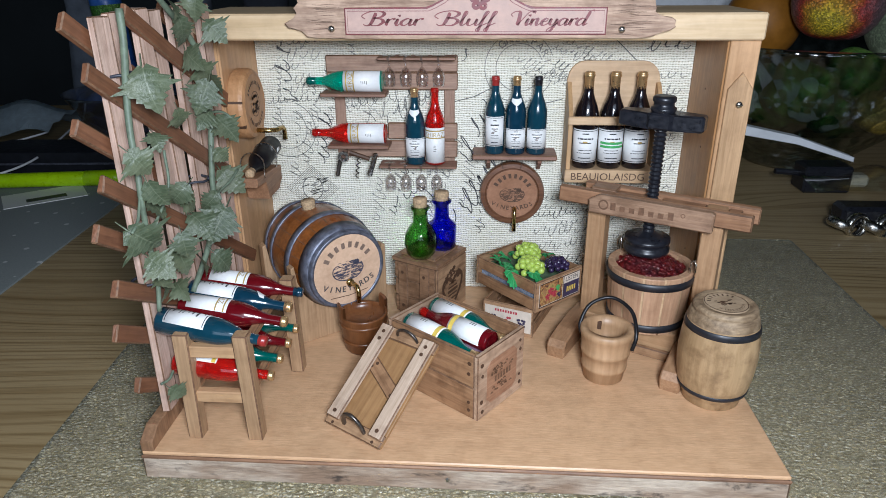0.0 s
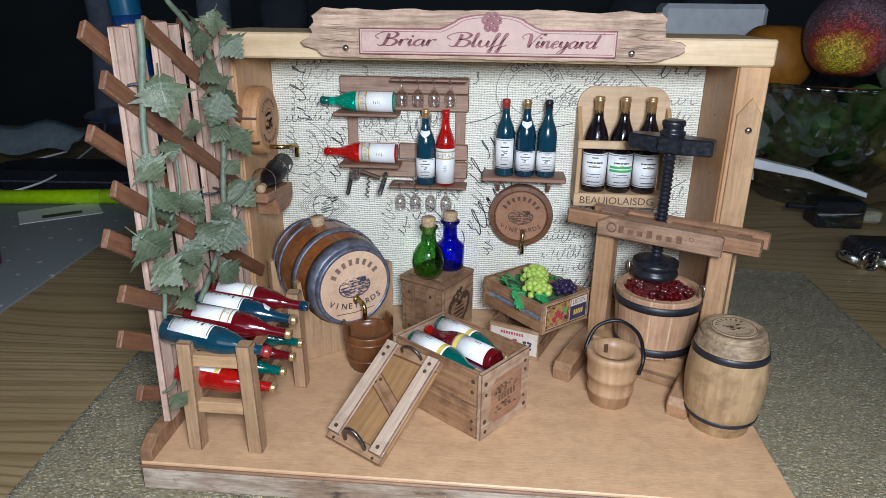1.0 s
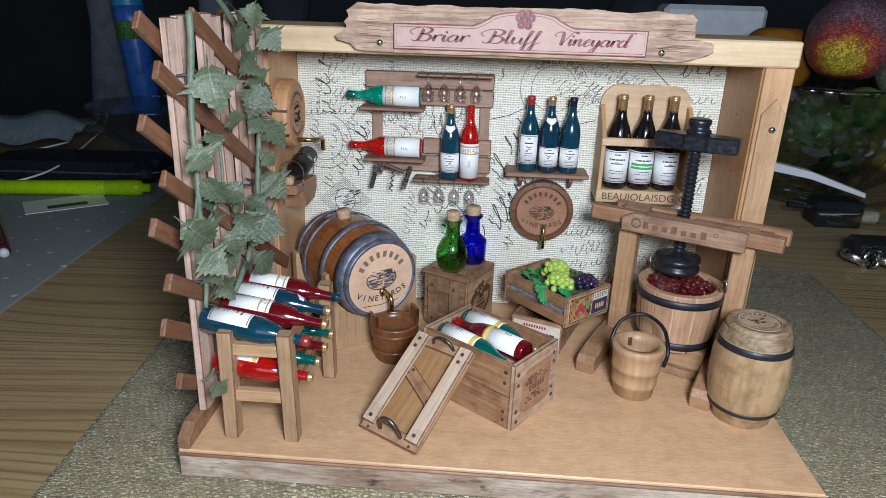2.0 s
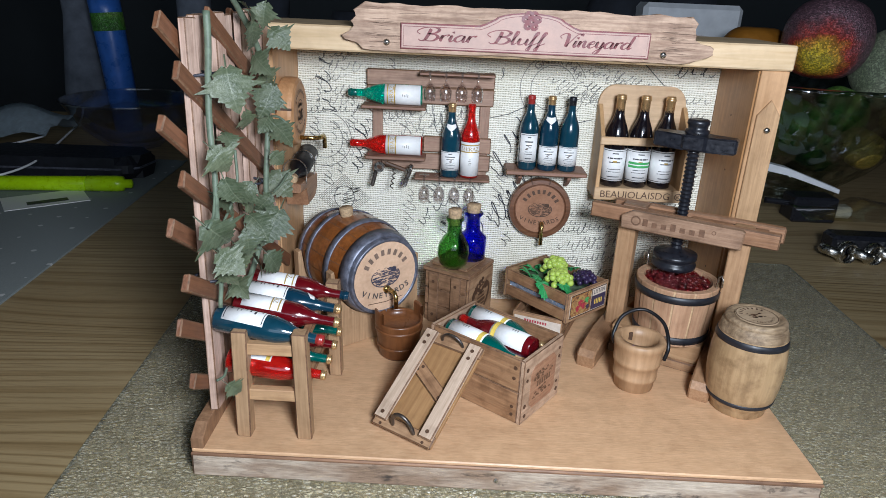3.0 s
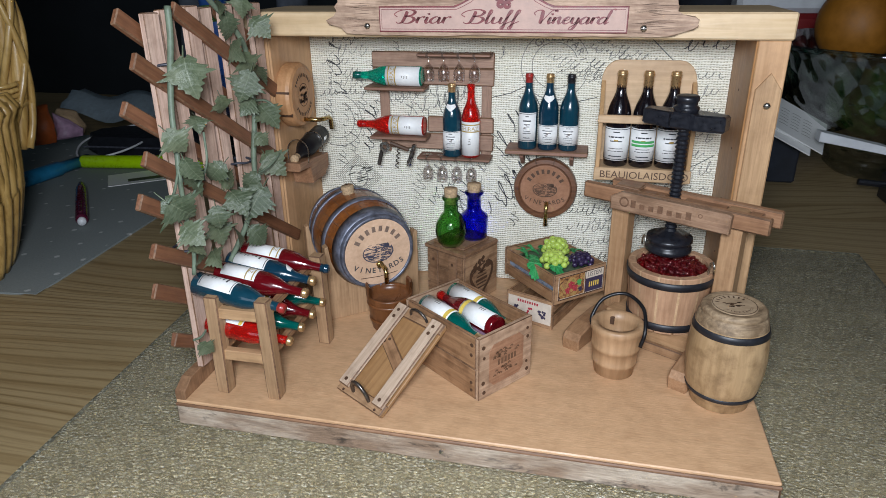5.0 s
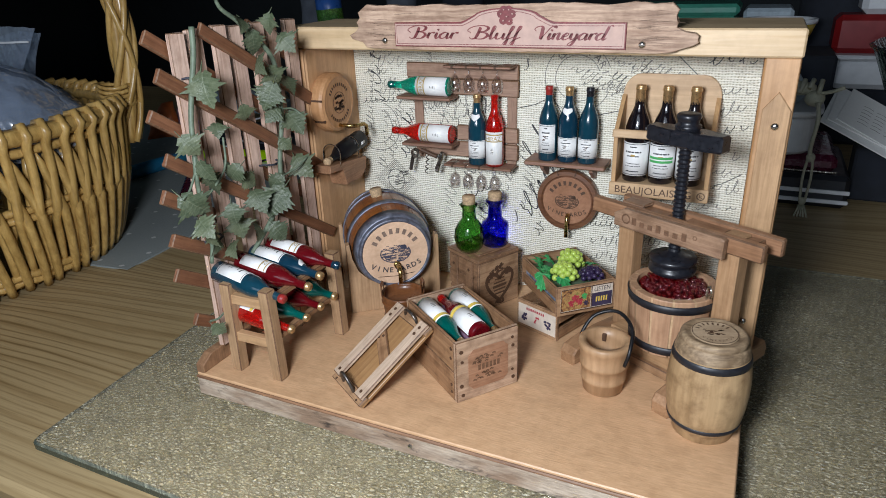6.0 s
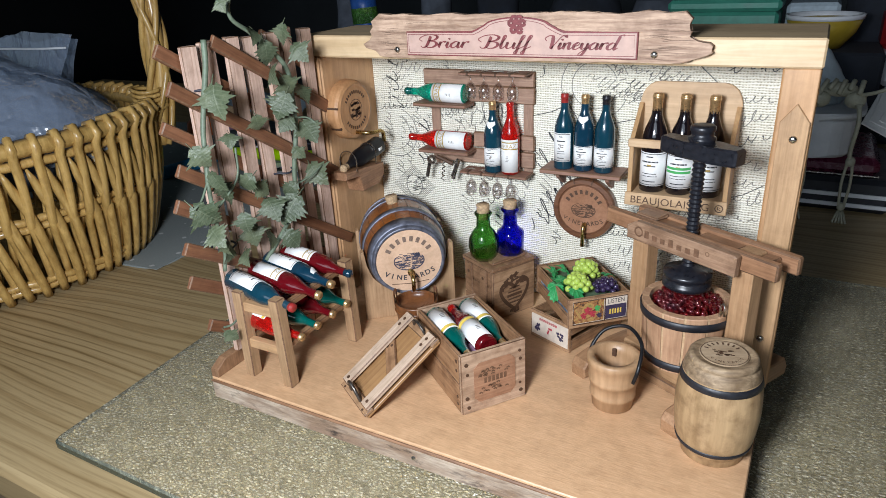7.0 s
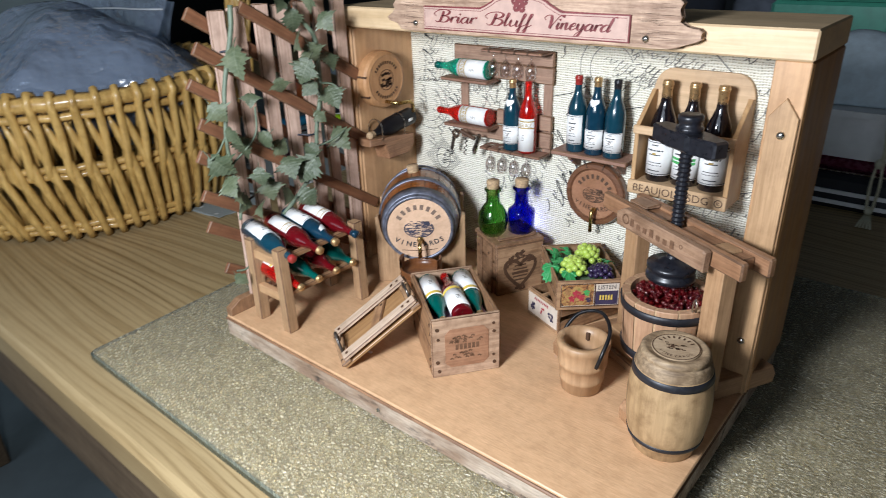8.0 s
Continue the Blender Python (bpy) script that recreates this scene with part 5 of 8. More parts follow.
for k, x in enumerate((0.0722, 0.0857, 0.0992)):
    bb = bottle(pose(x, WALL - 0.0118, 0.1019, 0, 0, (-6, 0, 7)[k]), M["wine_black"], ("black wine bottle with gold foil neck in the birch holder", "black wine bottle with green-striped label in the birch holder", "black wine bottle with cursive label in the birch holder")[k],
                M["foil_gold"], H=0.0505, R=0.0064, lab=(0.07, 0.42), span=190, style=2, group=B3, capfrom=0.76)
    if k == 1:
        bm = bmesh.new()
        for z in (0.0115, 0.0134):
            arc_bar(bm, 0.0064 * 1.012 + 0.0002, z, 0.0013, 270, 60, 16)
        part("green_stripes", bm, M["ink_green"], bb, "green stripes on the label", True)

# ---- wall: round barrel-head plaque with tap ----


def plaque_text(parent, r, y, ink, picture, bars):
    """Arc of letter-size bars above, the word below, a small oval landscape between."""
    bm = bmesh.new()
    for k in range(8):
        a = radians(148 - 16.6 * k)
        c, s = math.cos(a), math.sin(a)
        ribbon([(0.64 * c * r, 0.64 * s * r), (0.81 * c * r, 0.81 * s * r)], 0.105 * r, bm, y)
    part("letter_bars", bm, bars, parent)
    bm = bmesh.new()
    for k, ch in enumerate("VINEYARDS"):
        a = radians(-90 + 6.9 * (k - 4) + (0.8 if k > 1 else -0.6))
        cx, cz, rot = 1.5 * r * math.cos(a), (1.5 * math.sin(a) + 0.94) * r, a + math.pi / 2
        letters(ch, 0.235 * r, lambda u, v: (cx + u * math.cos(rot) - v * math.sin(rot), -y, cz + u * math.sin(rot) + v * math.cos(rot)), bm, bold=0.004 * r)
    part("word", bm, ink, parent)
    bm = bmesh.new()
    g = random.Random(3)
    for k in range(150):
        u, w = g.uniform(-0.42, 0.42), g.uniform(-0.27, 0.26)
        if (u / 0.44) ** 2 + (w / 0.29) ** 2 < 1:
            ln = g.uniform(0.06, 0.16)
            ribbon([((u - ln / 2) * r, w * r), (u * r, (w + g.uniform(-0.03, 0.03)) * r), ((u + ln / 2) * r, w * r)], g.uniform(0.008, 0.032) * r, bm, y + 0.000002 * k)
    ribbon([(0.46 * r * math.cos(radians(a)), (0.0 + 0.30 * math.sin(radians(a))) * r) for a in range(150, 391, 8)], 0.03 * r, bm, y)
    for k in range(9):
        ribbon([((0.18 + 0.02 * k) * r, 0.10 * r), ((0.18 + 0.02 * k) * r, (0.16 + 0.1 * g.random()) * r)], 0.03 * r, bm, y)
    part("landscape_print", bm, picture, parent)


def tap(parent, m, s=1.0, bend=True):
    t = part("tap", tube([(0, 0, 0), (0, -0.004 * s, 0.0006 * s), (0, -0.0075 * s, 0.0004 * s), (0, -0.0088 * s, -0.0016 * s), (0, -0.0090 * s, -0.0075 * s)], 0.00115 * s, 10), M["brass"], parent, "bent brass tap", True, m)
    part("tap_collar", lathe([(0.0019 * s, 0), (0.0019 * s, 0.0016 * s), (0.0011 * s, 0.0018 * s)], 12), M["brass"], t, smooth=True, at=pose(0, 0, 0, 90))
    return t


disc = thing("barrel_head_plaque", pose(0.0343, WALL, 0.0830), "round brown barrel-head plaque with a brass tap on the canvas wall", "wall plaque")
part("rim", lathe([(0.0176, 0), (0.0182, 0.0012), (0.0184, 0.0050), (0.0178, 0.0066), (0.0155, 0.0068), (0.0148, 0.0060), (0.0, 0.0060)], 44), M["disc_rim"], disc, "dark turned rim", at=pose(0, 0, 0, 90))
part("face", lathe([(0.0143, 0.0060), (0.0143, 0.0064), (0, 0.0064)], 40), M["head_brown"], disc, "lighter printed face", at=pose(0, 0, 0, 90))
pl = part("printed_face", lathe([(0.0139, 0.0), (0, 0.0)], 40), M["head_brown"], disc, at=pose(0, -0.00645, 0, 90))
plaque_text(disc, 0.0150, 0.0067, M["ink_brown"], M["ink_brown"], M["ink_brown"])
part("tap", tube([(0, 0, 0), (0, -0.0028, 0.0008), (0, -0.0046, -0.0005), (0, -0.0050, -0.0030), (0, -0.0050, -0.0120)], [0.0011, 0.0012, 0.0012, 0.0010, 0.0012], 10), M["brass"], disc, "brass tap", True, pose(0.0015, -0.0064, -0.0085))
for a in (70, 105):
    part("split", box(-0.0003, 0.0003, -0.0072, -0.0055, 0.0160, 0.0186, 0), M["ink_brown"], disc, at=pose(0, 0, 0, 0, a - 90))

# ---- left wall: tan disc with tap, bottle on a block ----
ld = thing("round_wooden_plaque", pose(-0.1080, 0.3270, 0.1390, 0, 0, 90), "round tan wooden plaque with a printed seal on the side wall", "wall plaque")
part("block", lathe([(0.0170, 0), (0.0176, 0.0010), (0.0176, 0.0062), (0.0168, 0.0080), (0.0150, 0.0088), (0.0140, 0.0085), (0, 0.0085)], 44), M["disc_tan"], ld, at=pose(0, 0, 0, 90))
bm = bmesh.new()
for r in (0.0062,):
    ribbon([(r * math.cos(radians(a)), r * math.sin(radians(a))) for a in range(0, 361, 10)], 0.0004, bm, 0.0088)
for k in range(22):
    a = radians((35 + 11 * k) if k < 11 else (215 + 11 * (k - 11)))
    ribbon([(0.0098 * math.cos(a), 0.0098 * math.sin(a)), (0.0116 * math.cos(a), 0.0116 * math.sin(a))], 0.0011, bm, 0.0088)
for k in range(34):
    u, w = random.uniform(-0.0042, 0.0042), random.uniform(-0.0044, 0.0044)
    ribbon([(u - 0.0012, w), (u + 0.0012, w + 0.0004)], 0.0010, bm, 0.0088)
part("seal_print", bm, M["ink_brown"], ld, "burnt round seal")
for a in (192, 150):
    part("notch", box(-0.0006, 0.0006, -0.0082, -0.0012, 0.0166, 0.0180, 0), M["ink_brown"], ld, at=pose(0, 0, 0, 0, a + 90))
part("tap", tube([(-0.001, -0.0085, -0.0135), (-0.001, -0.0150, -0.0135), (0.002, -0.0180, -0.0138), (0.010, -0.0185, -0.0142), (0.0125, -0.0185, -0.0160), (0.0130, -0.0185, -0.0215)], 0.0012, 10), M["brass"], ld, "bent brass tap", True)

lb = thing("bottle_bracket", pose(-0.1080, 0.3270, 0.0950, 0, 0, 90), "reddish wooden block with wire loops on the side wall", "bracket")
part("block", prism([(-0.0050, -0.0055), (0.0125, -0.0055), (0.0185, -0.001), (0.0190, 0.0065), (-0.0210, 0.0105), (-0.0215, 0.0060), (-0.0075, 0.0055)], -0.0125, -0.0005, edge=0.0005), M["press_x"], lb)
for x in (-0.011, 0.0095):
    part("wire_loop", tube([(x, -0.0012, 0.010), *[(x, -0.0073 + 0.0062 * math.cos(radians(a)), 0.0150 + 0.0062 * math.sin(radians(a))) for a in range(0, 181, 20)], (x, -0.0130, 0.008)], 0.00035, 6), M["steel"], lb, "thin steel wire loop")
bottle(lying(-0.1007, 0.3490, 0.1120, -90, -8, 180), M["jet"], "small black bottle lying on the side-wall block", M["cork"], H=0.040, R=0.0056, lab=(0.1, 0.2), span=20, style=9)

# ---- big varnished barrel on its cradle ----
BAR = pose(-0.0510, 0.2985, 0.0600, 0, 0, 40)
barrel = thing("wine_barrel", BAR, "varnished brown barrel with blue-grey hoops and a printed head", "barrel")
L = 0.058


def bulge(s):
    """Radius at the share s of the length."""
    return 0.0206 + 0.0050 * (1 - (2 * s - 1) ** 2)


AX = pose(0, 0, 0, -90)
N = 18
stv = None
for k in range(N):
    if stv is None:
        prof = [(bulge(i / 8), L * i / 8) for i in range(9)] + [(bulge(i / 8) - 0.0022, L * i / 8) for i in range(8, -1, -1)]
        prof.append(prof[0])
        stv = part("stave", lathe(prof, 3, None, None, 0.5, 360 / N - 0.5), M["barrel"], barrel, smooth=False, at=AX)
    else:
        again(stv, AX @ pose(0, 0, 0, 0, 0, 360 / N * k))
part("inner_shell", lathe([(bulge(i / 8) - 0.0005, L * i / 8) for i in range(9)], 36), M["barrel_rim"], barrel, at=AX, smooth=True)
for s0, s1 in ((0.03, 0.14), (0.29, 0.36), (0.64, 0.71), (0.86, 0.97)):
    part("hoop", lathe([(bulge(s0) + 0.0001, L * s0), (bulge(s0) + 0.0007, L * s0), (bulge(s1) + 0.0007, L * s1), (bulge(s1) + 0.0001, L * s1)], 44), M["hoop"], barrel, "blue-grey metal hoop", True, AX)
part("rim", lathe([(0.0212, 0.0020), (0.0211, -0.0006), (0.0205, -0.0011), (0.0193, -0.0008), (0.0190, 0.0015)], 48), M["hoop"], barrel, "blue-grey rim", True, AX)
part("barrel_head", lathe([(0.0194, 0.0004), (0.0194, -0.0003), (0, -0.0003)], 48), M["head"], barrel, "pale printed head", at=AX)
part("back_head", lathe([(0.0190, L - 0.002), (0, L - 0.002)], 36), M["barrel"], barrel, at=AX)
plaque_text(barrel, 0.0190, 0.0006, M["ink"], M["ink_blue"], M["ink_bar"])
bm = bmesh.new()
ribbon([(-0.0110, -0.0138), (0.0, -0.0146), (0.0110, -0.0136)], 0.0004, bm, 0.0006)
part("underline", bm, M["ink_brown"], barrel)
tap(barrel, pose(0.0005, -0.0003, -0.0072), 1.05)
part("bung", lathe([(0.0033, 0.0245), (0.0038, 0.0292), (0.0036, 0.0298), (0, 0.0298)], 16), M["cork"], barrel, "cork bung", True, pose(0, L * 0.56, 0, 0, -8))

cradle = thing("barrel_cradle", pose(-0.0510, 0.2985, FLOOR, 0, 0, 40), "tan wooden cradle boards under the barrel", "cradle")


def cradle_board(y):
    r = bulge(y / L) + 0.0008
    pts = [(-0.0272, 0), (0.0282, 0), (0.0282, 0.0440), (0.0262, 0.0448)]
    pts += [(r * math.sin(radians(a)), 0.0400 - r * math.cos(radians(a))) for a in range(80, -81, -10)]
    pts += [(-0.0252, 0.0448), (-0.0272, 0.0440)]
    return part("board", prism(pts, y - 0.0028, y + 0.0028, edge=0.0004), M["rack"], cradle)


cradle_board(0.0115)
cradle_board(0.0475)

# ---- dark pail under the tap ----
pail = thing("wooden_pail", pose(-0.0425, 0.2895, FLOOR, 0, 0, 32), "dark brown wooden pail with two raised ears under the barrel tap", "pail")
part("body", lathe([(0, 0.0002), (0.0095, 0), (0.0102, 0.0012), (0.0124, 0.0195), (0.0126, 0.0205), (0.0116, 0.0207), (0.0112, 0.0192), (0.0108, 0.0165), (0, 0.0165)], 32), M["pail"], pail, smooth=True)
for z in (0.0055, 0.0150):
    rr = 0.0102 + 0.0022 * z / 0.0195
    part("band", lathe([(rr, z), (rr + 0.0006, z + 0.0004), (rr + 0.0007, z + 0.0014), (rr + 0.0002, z + 0.0018)], 32), M["pail"], pail, "turned wooden band", True)
ear = part("ear", lathe([(0.0111, 0.0195), (0.0126, 0.0195), (0.0128, 0.0262), (0.0122, 0.0270), (0.0112, 0.0262), (0.0111, 0.0195)], 5, None, None, -19, 19), M["pail"], pail, "raised stave ear")
again(ear, pose(0, 0, 0, 0, 0, 180))

# ---- box behind, with two corked jars ----


def nail_dot(parent, x, y, z, rx=90, ry=0, rz=0, r=0.0007):
    return part("nail_hole", lathe([(0, 0.0002), (r, 0.0002), (r, -0.0002)], 8), M["ink_brown"], parent, at=pose(x, y, z, rx, ry, rz))


c2 = thing("wooden_box", pose(-0.0064, 0.3168, FLOOR, 0, 0, 62) @ Matrix.Diagonal((1, 1, 1.09, 1)), "closed brown wooden box with a heart-shaped stamp", "wooden box")
part("body", box(0.0012, 0.0298, 0.0012, 0.0278, 0, 0.0288, 0.0004), M["box_dark"], c2)
part("lid", box(-0.0006, 0.0315, -0.0006, 0.0295, 0.0289, 0.0313, 0.0005), M["box_dark"], c2)
part("lid_panel", box(0.003, 0.028, 0.003, 0.026, 0.0313, 0.0330, 0.0006), M["box_dark"], c2)
for y in (0.0044, 0.0186):
    part("cleat", box(-0.0016, -0.0002, y, y + 0.0062, 0.0, 0.0288, 0.0004), M["box_dark"], c2)
    for z in (0.005, 0.024):
        nail_dot(c2, -0.0017, y + 0.0031, z, 0, -90, 0, 0.0009)
for z in (0.0, 0.0098, 0.0196):
    part("plank", box(-0.0002, 0.0012, 0.0014, 0.0278, z + 0.0002, z + 0.0091, 0.0003), M["box_dark"], c2)
fp = part("front_board", box(0.0, 0.031, -0.0006, 0.0012, 0.0, 0.0288, 0.0004), M["box_front"], c2)
bm = bmesh.new()
g = random.Random(8)
hs = [(0.0155 + 0.0104 * math.sin(t) ** 3, 0.0132 + 0.0100 * (0.8 * math.cos(t) - 0.36 * math.cos(2 * t) - 0.14 * math.cos(3 * t))) for t in (2 * math.pi * k / 40 for k in range(41))]
ribbon(hs, 0.0021, bm, 0.0008)
for k in range(5):
    hw = 0.0055 - 0.0008 * abs(k - 2)
    ribbon([(0.0155 - hw, 0.0080 + 0.0022 * k), (0.0155 + hw, 0.0080 + 0.0022 * k)], 0.0009 if k != 2 else 0.0016, bm, 0.0008)
for k in range(70):
    u = g.uniform(0.0065, 0.0245)
    w = 0.0252 - 0.55 * abs(u - 0.0155) + g.uniform(-0.0042, 0.0008)
    ribbon([(u - 0.0008, w), (u + 0.0008, w + g.uniform(-0.0005, 0.0005))], g.uniform(0.0007, 0.0014), bm, 0.0008 + 0.000002 * k)
for k in range(22):
    u, w = g.uniform(0.0125, 0.0185), g.uniform(0.0012, 0.0046)
    ribbon([(u - 0.0007, w), (u + 0.0007, w + g.uniform(-0.0005, 0.0005))], 0.0009, bm, 0.0008 + 0.000002 * k)
part("stamp_print", bm, M["ink_brown"], fp, "dark heart-shaped stamp")


def jar(m, glass_mat, label, prof, cork_r, cork_z):
    j = thing("glass_jar", m, label, "glass jar")
    inner = [(max(r - 0.0007, 0), z + (0.0008 if i < 3 else 0)) for i, (r, z) in enumerate(prof)]
    gb = part("glass_body", lathe(prof + inner[::-1], 28), glass_mat, j, smooth=True)
    gb.visible_shadow = False
    part("cork", lathe([(0, cork_z - 0.004), (cork_r * 0.8, cork_z - 0.004), (cork_r * 0.85, cork_z - 0.0005), (cork_r, cork_z), (cork_r * 1.08, cork_z + 0.0042), (cork_r, cork_z + 0.0048), (0, cork_z + 0.0048)], 18), M["cork"], j, "cork stopper", True)
    return j


JT = FLOOR + 0.0361
jar(pose(-0.0156, 0.3255, JT), M["jar_green"], "green glass jar with a cork on the wooden box", [(0, 0), (0.0056, 0), (0.0080, 0.003), (0.0091, 0.0085), (0.0085, 0.0135), (0.0060, 0.0182), (0.0041, 0.0203), (0.0039, 0.0265), (0.0050, 0.0280), (0.0052, 0.0290), (0.0044, 0.0294)], 0.0036, 0.0292)
jar(pose(-0.0050, 0.3398, JT), M["jar_blue"], "cobalt blue glass jar with a cork on the wooden box", [(0, 0), (0.0070, 0), (0.0080, 0.001), (0.0083, 0.012), (0.0080, 0.0140), (0.0050, 0.0165), (0.0042, 0.0180), (0.0040, 0.0255), (0.0054, 0.0270), (0.0056, 0.0280), (0.0046, 0.0285)], 0.0038, 0.0282)

# ---- two fruit trays ----


def tray(m, w, d, h, label, label_side):
    t = thing("fruit_tray", m, label, "crate")
    th = 0.0016
    part("floor_board", box(th, w - th, th, d - th, 0.0006, 0.002, 0.0002), M["crate"], t)
    part("end_board", box(0, w, 0, th, 0, h, 0.0003), M["crate_x"], t)
    part("end_board", box(0, w, d - th, d, 0, h, 0.0003), M["crate_x"], t)
    for x in (0, w - th):
        for z0, z1 in ((0.001, h * 0.42), (h * 0.60, h * 0.97)):
            part("slat", box(x, x + th, th + 0.0001, d - th - 0.0001, z0, z1, 0.0003), M["crate"], t)
    return t


low = tray(pose(0.0190, 0.3122, FLOOR, 0, 0, -22), 0.0285, 0.046, 0.0172, "flat brown wooden crate with a cream fruit label", 0)
lp = part("paper_label", box(0.0012, 0.0265, -0.0003, 0, 0.0022, 0.0138, 0), M["paper_cream"], low, "cream label printed with fruit", at=Matrix.Diagonal((1.04, 1, 1.09, 1)))
bm = bmesh.new()
for k in range(9):
    ribbon([(0.0068 + 0.0014 * k, 0.0120), (0.0077 + 0.0014 * k, 0.0120)], 0.0014, bm, 0.0004)
part("print", bm, M["ink_crimson"], lp)
for cx, col in ((0.0055, "ink_violet"), (0.0135, "ink_crimson"), (0.0215, "ink_violet")):
    bm = bmesh.new()
    for k in range(14):
        u, w = random.uniform(-0.0022, 0.0022), random.uniform(-0.0030, 0.0028)
        if abs(u) > 0.0022 * (0.45 + (w + 0.003) / 0.0058 * 0.55):
            continue
        lathe([(0.0007, 0), (0, 0)], 8, bm, pose(cx + u, -0.00042 - 0.000015 * k, 0.0064 + w, 90))
    part("fruit_print", bm, M[col], lp)
up = tray(pose(0.0459, 0.2972, FLOOR + 0.0175, 0, 0, 42.0), 0.0350, 0.0465, 0.0172, "brown wooden fruit crate with a coloured grape label", 0)
lp = part("paper_label", box(0.0022, 0.0310, -0.0003, 0, 0.0020, 0.0126, 0), M["paper_cream"], up, "old printed label", at=Matrix.Diagonal((1.06, 1, 1.24, 1)))
for x0, x1, z0, z1, col in ((0.0026, 0.0185, 0.0024, 0.0122, "print_art"), (0.0195, 0.0306, 0.0024, 0.0088, "ink_violet")):
    part("print_field", box(x0, x1, -0.00045, -0.0003, z0, z1, 0), M[col], lp)
for x, z, r, col in ((0.0100, 0.0080, 0.0018, "ink_crimson"), (0.0125, 0.0062, 0.0016, "ink_crimson"), (0.0078, 0.0058, 0.0015, "ink_crimson"), (0.0150, 0.0085, 0.0014, "ink_green"), (0.0055, 0.0090, 0.0015, "ink_orange"), (0.0160, 0.0050, 0.0012, "ink_violet")):
    bm = bmesh.new()
    for k in range(11):
        a = 2.4 * k
        lathe([(r * 0.34, 0), (0, 0)], 8, bm, pose(x + r * 0.3 * math.sqrt(k) * math.cos(a), -0.0005 - 0.00001 * k, z + r * 0.3 * math.sqrt(k) * math.sin(a), 90))
    part("fruit_print", bm, M[col], lp)
part("label_lettering", letters("LISTEN", 0.0030, lambda u, v: (0.0250 + u, -0.0005, 0.0106 + v)), M["ink"], lp)
bm = bmesh.new()
ribbon([(0.0022, 0.0020), (0.0310, 0.0020), (0.0310, 0.0126), (0.0022, 0.0126), (0.0022, 0.0020)], 0.0005, bm, 0.0006)
ribbon([(0.0190, 0.0020), (0.0190, 0.0126)], 0.0005, bm, 0.0006)
part("label_border", bm, M["ink_brown"], lp, "dark printed border")
bm = bmesh.new()
for k in range(5):
    ribbon([(0.0215 + 0.0014 * k, 0.0058), (0.0223 + 0.0014 * k, 0.0058)], 0.0024, bm, 0.0006)
part("print", bm, M["ink_yellow"], lp)
part("film", box(0.0017, 0.0021, 0.003, 0.0435, 0.0064, 0.0112, 0.0001), M["bag"], up, "shiny clear film behind the slats")
part("lining", box(0.0024, 0.0332, 0.0018, 0.0446, 0.0021, 0.0118, 0.0008), M["lining_green"], up, "dull green lining")


def grapes(m, mat, n, size, spread, label, seed):
    """A bunch of round berries, each its own piece."""
    g = random.Random(seed)
    b = thing("grape_bunch", m, label, "grapes")
    first = None
    for k in range(n):
        half = n * 2 // 3
        a, rr = 2.39996 * k, math.sqrt(((k % half) + 0.5) / half) * (1.0 if k < half else 0.7)
        x, y = spread[0] * rr * math.cos(a) + g.uniform(-0.0004, 0.0004), spread[1] * rr * math.sin(a) + g.uniform(-0.0004, 0.0004)
        z = spread[2] * math.sqrt(max(0, 1 - rr * rr)) * g.uniform(0.85, 1.0) * (1.0 if k < half else 0.6) + size * 0.6
        mm = pose(x, y, z)
        if first is None:
            first = part("berry", ball(size, sub=2), mat, b, smooth=True, at=mm)
        else:
            again(first, mm)
    return b


grapes(up.matrix_basis @ pose(0.0225, 0.0285, 0.0124), M["grape"], 42, 0.0019, (0.0066, 0.0072, 0.0105), "bunch of bright green grapes in the fruit crate", 2)
grapes(up.matrix_basis @ pose(0.0125, 0.0172, 0.0124), M["grape"], 42, 0.0019, (0.0066, 0.0076, 0.0085), "bunch of bright green grapes beside the purple ones", 3)
grapes(up.matrix_basis @ pose(0.0252, 0.0100, 0.0124), M["plum"], 44, 0.0016, (0.0062, 0.0070, 0.0078), "bunch of dark purple grapes in the fruit crate", 4)


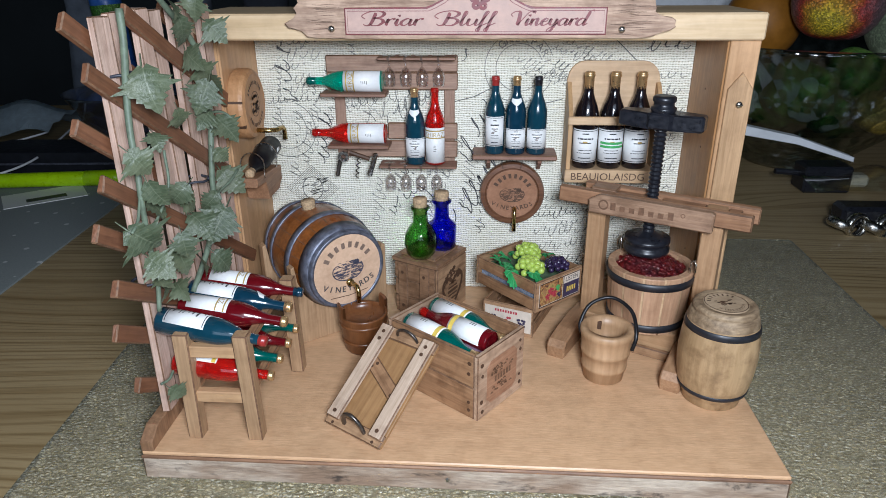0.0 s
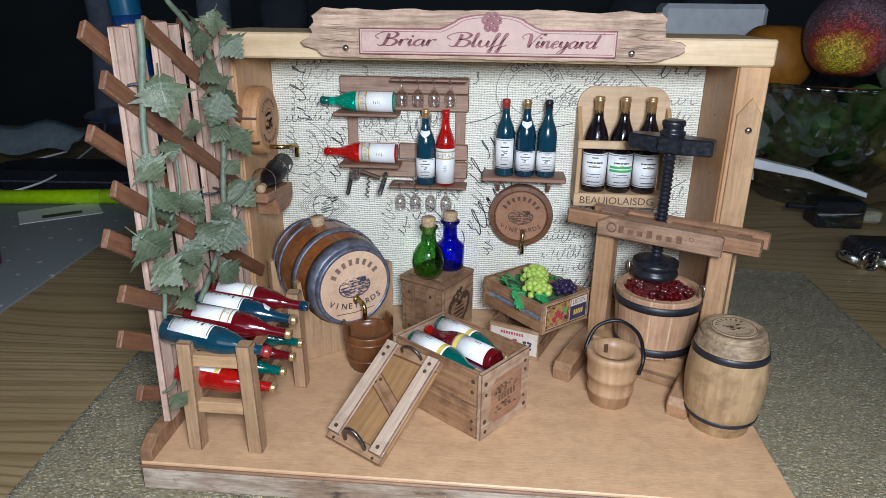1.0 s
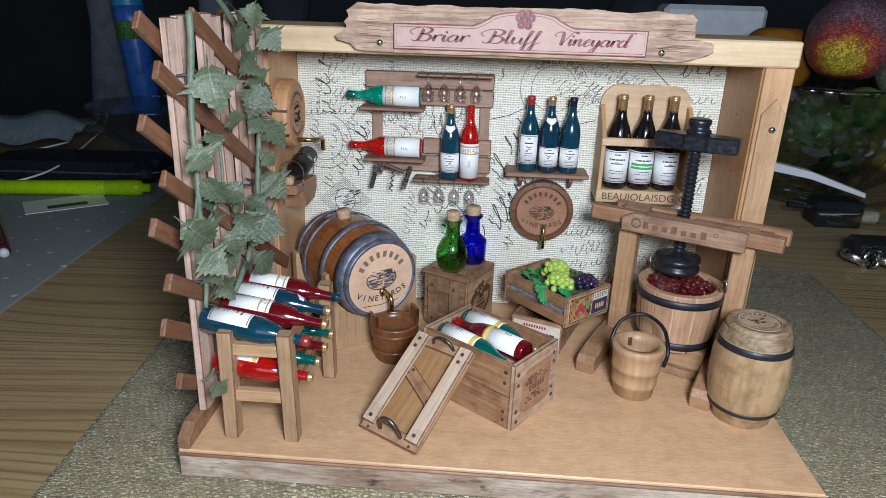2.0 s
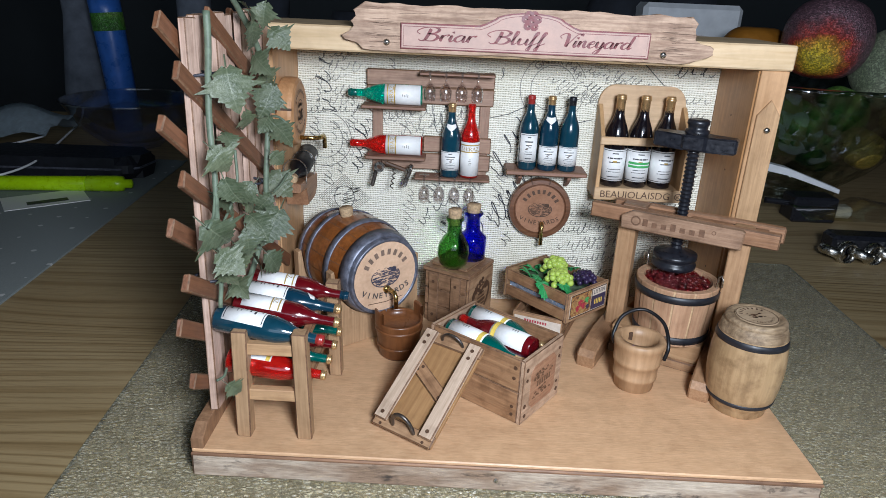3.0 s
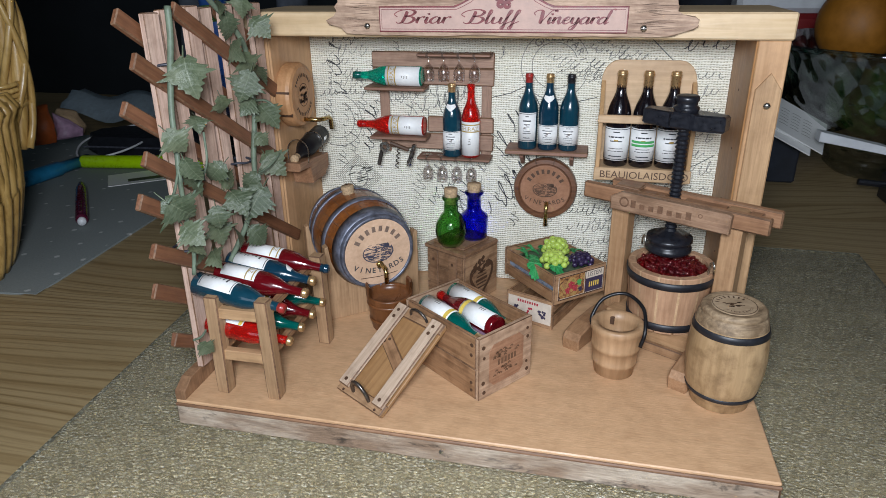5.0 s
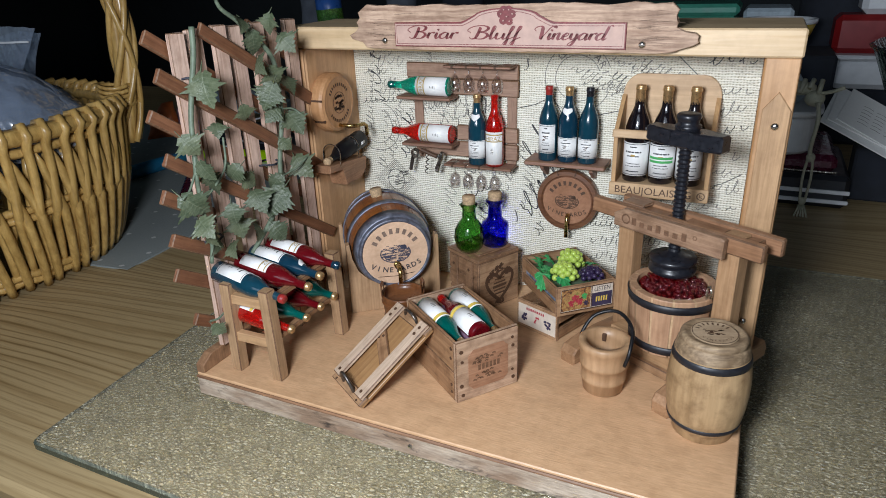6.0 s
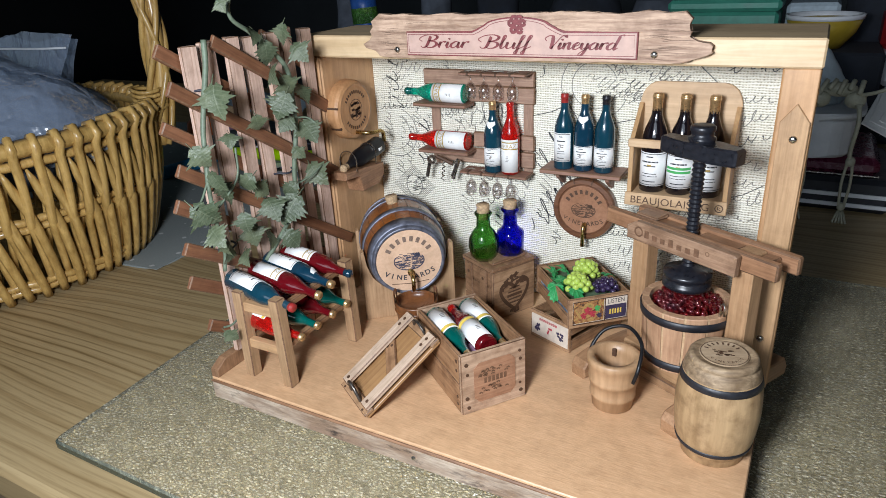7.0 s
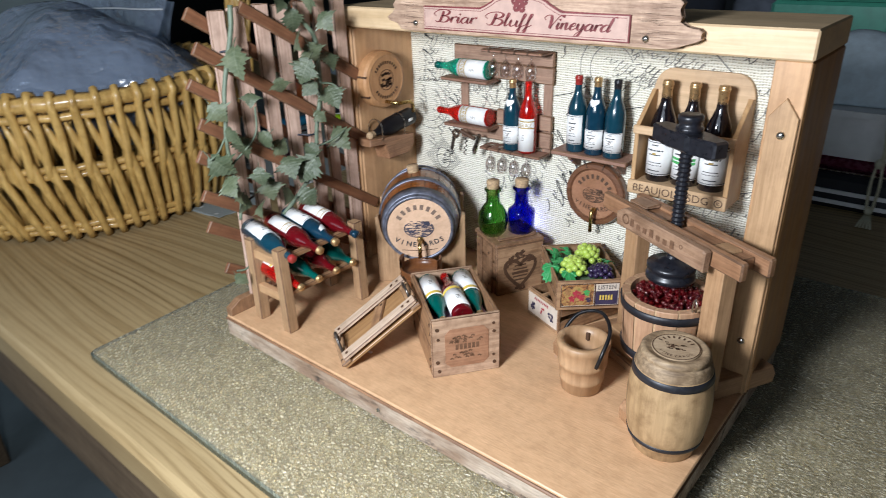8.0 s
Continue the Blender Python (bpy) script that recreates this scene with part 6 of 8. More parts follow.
def leaf_mesh(seed, depth=0.34):
    """A five-lobed, sharply toothed leaf with pleated veins: stalk at the origin, tip along -z, face to -y."""
    g = random.Random(seed)
    bm = bmesh.new()
    tips = [(0.0, 1.18), (0.84, 0.80), (1.72, 0.62), (-0.84, 0.80), (-1.72, 0.62)]
    tips = [(a + g.uniform(-0.08, 0.08), r * g.uniform(0.92, 1.06)) for a, r in tips]
    n, rings = 72, (0.33, 0.66, 1.0)
    rows = [[] for _ in rings]
    bend = g.uniform(0.30, 0.75)
    for k in range(n):
        a = -math.pi + 2 * math.pi * k / n
        near = max(tips, key=lambda t: t[1] * math.cos(min(1.5, 1.7 * abs(a - t[0]))))
        off = abs(a - near[0])
        r = 0.58 * near[1] * (1 - depth * min(1, off / 0.42) ** 1.1)
        r *= 1 + (0.070, 0.015, -0.055)[k % 3]
        if abs(a) > 2.6:
            r *= max(0.22, (3.15 - abs(a)) / 0.55)
        vein = 0.040 * (math.cos(min(off / 0.22, 1.0) * math.pi) * 0.5 + 0.5)
        for q, share in enumerate(rings):
            x, z = r * share * math.sin(a), -0.34 - r * share * math.cos(a)
            dd = (r * share) ** 2
            y = bend * dd - vein * (1 - 0.4 * share) + 0.05 * share * math.sin(2 * a + seed) + (0.015 if k % 3 == 2 and share == 1 else 0) + 0.07 * share * noise.noise((x * 2.2 + seed, z * 2.2, 0.5))
            rows[q].append(bm.verts.new((x, y, z)))
    c = bm.verts.new((0, -0.03, -0.34))
    for k in range(n):
        j = (k + 1) % n
        bm.faces.new((rows[0][k], rows[0][j], c))
        for q in (0, 1):
            bm.faces.new((rows[q + 1][k], rows[q + 1][j], rows[q][j], rows[q][k]))
    return bm


gl = thing("grape_leaves", up.matrix_basis @ pose(0.0065, 0.0330, 0.0158), "shiny green grape leaves in the fruit crate", "leaves")
lf = part("leaf", leaf_mesh(1, 0.16), M["leaf_green"], gl, smooth=True, at=pose(-0.002, 0.000, 0.001, -70, 10, 30) @ Matrix.Scale(0.017, 4))
for x, y, z, rx, ry, rz, s in ((0.004, 0.006, 0.002, -60, -12, 80, 0.012), (-0.004, -0.010, 0.002, -75, 14, -20, 0.012), (0.014, 0.003, 0.001, -66, 0, 140, 0.011), (-0.003, 0.004, 0.004, -50, 0, 50, 0.011), (0.0180, -0.002, 0.001, -60, 0, 210, 0.010), (0.0240, -0.024, 0.001, -55, 0, 200, 0.010), (0.0010, -0.018, 0.002, -80, 0, 10, 0.011), (0.0225, -0.012, 0.003, -65, 10, 120, 0.010)):
    again(lf, pose(x, y, z, rx, ry, rz) @ Matrix.Scale(s, 4))

# ---- open crate with bottles, and its leaning lid ----
CR = pose(0.0174, 0.2300, FLOOR, 0, 0, 53)
crate = thing("wine_crate", CR, "open brown wooden wine crate with a burnt stamp", "crate")
W, D, H = 0.0345, 0.0530, 0.0328
for y in (0.0, D - 0.0022):
    part("end_board", box(0, W, y, y + 0.0022, 0, H, 0.0004), M["crate_pale_lit"], crate)
for x in (0, W - 0.0020):
    for z0, z1 in ((0, 0.0161), (0.0164, H - 0.0002)):
        part("side_board", box(x, x + 0.0020, 0.0022, D - 0.0022, z0, z1, 0.0004), M["crate"], crate)
part("floor_board", box(0.002, W - 0.002, 0.0022, D - 0.0022, 0.0004, 0.002, 0), M["crate"], crate)
part("lining", box(0.0022, W - 0.0022, 0.0026, D - 0.0026, 0.002, 0.0250, 0.001), M["lilac"], crate, "lilac lining under the bottles")
for x in (0.0030, W - 0.0030):
    for z in (0.0040, 0.0085, 0.0225, 0.0275):
        nail_dot(crate, x + random.uniform(-0.0005, 0.0005), -0.0001, z + random.uniform(-0.0006, 0.0006), 90, 0, 0, random.uniform(0.0007, 0.0011))
for y in (0.0045, D - 0.0045):
    for z in (0.0040, 0.0085, 0.0225, 0.0275):
        nail_dot(crate, -0.0001, y + random.uniform(-0.0005, 0.0005), z + random.uniform(-0.0006, 0.0006), 0, -90, 0, random.uniform(0.0007, 0.0011))
M["patch"] = wood("reddish_patch", (0.27, 0.13, 0.075), (0.44, 0.255, 0.155), "X", 0.55, 0.7, 0.5, 0.2)
st = part("stamp_panel", prism([(0.0092, 0.0052), (0.0258, 0.0052), (0.0285, 0.0080), (0.0285, 0.0240), (0.0258, 0.0268), (0.0092, 0.0268), (0.0065, 0.0240), (0.0065, 0.0080)], -0.00025, 0.0001), M["patch"], crate, "reddish stamped patch")
bm = bmesh.new()
for k in range(6):
    ribbon([(0.0124 + 0.0021 * k, 0.0150), (0.0124 + 0.0021 * k, 0.0180)], 0.0014, bm, 0.0004)
for k in range(34):
    u, w = random.uniform(0.0095, 0.0250), random.choice((random.uniform(0.0095, 0.0138), random.uniform(0.0190, 0.0225)))
    ribbon([(u - 0.0009, w), (u, w + 0.0005), (u + 0.0009, w - 0.0002)], 0.0008, bm, 0.0004)
part("stamp_print", bm, M["ink_burn"], st, "burnt grape stamp")
top = FLOOR + 0.0250


def in_crate(x, y, z, yaw, pitch=0.0):
    return CR @ lying(x, y, z - FLOOR, yaw, pitch, -90)


C3 = "bottles in the open crate"
bottle(in_crate(0.0080, 0.0475, top + 0.0040, -90, -3), M["deep_green"], "green bottle with white and gold label lying in the crate", M["foil_gold"], style=3, lab=(0.05, 0.50), span=200, R=0.0053, H=0.0425, group=C3)
bottle(in_crate(0.0270, 0.0480, top + 0.0042, -90, -3), M["deep_green"], "green bottle with white and gold label lying in the crate", M["foil_gold"], style=3, lab=(0.05, 0.50), span=200, R=0.0053, H=0.0425, group=C3)
bottle(in_crate(0.0175, 0.0062, top + 0.0046, 90, 2), M["ruby"], "red bottle with white and gold label lying in the crate", M["red"], style=3, lab=(0.08, 0.52), span=200, R=0.0053, H=0.0420, group=C3)

U = Vector((0.845, -0.535, 0.0))
V = Vector((0.0245, 0.0337, 0.0285)).normalized()
V = (V - U * V.dot(U)).normalized()
Nn = U.cross(V)
LID = Matrix(((U.x, V.x, Nn.x, -0.0472), (U.y, V.y, Nn.y, 0.2240), (U.z, V.z, Nn.z, 0.0208), (0, 0, 0, 1)))
lid = thing("crate_lid", LID, "wooden crate lid with pale battens leaning against the crate", "crate lid")
LW, LD = 0.0308, 0.0505
part("panel", box(0.0006, LW - 0.0006, 0.0006, LD - 0.0006, 0, 0.0018, 0.0003), M["panel"], lid, "honey-coloured panel")
for y in (0.0, LD - 0.0056):
    part("end_bar", box(0.0, LW, y, y + 0.0056, 0.0019, 0.0038, 0.0004), M["crate_x"], lid)
    for x in (0.0042, LW - 0.0042):
        nail_dot(lid, x, y + 0.0012, 0.0038, 0, 0, 0, 0.0007)
for x in (0.0002, LW - 0.0068):
    part("batten", box(x, x + 0.0066, 0.0028, LD - 0.0004, 0.0039, 0.0060, 0.0005, rough=0.0002), M["batten"], lid, "pale worn batten")
    for y in (0.0058, LD - 0.0080, LD - 0.0042):
        nail_dot(lid, x + 0.0033, y, 0.0060, 0, 0, 0, 0.0009)
br = part("brace", box(-0.0030, 0.0030, -0.0135, 0.0135, 0.0019, 0.0036, 0.0004), M["crate"], lid, "diagonal brace", at=pose(LW / 2, LD * 0.53, 0, 0, 0, 62))
for x, y in ((-0.0012, -0.0090), (0.0014, -0.0098), (-0.0012, 0.0096), (0.0014, 0.0088)):
    part("nail_hole", lathe([(0, 0.0038), (0.0008, 0.0038), (0.0008, 0.0034)], 8), M["ink_brown"], lid, at=pose(LW / 2, LD * 0.53, 0, 0, 0, 62) @ pose(x, y, 0))
for y, rise, th in ((0.0030, 0.0078, 0.0009), (LD - 0.0030, 0.0046, 0.0007)):
    part("handle", tube([(0.0100, y, 0.003), *[(0.0155 - 0.0055 * math.cos(radians(a)), y + 0.35 * rise * math.sin(radians(a)), 0.0040 + rise * math.sin(radians(a))) for a in range(0, 181, 20)], (0.0210, y, 0.003)], th, 7), M["dark_steel"], lid, "bent dark wire handle", True)

# ---- table wine rack with eight bottles ----
wr = thing("bottle_rack", Matrix(), "small tan wooden bottle rack with eight bottles in two tiers", "bottle rack")
for y, xa, xb in ((0.2155, -0.1015, -0.0755), (0.2665, -0.1000, -0.0715)):
    for x in (xa, xb):
        part("leg", box(-0.0031, 0.0031, -0.0031, 0.0031, 0.0, 0.0504, 0.0005, rough=0.0002), M["rack"], wr, at=pose(x, y, FLOOR) @ pose(0, 0, 0, 0, -1.2 if x == xb else 1.0))
    for z in (0.0180, 0.0395):
        part("crossbar", box(xa + 0.0031, xb - 0.0031, y - 0.0020, y + 0.0020, FLOOR + z, FLOOR + z + 0.0052, 0.0004), M["rack_x"], wr)
for z in (0.0215, 0.0430):
    for x in (-0.1015, -0.0775):
        part("rail", box(x - 0.0018, x + 0.0018, 0.2178, 0.2645, FLOOR + z - 0.0006, FLOOR + z + 0.0024, 0.0004), M["crate"], wr, at=pose(0.0012 if x > -0.09 else 0.001, 0, 0))
RT, RB = "bottles on the upper tier", "bottles on the lower tier"
zt, zb = FLOOR + 0.0455 + 0.0050, FLOOR + 0.0240 + 0.0048
for k, (body, cap, lab, style, txt) in enumerate((("teal", "cap_red", "dark blue bottle with white label lying on the rack", 0, ""), ("ruby", "foil_gold", "dark red bottle with white label lying on the rack", 1, SH),
                                                   ("navy", "foil_gold", "dark blue bottle with gold cap lying on the rack", 0, ""), ("ruby", "navy", "dark red bottle with black cap lying on the rack", 1, SH))):
    bottle(lying((-0.1120, -0.1085, -0.1100, -0.1090)[k], 0.2222 + 0.0127 * k, zt + 0.0012, (-6, -2, -2, 0)[k], -7.5, -90 - 24), M[body], lab, M[cap], txt, style=style, lab=(0.08, 0.46), span=170, R=0.0056, H=0.0455, group=RT, neck=(k == 2), capfrom=(0.93, 0.955, 0.93, 0.91)[k])
for k, (body, cap, lab) in enumerate((("red", "foil_gold", "bright red bottle lying on the lower tier"), ("deep_green", "foil_gold", "green bottle lying on the lower tier"),
                                      ("ruby", "foil_gold", "dark red bottle lying on the lower tier"), ("deep_green", "foil_gold", "green bottle lying on the lower tier"))):
    bottle(lying(-0.1085, 0.2215 + 0.0128 * k, zb + 0.0034, -1, -7, -90 - 24), M[body], lab, M[cap], style=3, lab=(0.10, 0.44), span=120, R=0.0052, H=0.0415, group=RB, capfrom=0.945)

# ---- wine press ----
PR = pose(0.1005, 0.3062, FLOOR, 0, 0, -28)
press = thing("wine_press", PR, "wooden wine press with black screw and staved tub", "wine press")
for x, f in ((-0.0258, -0.0290), (0.0300, 0.0278)):
    part("post", box(x - 0.0047, x + 0.0047, -0.0042, 0.0046, 0.008, 0.0788, 0.0006), M["press"], press)
    part("foot", prism([(-0.0405, 0.0), (0.0415, 0.0), (0.0425, 0.0052), (0.0400, 0.0098), (-0.0130, 0.0112), (-0.0280, 0.0112), (-0.0385, 0.0092), (-0.0410, 0.006)], f - 0.0048, f + 0.0048, put=lambda u, v, d: (d, u, v), edge=0.0008), M["press_y"], press)
part("platform", box(-0.0240, 0.0228, -0.0135, 0.0135, 0.0008, 0.0150, 0.0006), M["rack_x"], press)
part("platform_strip", box(-0.0240, 0.0228, -0.0165, -0.0136, 0.0, 0.0050, 0.0005), M["crate_x"], press)
for y0, y1, x0, x1 in ((-0.0082, -0.0044, -0.0455, 0.0468), (0.0048, 0.0088, -0.0360, 0.0482)):
    part("beam", box(x0, x1, y0, y1, 0.0716, 0.0800, 0.0007, rough=0.0003), M["press_x"], press)
for x0, x1 in ((-0.0210, -0.0045), (0.0045, 0.0250), (0.0350, 0.0410)):
    part("spacer", box(x0, x1, -0.0043, 0.0047, 0.0728, 0.0782, 0.0005), M["press_x"], press)
part("cap_block", box(-0.0300, -0.0170, -0.0040, 0.0046, 0.0789, 0.0806, 0.0005, rough=0.0003), M["press_pale"], press, "small worn block on the beams")
pb = part("front_beam", prism([(-0.0275, 0.0700), (0.0310, 0.0700), (0.0314, 0.0790), (0.0300, 0.0797), (-0.0225, 0.0797), (-0.0278, 0.0765)], -0.0126, -0.0084, edge=0.0007), M["press_pale"], press, "worn front beam with a burnt word mark")
bm = bmesh.new()
ribbon([(-0.0200 + 0.0022 * math.cos(radians(a)), 0.0752 + 0.0022 * math.sin(radians(a))) for a in range(0, 361, 20)], 0.0008, bm, 0.0128)
for k in range(7):
    x = -0.0165 + 0.0046 * k
    ribbon([(x + 0.0013, 0.0732), (x + 0.0013, 0.0758 if k % 3 else 0.0770)], 0.0026, bm, 0.0128)
ribbon([(0.0178 + 0.0009 * math.cos(radians(a)), 0.0764 + 0.0009 * math.sin(radians(a))) for a in range(0, 361, 30)], 0.0004, bm, 0.0128)
part("word_bars", bm, M["ink_burn"], pb)
part("screw_rod", lathe([(0.0, 0.052)] + [(0.0030 if k % 2 else 0.0023, 0.052 + 0.00105 * k) for k in range(0, 58)] + [(0.0024, 0.1135), (0.0024, 0.1150), (0, 0.1150)], 16), M["black"], press, "black threaded screw")
part("screw_handle", prism([(-0.0195, -0.0030), (-0.0185, -0.0038), (-0.0060, -0.0046), (-0.0045, -0.0062), (0.0045, -0.0062), (0.0060, -0.0046), (0.0185, -0.0038), (0.0195, -0.0030), (0.0195, 0.0030), (0.0185, 0.0038), (0.0060, 0.0046), (0.0045, 0.0062), (-0.0045, 0.0062), (-0.0060, 0.0046), (-0.0185, 0.0038), (-0.0195, 0.0030)], 0.1130, 0.1205, put=flat, edge=0.0009), M["black"], press, "black winged handle")
part("handle_cap", lathe([(0.0050, 0.1200), (0.0058, 0.1215), (0.0058, 0.1225), (0.0046, 0.1232), (0.0048, 0.1250), (0.0053, 0.1256), (0.0053, 0.1272), (0.0046, 0.1278), (0, 0.1274)], 24), M["black"], press, "round black nut", True)
part("press_plate", lathe([(0, 0.0470), (0.0095, 0.0470), (0.0112, 0.0482), (0.0112, 0.0500), (0.0100, 0.0508), (0.0098, 0.0522), (0.0112, 0.0532), (0.0110, 0.0552), (0.0060, 0.0562), (0.0035, 0.0580), (0, 0.0580)], 32), M["black"], press, "round black press plate", True, at=pose(0, 0, 0.0032))

tub = thing("pressing_tub", pose(0.1026, 0.3015, FLOOR + 0.0151), "staved wooden tub with black hoops full of red berries", "tub")
R0, R1, HT = 0.0188, 0.0213, 0.0310
NS = 13
stv = None
for k in range(NS):
    if stv is None:
        stv = part("stave", lathe([(R0, 0), (R1 - 0.0003, HT - 0.0004), (R1 - 0.0006, HT), (R1 - 0.0040, HT), (R0 - 0.0040, 0), (R0, 0)], 3, None, None, 1.5, 360 / NS - 1.5), M["stave"], tub)
    else:
        again(stv, pose(0, 0, 0, 0, 0, 360 / NS * k))
part("inner_shell", lathe([(0, 0.002), (R0 - 0.0006, 0.001), (R1 - 0.0008, HT - 0.0002), (R1 - 0.0038, HT - 0.0002), (R1 - 0.0040, HT - 0.010)], 40), M["holder"], tub, "pale wood in the seams")
for z in (0.0012, 0.0245):
    ra, rb = R0 + (R1 - R0) * z / HT, R0 + (R1 - R0) * (z + 0.0040) / HT
    part("hoop", lathe([(ra, z), (ra + 0.0006, z + 0.0001), (rb + 0.0006, z + 0.0039), (rb, z + 0.0040)], 44), M["black_band"], tub, "black hoop", True)
for a in (128, -38):
    x, y = (R1 - 0.0016) * math.cos(radians(a)), (R1 - 0.0016) * math.sin(radians(a))
    part("hook", tube([(x, y, 0.026), (x, y, HT + 0.002), (x * 1.02, y * 1.02, HT + 0.0060), (x * 1.08, y * 1.08, HT + 0.0072), (x * 1.13, y * 1.13, HT + 0.0050), (x * 1.13, y * 1.13, HT + 0.0012)], 0.0005, 6), M["steel"], tub, "bent wire hook", True)
bm = bmesh.new()
g = random.Random(6)
for k in range(250):
    a, rr = g.uniform(0, 6.283), 0.0163 * math.sqrt(g.random())
    ball(g.uniform(0.0011, 0.0015), (rr * math.cos(a), rr * math.sin(a), 0.0282 + 0.0026 * (1 - (rr / 0.018) ** 2) + g.uniform(-0.0008, 0.0012)), 1, bm)
solid("berries", bm, M["berry"], tub.matrix_basis, "glossy dark red berries filling the pressing tub", "berries", kind="stuff", smooth=True)
solid("berry_bed", lathe([(0, 0.0284), (0.0168, 0.0268), (0.0168, 0.020), (0, 0.020)], 30), M["berry"], tub.matrix_basis, "packed dark red berries in the tub", "berries")

# ---- bucket with wire handle ----
bk = thing("wooden_bucket", pose(0.0776, 0.2692, FLOOR, 0, 0, -15) @ Matrix.Diagonal((1.07, 1.07, 1, 1)), "turned tan wooden bucket with a black wire handle", "bucket")
part("body", lathe([(0, 0.0003), (0.0080, 0), (0.0088, 0.0006), (0.0094, 0.0060), (0.0099, 0.0064), (0.0101, 0.0080), (0.0098, 0.0086), (0.0102, 0.0140), (0.0107, 0.0144), (0.0109, 0.0162), (0.0106, 0.0168), (0.0112, 0.0232), (0.0116, 0.0240), (0.0117, 0.0268), (0.0110, 0.0272), (0.0086, 0.0270), (0.0082, 0.0225), (0.0078, 0.008), (0, 0.0075)], 36), M["bucket"], bk, smooth=True)
part("handle", tube(spline([(-0.0110, 0, 0.0215), (-0.0120, 0.001, 0.0262), (-0.0088, 0.0062, 0.0340), (0.0, 0.0098, 0.0372), (0.0092, 0.0056, 0.0338), (0.0124, -0.002, 0.0262), (0.0114, -0.004, 0.0188)]), 0.00085, 8), M["wire"], bk, "black bent wire handle", True)
part("pin", box(-0.0009, 0.0009, -0.0007, 0.0007, 0.0215, 0.0255, 0.0002), M["ink_brown"], bk, at=pose(-0.0040, 0.0070, -0.0005))

# ---- keg ----
kg = thing("keg", pose(0.1243, 0.2558, FLOOR, 0, 0, 20), "small turned wooden keg with black bands and a printed lid", "barrel")
HK = 0.0484


def kr(s):
    return 0.0131 + 0.0038 * (1 - (2 * s - 1) ** 2)


part("body", lathe([(0, 0), (0.0122, 0), (0.0127, 0.0005), (0.0129, 0.0032), (0.0134, 0.0040)] + [(kr(s / 14), HK * s / 14) for s in range(2, 12)] + [(kr(0.80), HK * 0.80), (kr(0.84), HK * 0.84)], 48), M["keg"], kg, smooth=True)
part("shoulder", lathe([(kr(0.84), HK * 0.84), (kr(0.90), HK * 0.90), (kr(0.93) - 0.0002, HK * 0.930), (0.0133, HK * 0.938), (0.0137, HK * 0.950), (0.0134, HK * 0.978), (0.0126, HK * 0.996), (0.0116, HK), (0.0106, HK * 0.984), (0, HK * 0.984)], 48), M["keg_top"], kg, "worn mottled shoulder", True)
for s0, s1 in ((0.135, 0.180), (0.765, 0.830)):
    part("band", lathe([(kr(s0), HK * s0), (kr(s0) + 0.0003, HK * s0 + 0.0002), (kr(s1) + 0.0003, HK * s1 - 0.0002), (kr(s1), HK * s1)], 48), M["black_band"], kg, "black band", True)
pl = part("lid_label", lathe([(0.0094, 0), (0.0094, 0.0004), (0, 0.0004)], 36), M["keg_label"], kg, "round printed tan label", at=pose(0, 0, HK * 0.987))
bm = bmesh.new()
ribbon([(0.0090 * math.cos(radians(a)), 0.0090 * math.sin(radians(a))) for a in range(0, 361, 10)], 0.0003, bm, 0.0006)
for k in range(8):
    a = radians(150 - 17 * k)
    ribbon([(0.0062 * math.cos(a), 0.0062 * math.sin(a)), (0.0079 * math.cos(a), 0.0079 * math.sin(a))], 0.0007, bm, 0.0006)
for k, ch in enumerate("VINEYARDS"):
    a = radians(-90 + 13.5 * (k - 4))
    cx, cz, rot = 0.0070 * math.cos(a), 0.0070 * math.sin(a), a + math.pi / 2
    letters(ch, 0.0019, lambda u, v: (cx + u * math.cos(rot) - v * math.sin(rot), -0.0006, cz + u * math.sin(rot) + v * math.cos(rot)), bm)
for k in range(24):
    u, w = random.uniform(-0.0036, 0.0036), random.uniform(-0.0022, 0.0024)
    ribbon([(u - 0.0007, w), (u + 0.0007, w)], 0.0006, bm, 0.0006)
o = part("print", bm, M["ink_brown"], pl, at=pose(0, 0, 0, -90) )

# ---- lattice fence with a vine ----
LEAN = Matrix.Translation((-0.111, 0.303, 0)) @ pose(0, 0, 0, 0, 0, -2.9) @ Matrix.Translation((0.111, -0.303, 0))
lat = thing("lattice_fence", LEAN, "lattice fence of greyed slats and dark diagonal bars beside the stage", "fence")
ys = (0.2222, 0.2352, 0.2490, 0.2628, 0.2765, 0.2895, 0.3030)
for k, y in enumerate(ys):
    part("slat", box(-0.0017, 0.0017, -0.0041 + 0.0002 * (k % 3), 0.0041, 0.0, 0.1598 + 0.0006 * (k % 3), 0.0004, rough=0.0004), M["slat"], lat, at=pose(-0.1110, y, 0.0287, (-0.9 + 0.35 * k) * 0.6, 0.4 * (-1) ** k))


def diag(x, ya, za, yb, zb, w=0.0066):
    d = Vector((0, yb - ya, zb - za))
    a = math.degrees(math.atan2(d.z, d.y))
    part("diagonal_bar", box(-0.0013, 0.0013, 0, d.length, -w / 2, w / 2, 0.0005, rough=0.0004), M["bar"], lat, at=pose(x, ya, za, a))


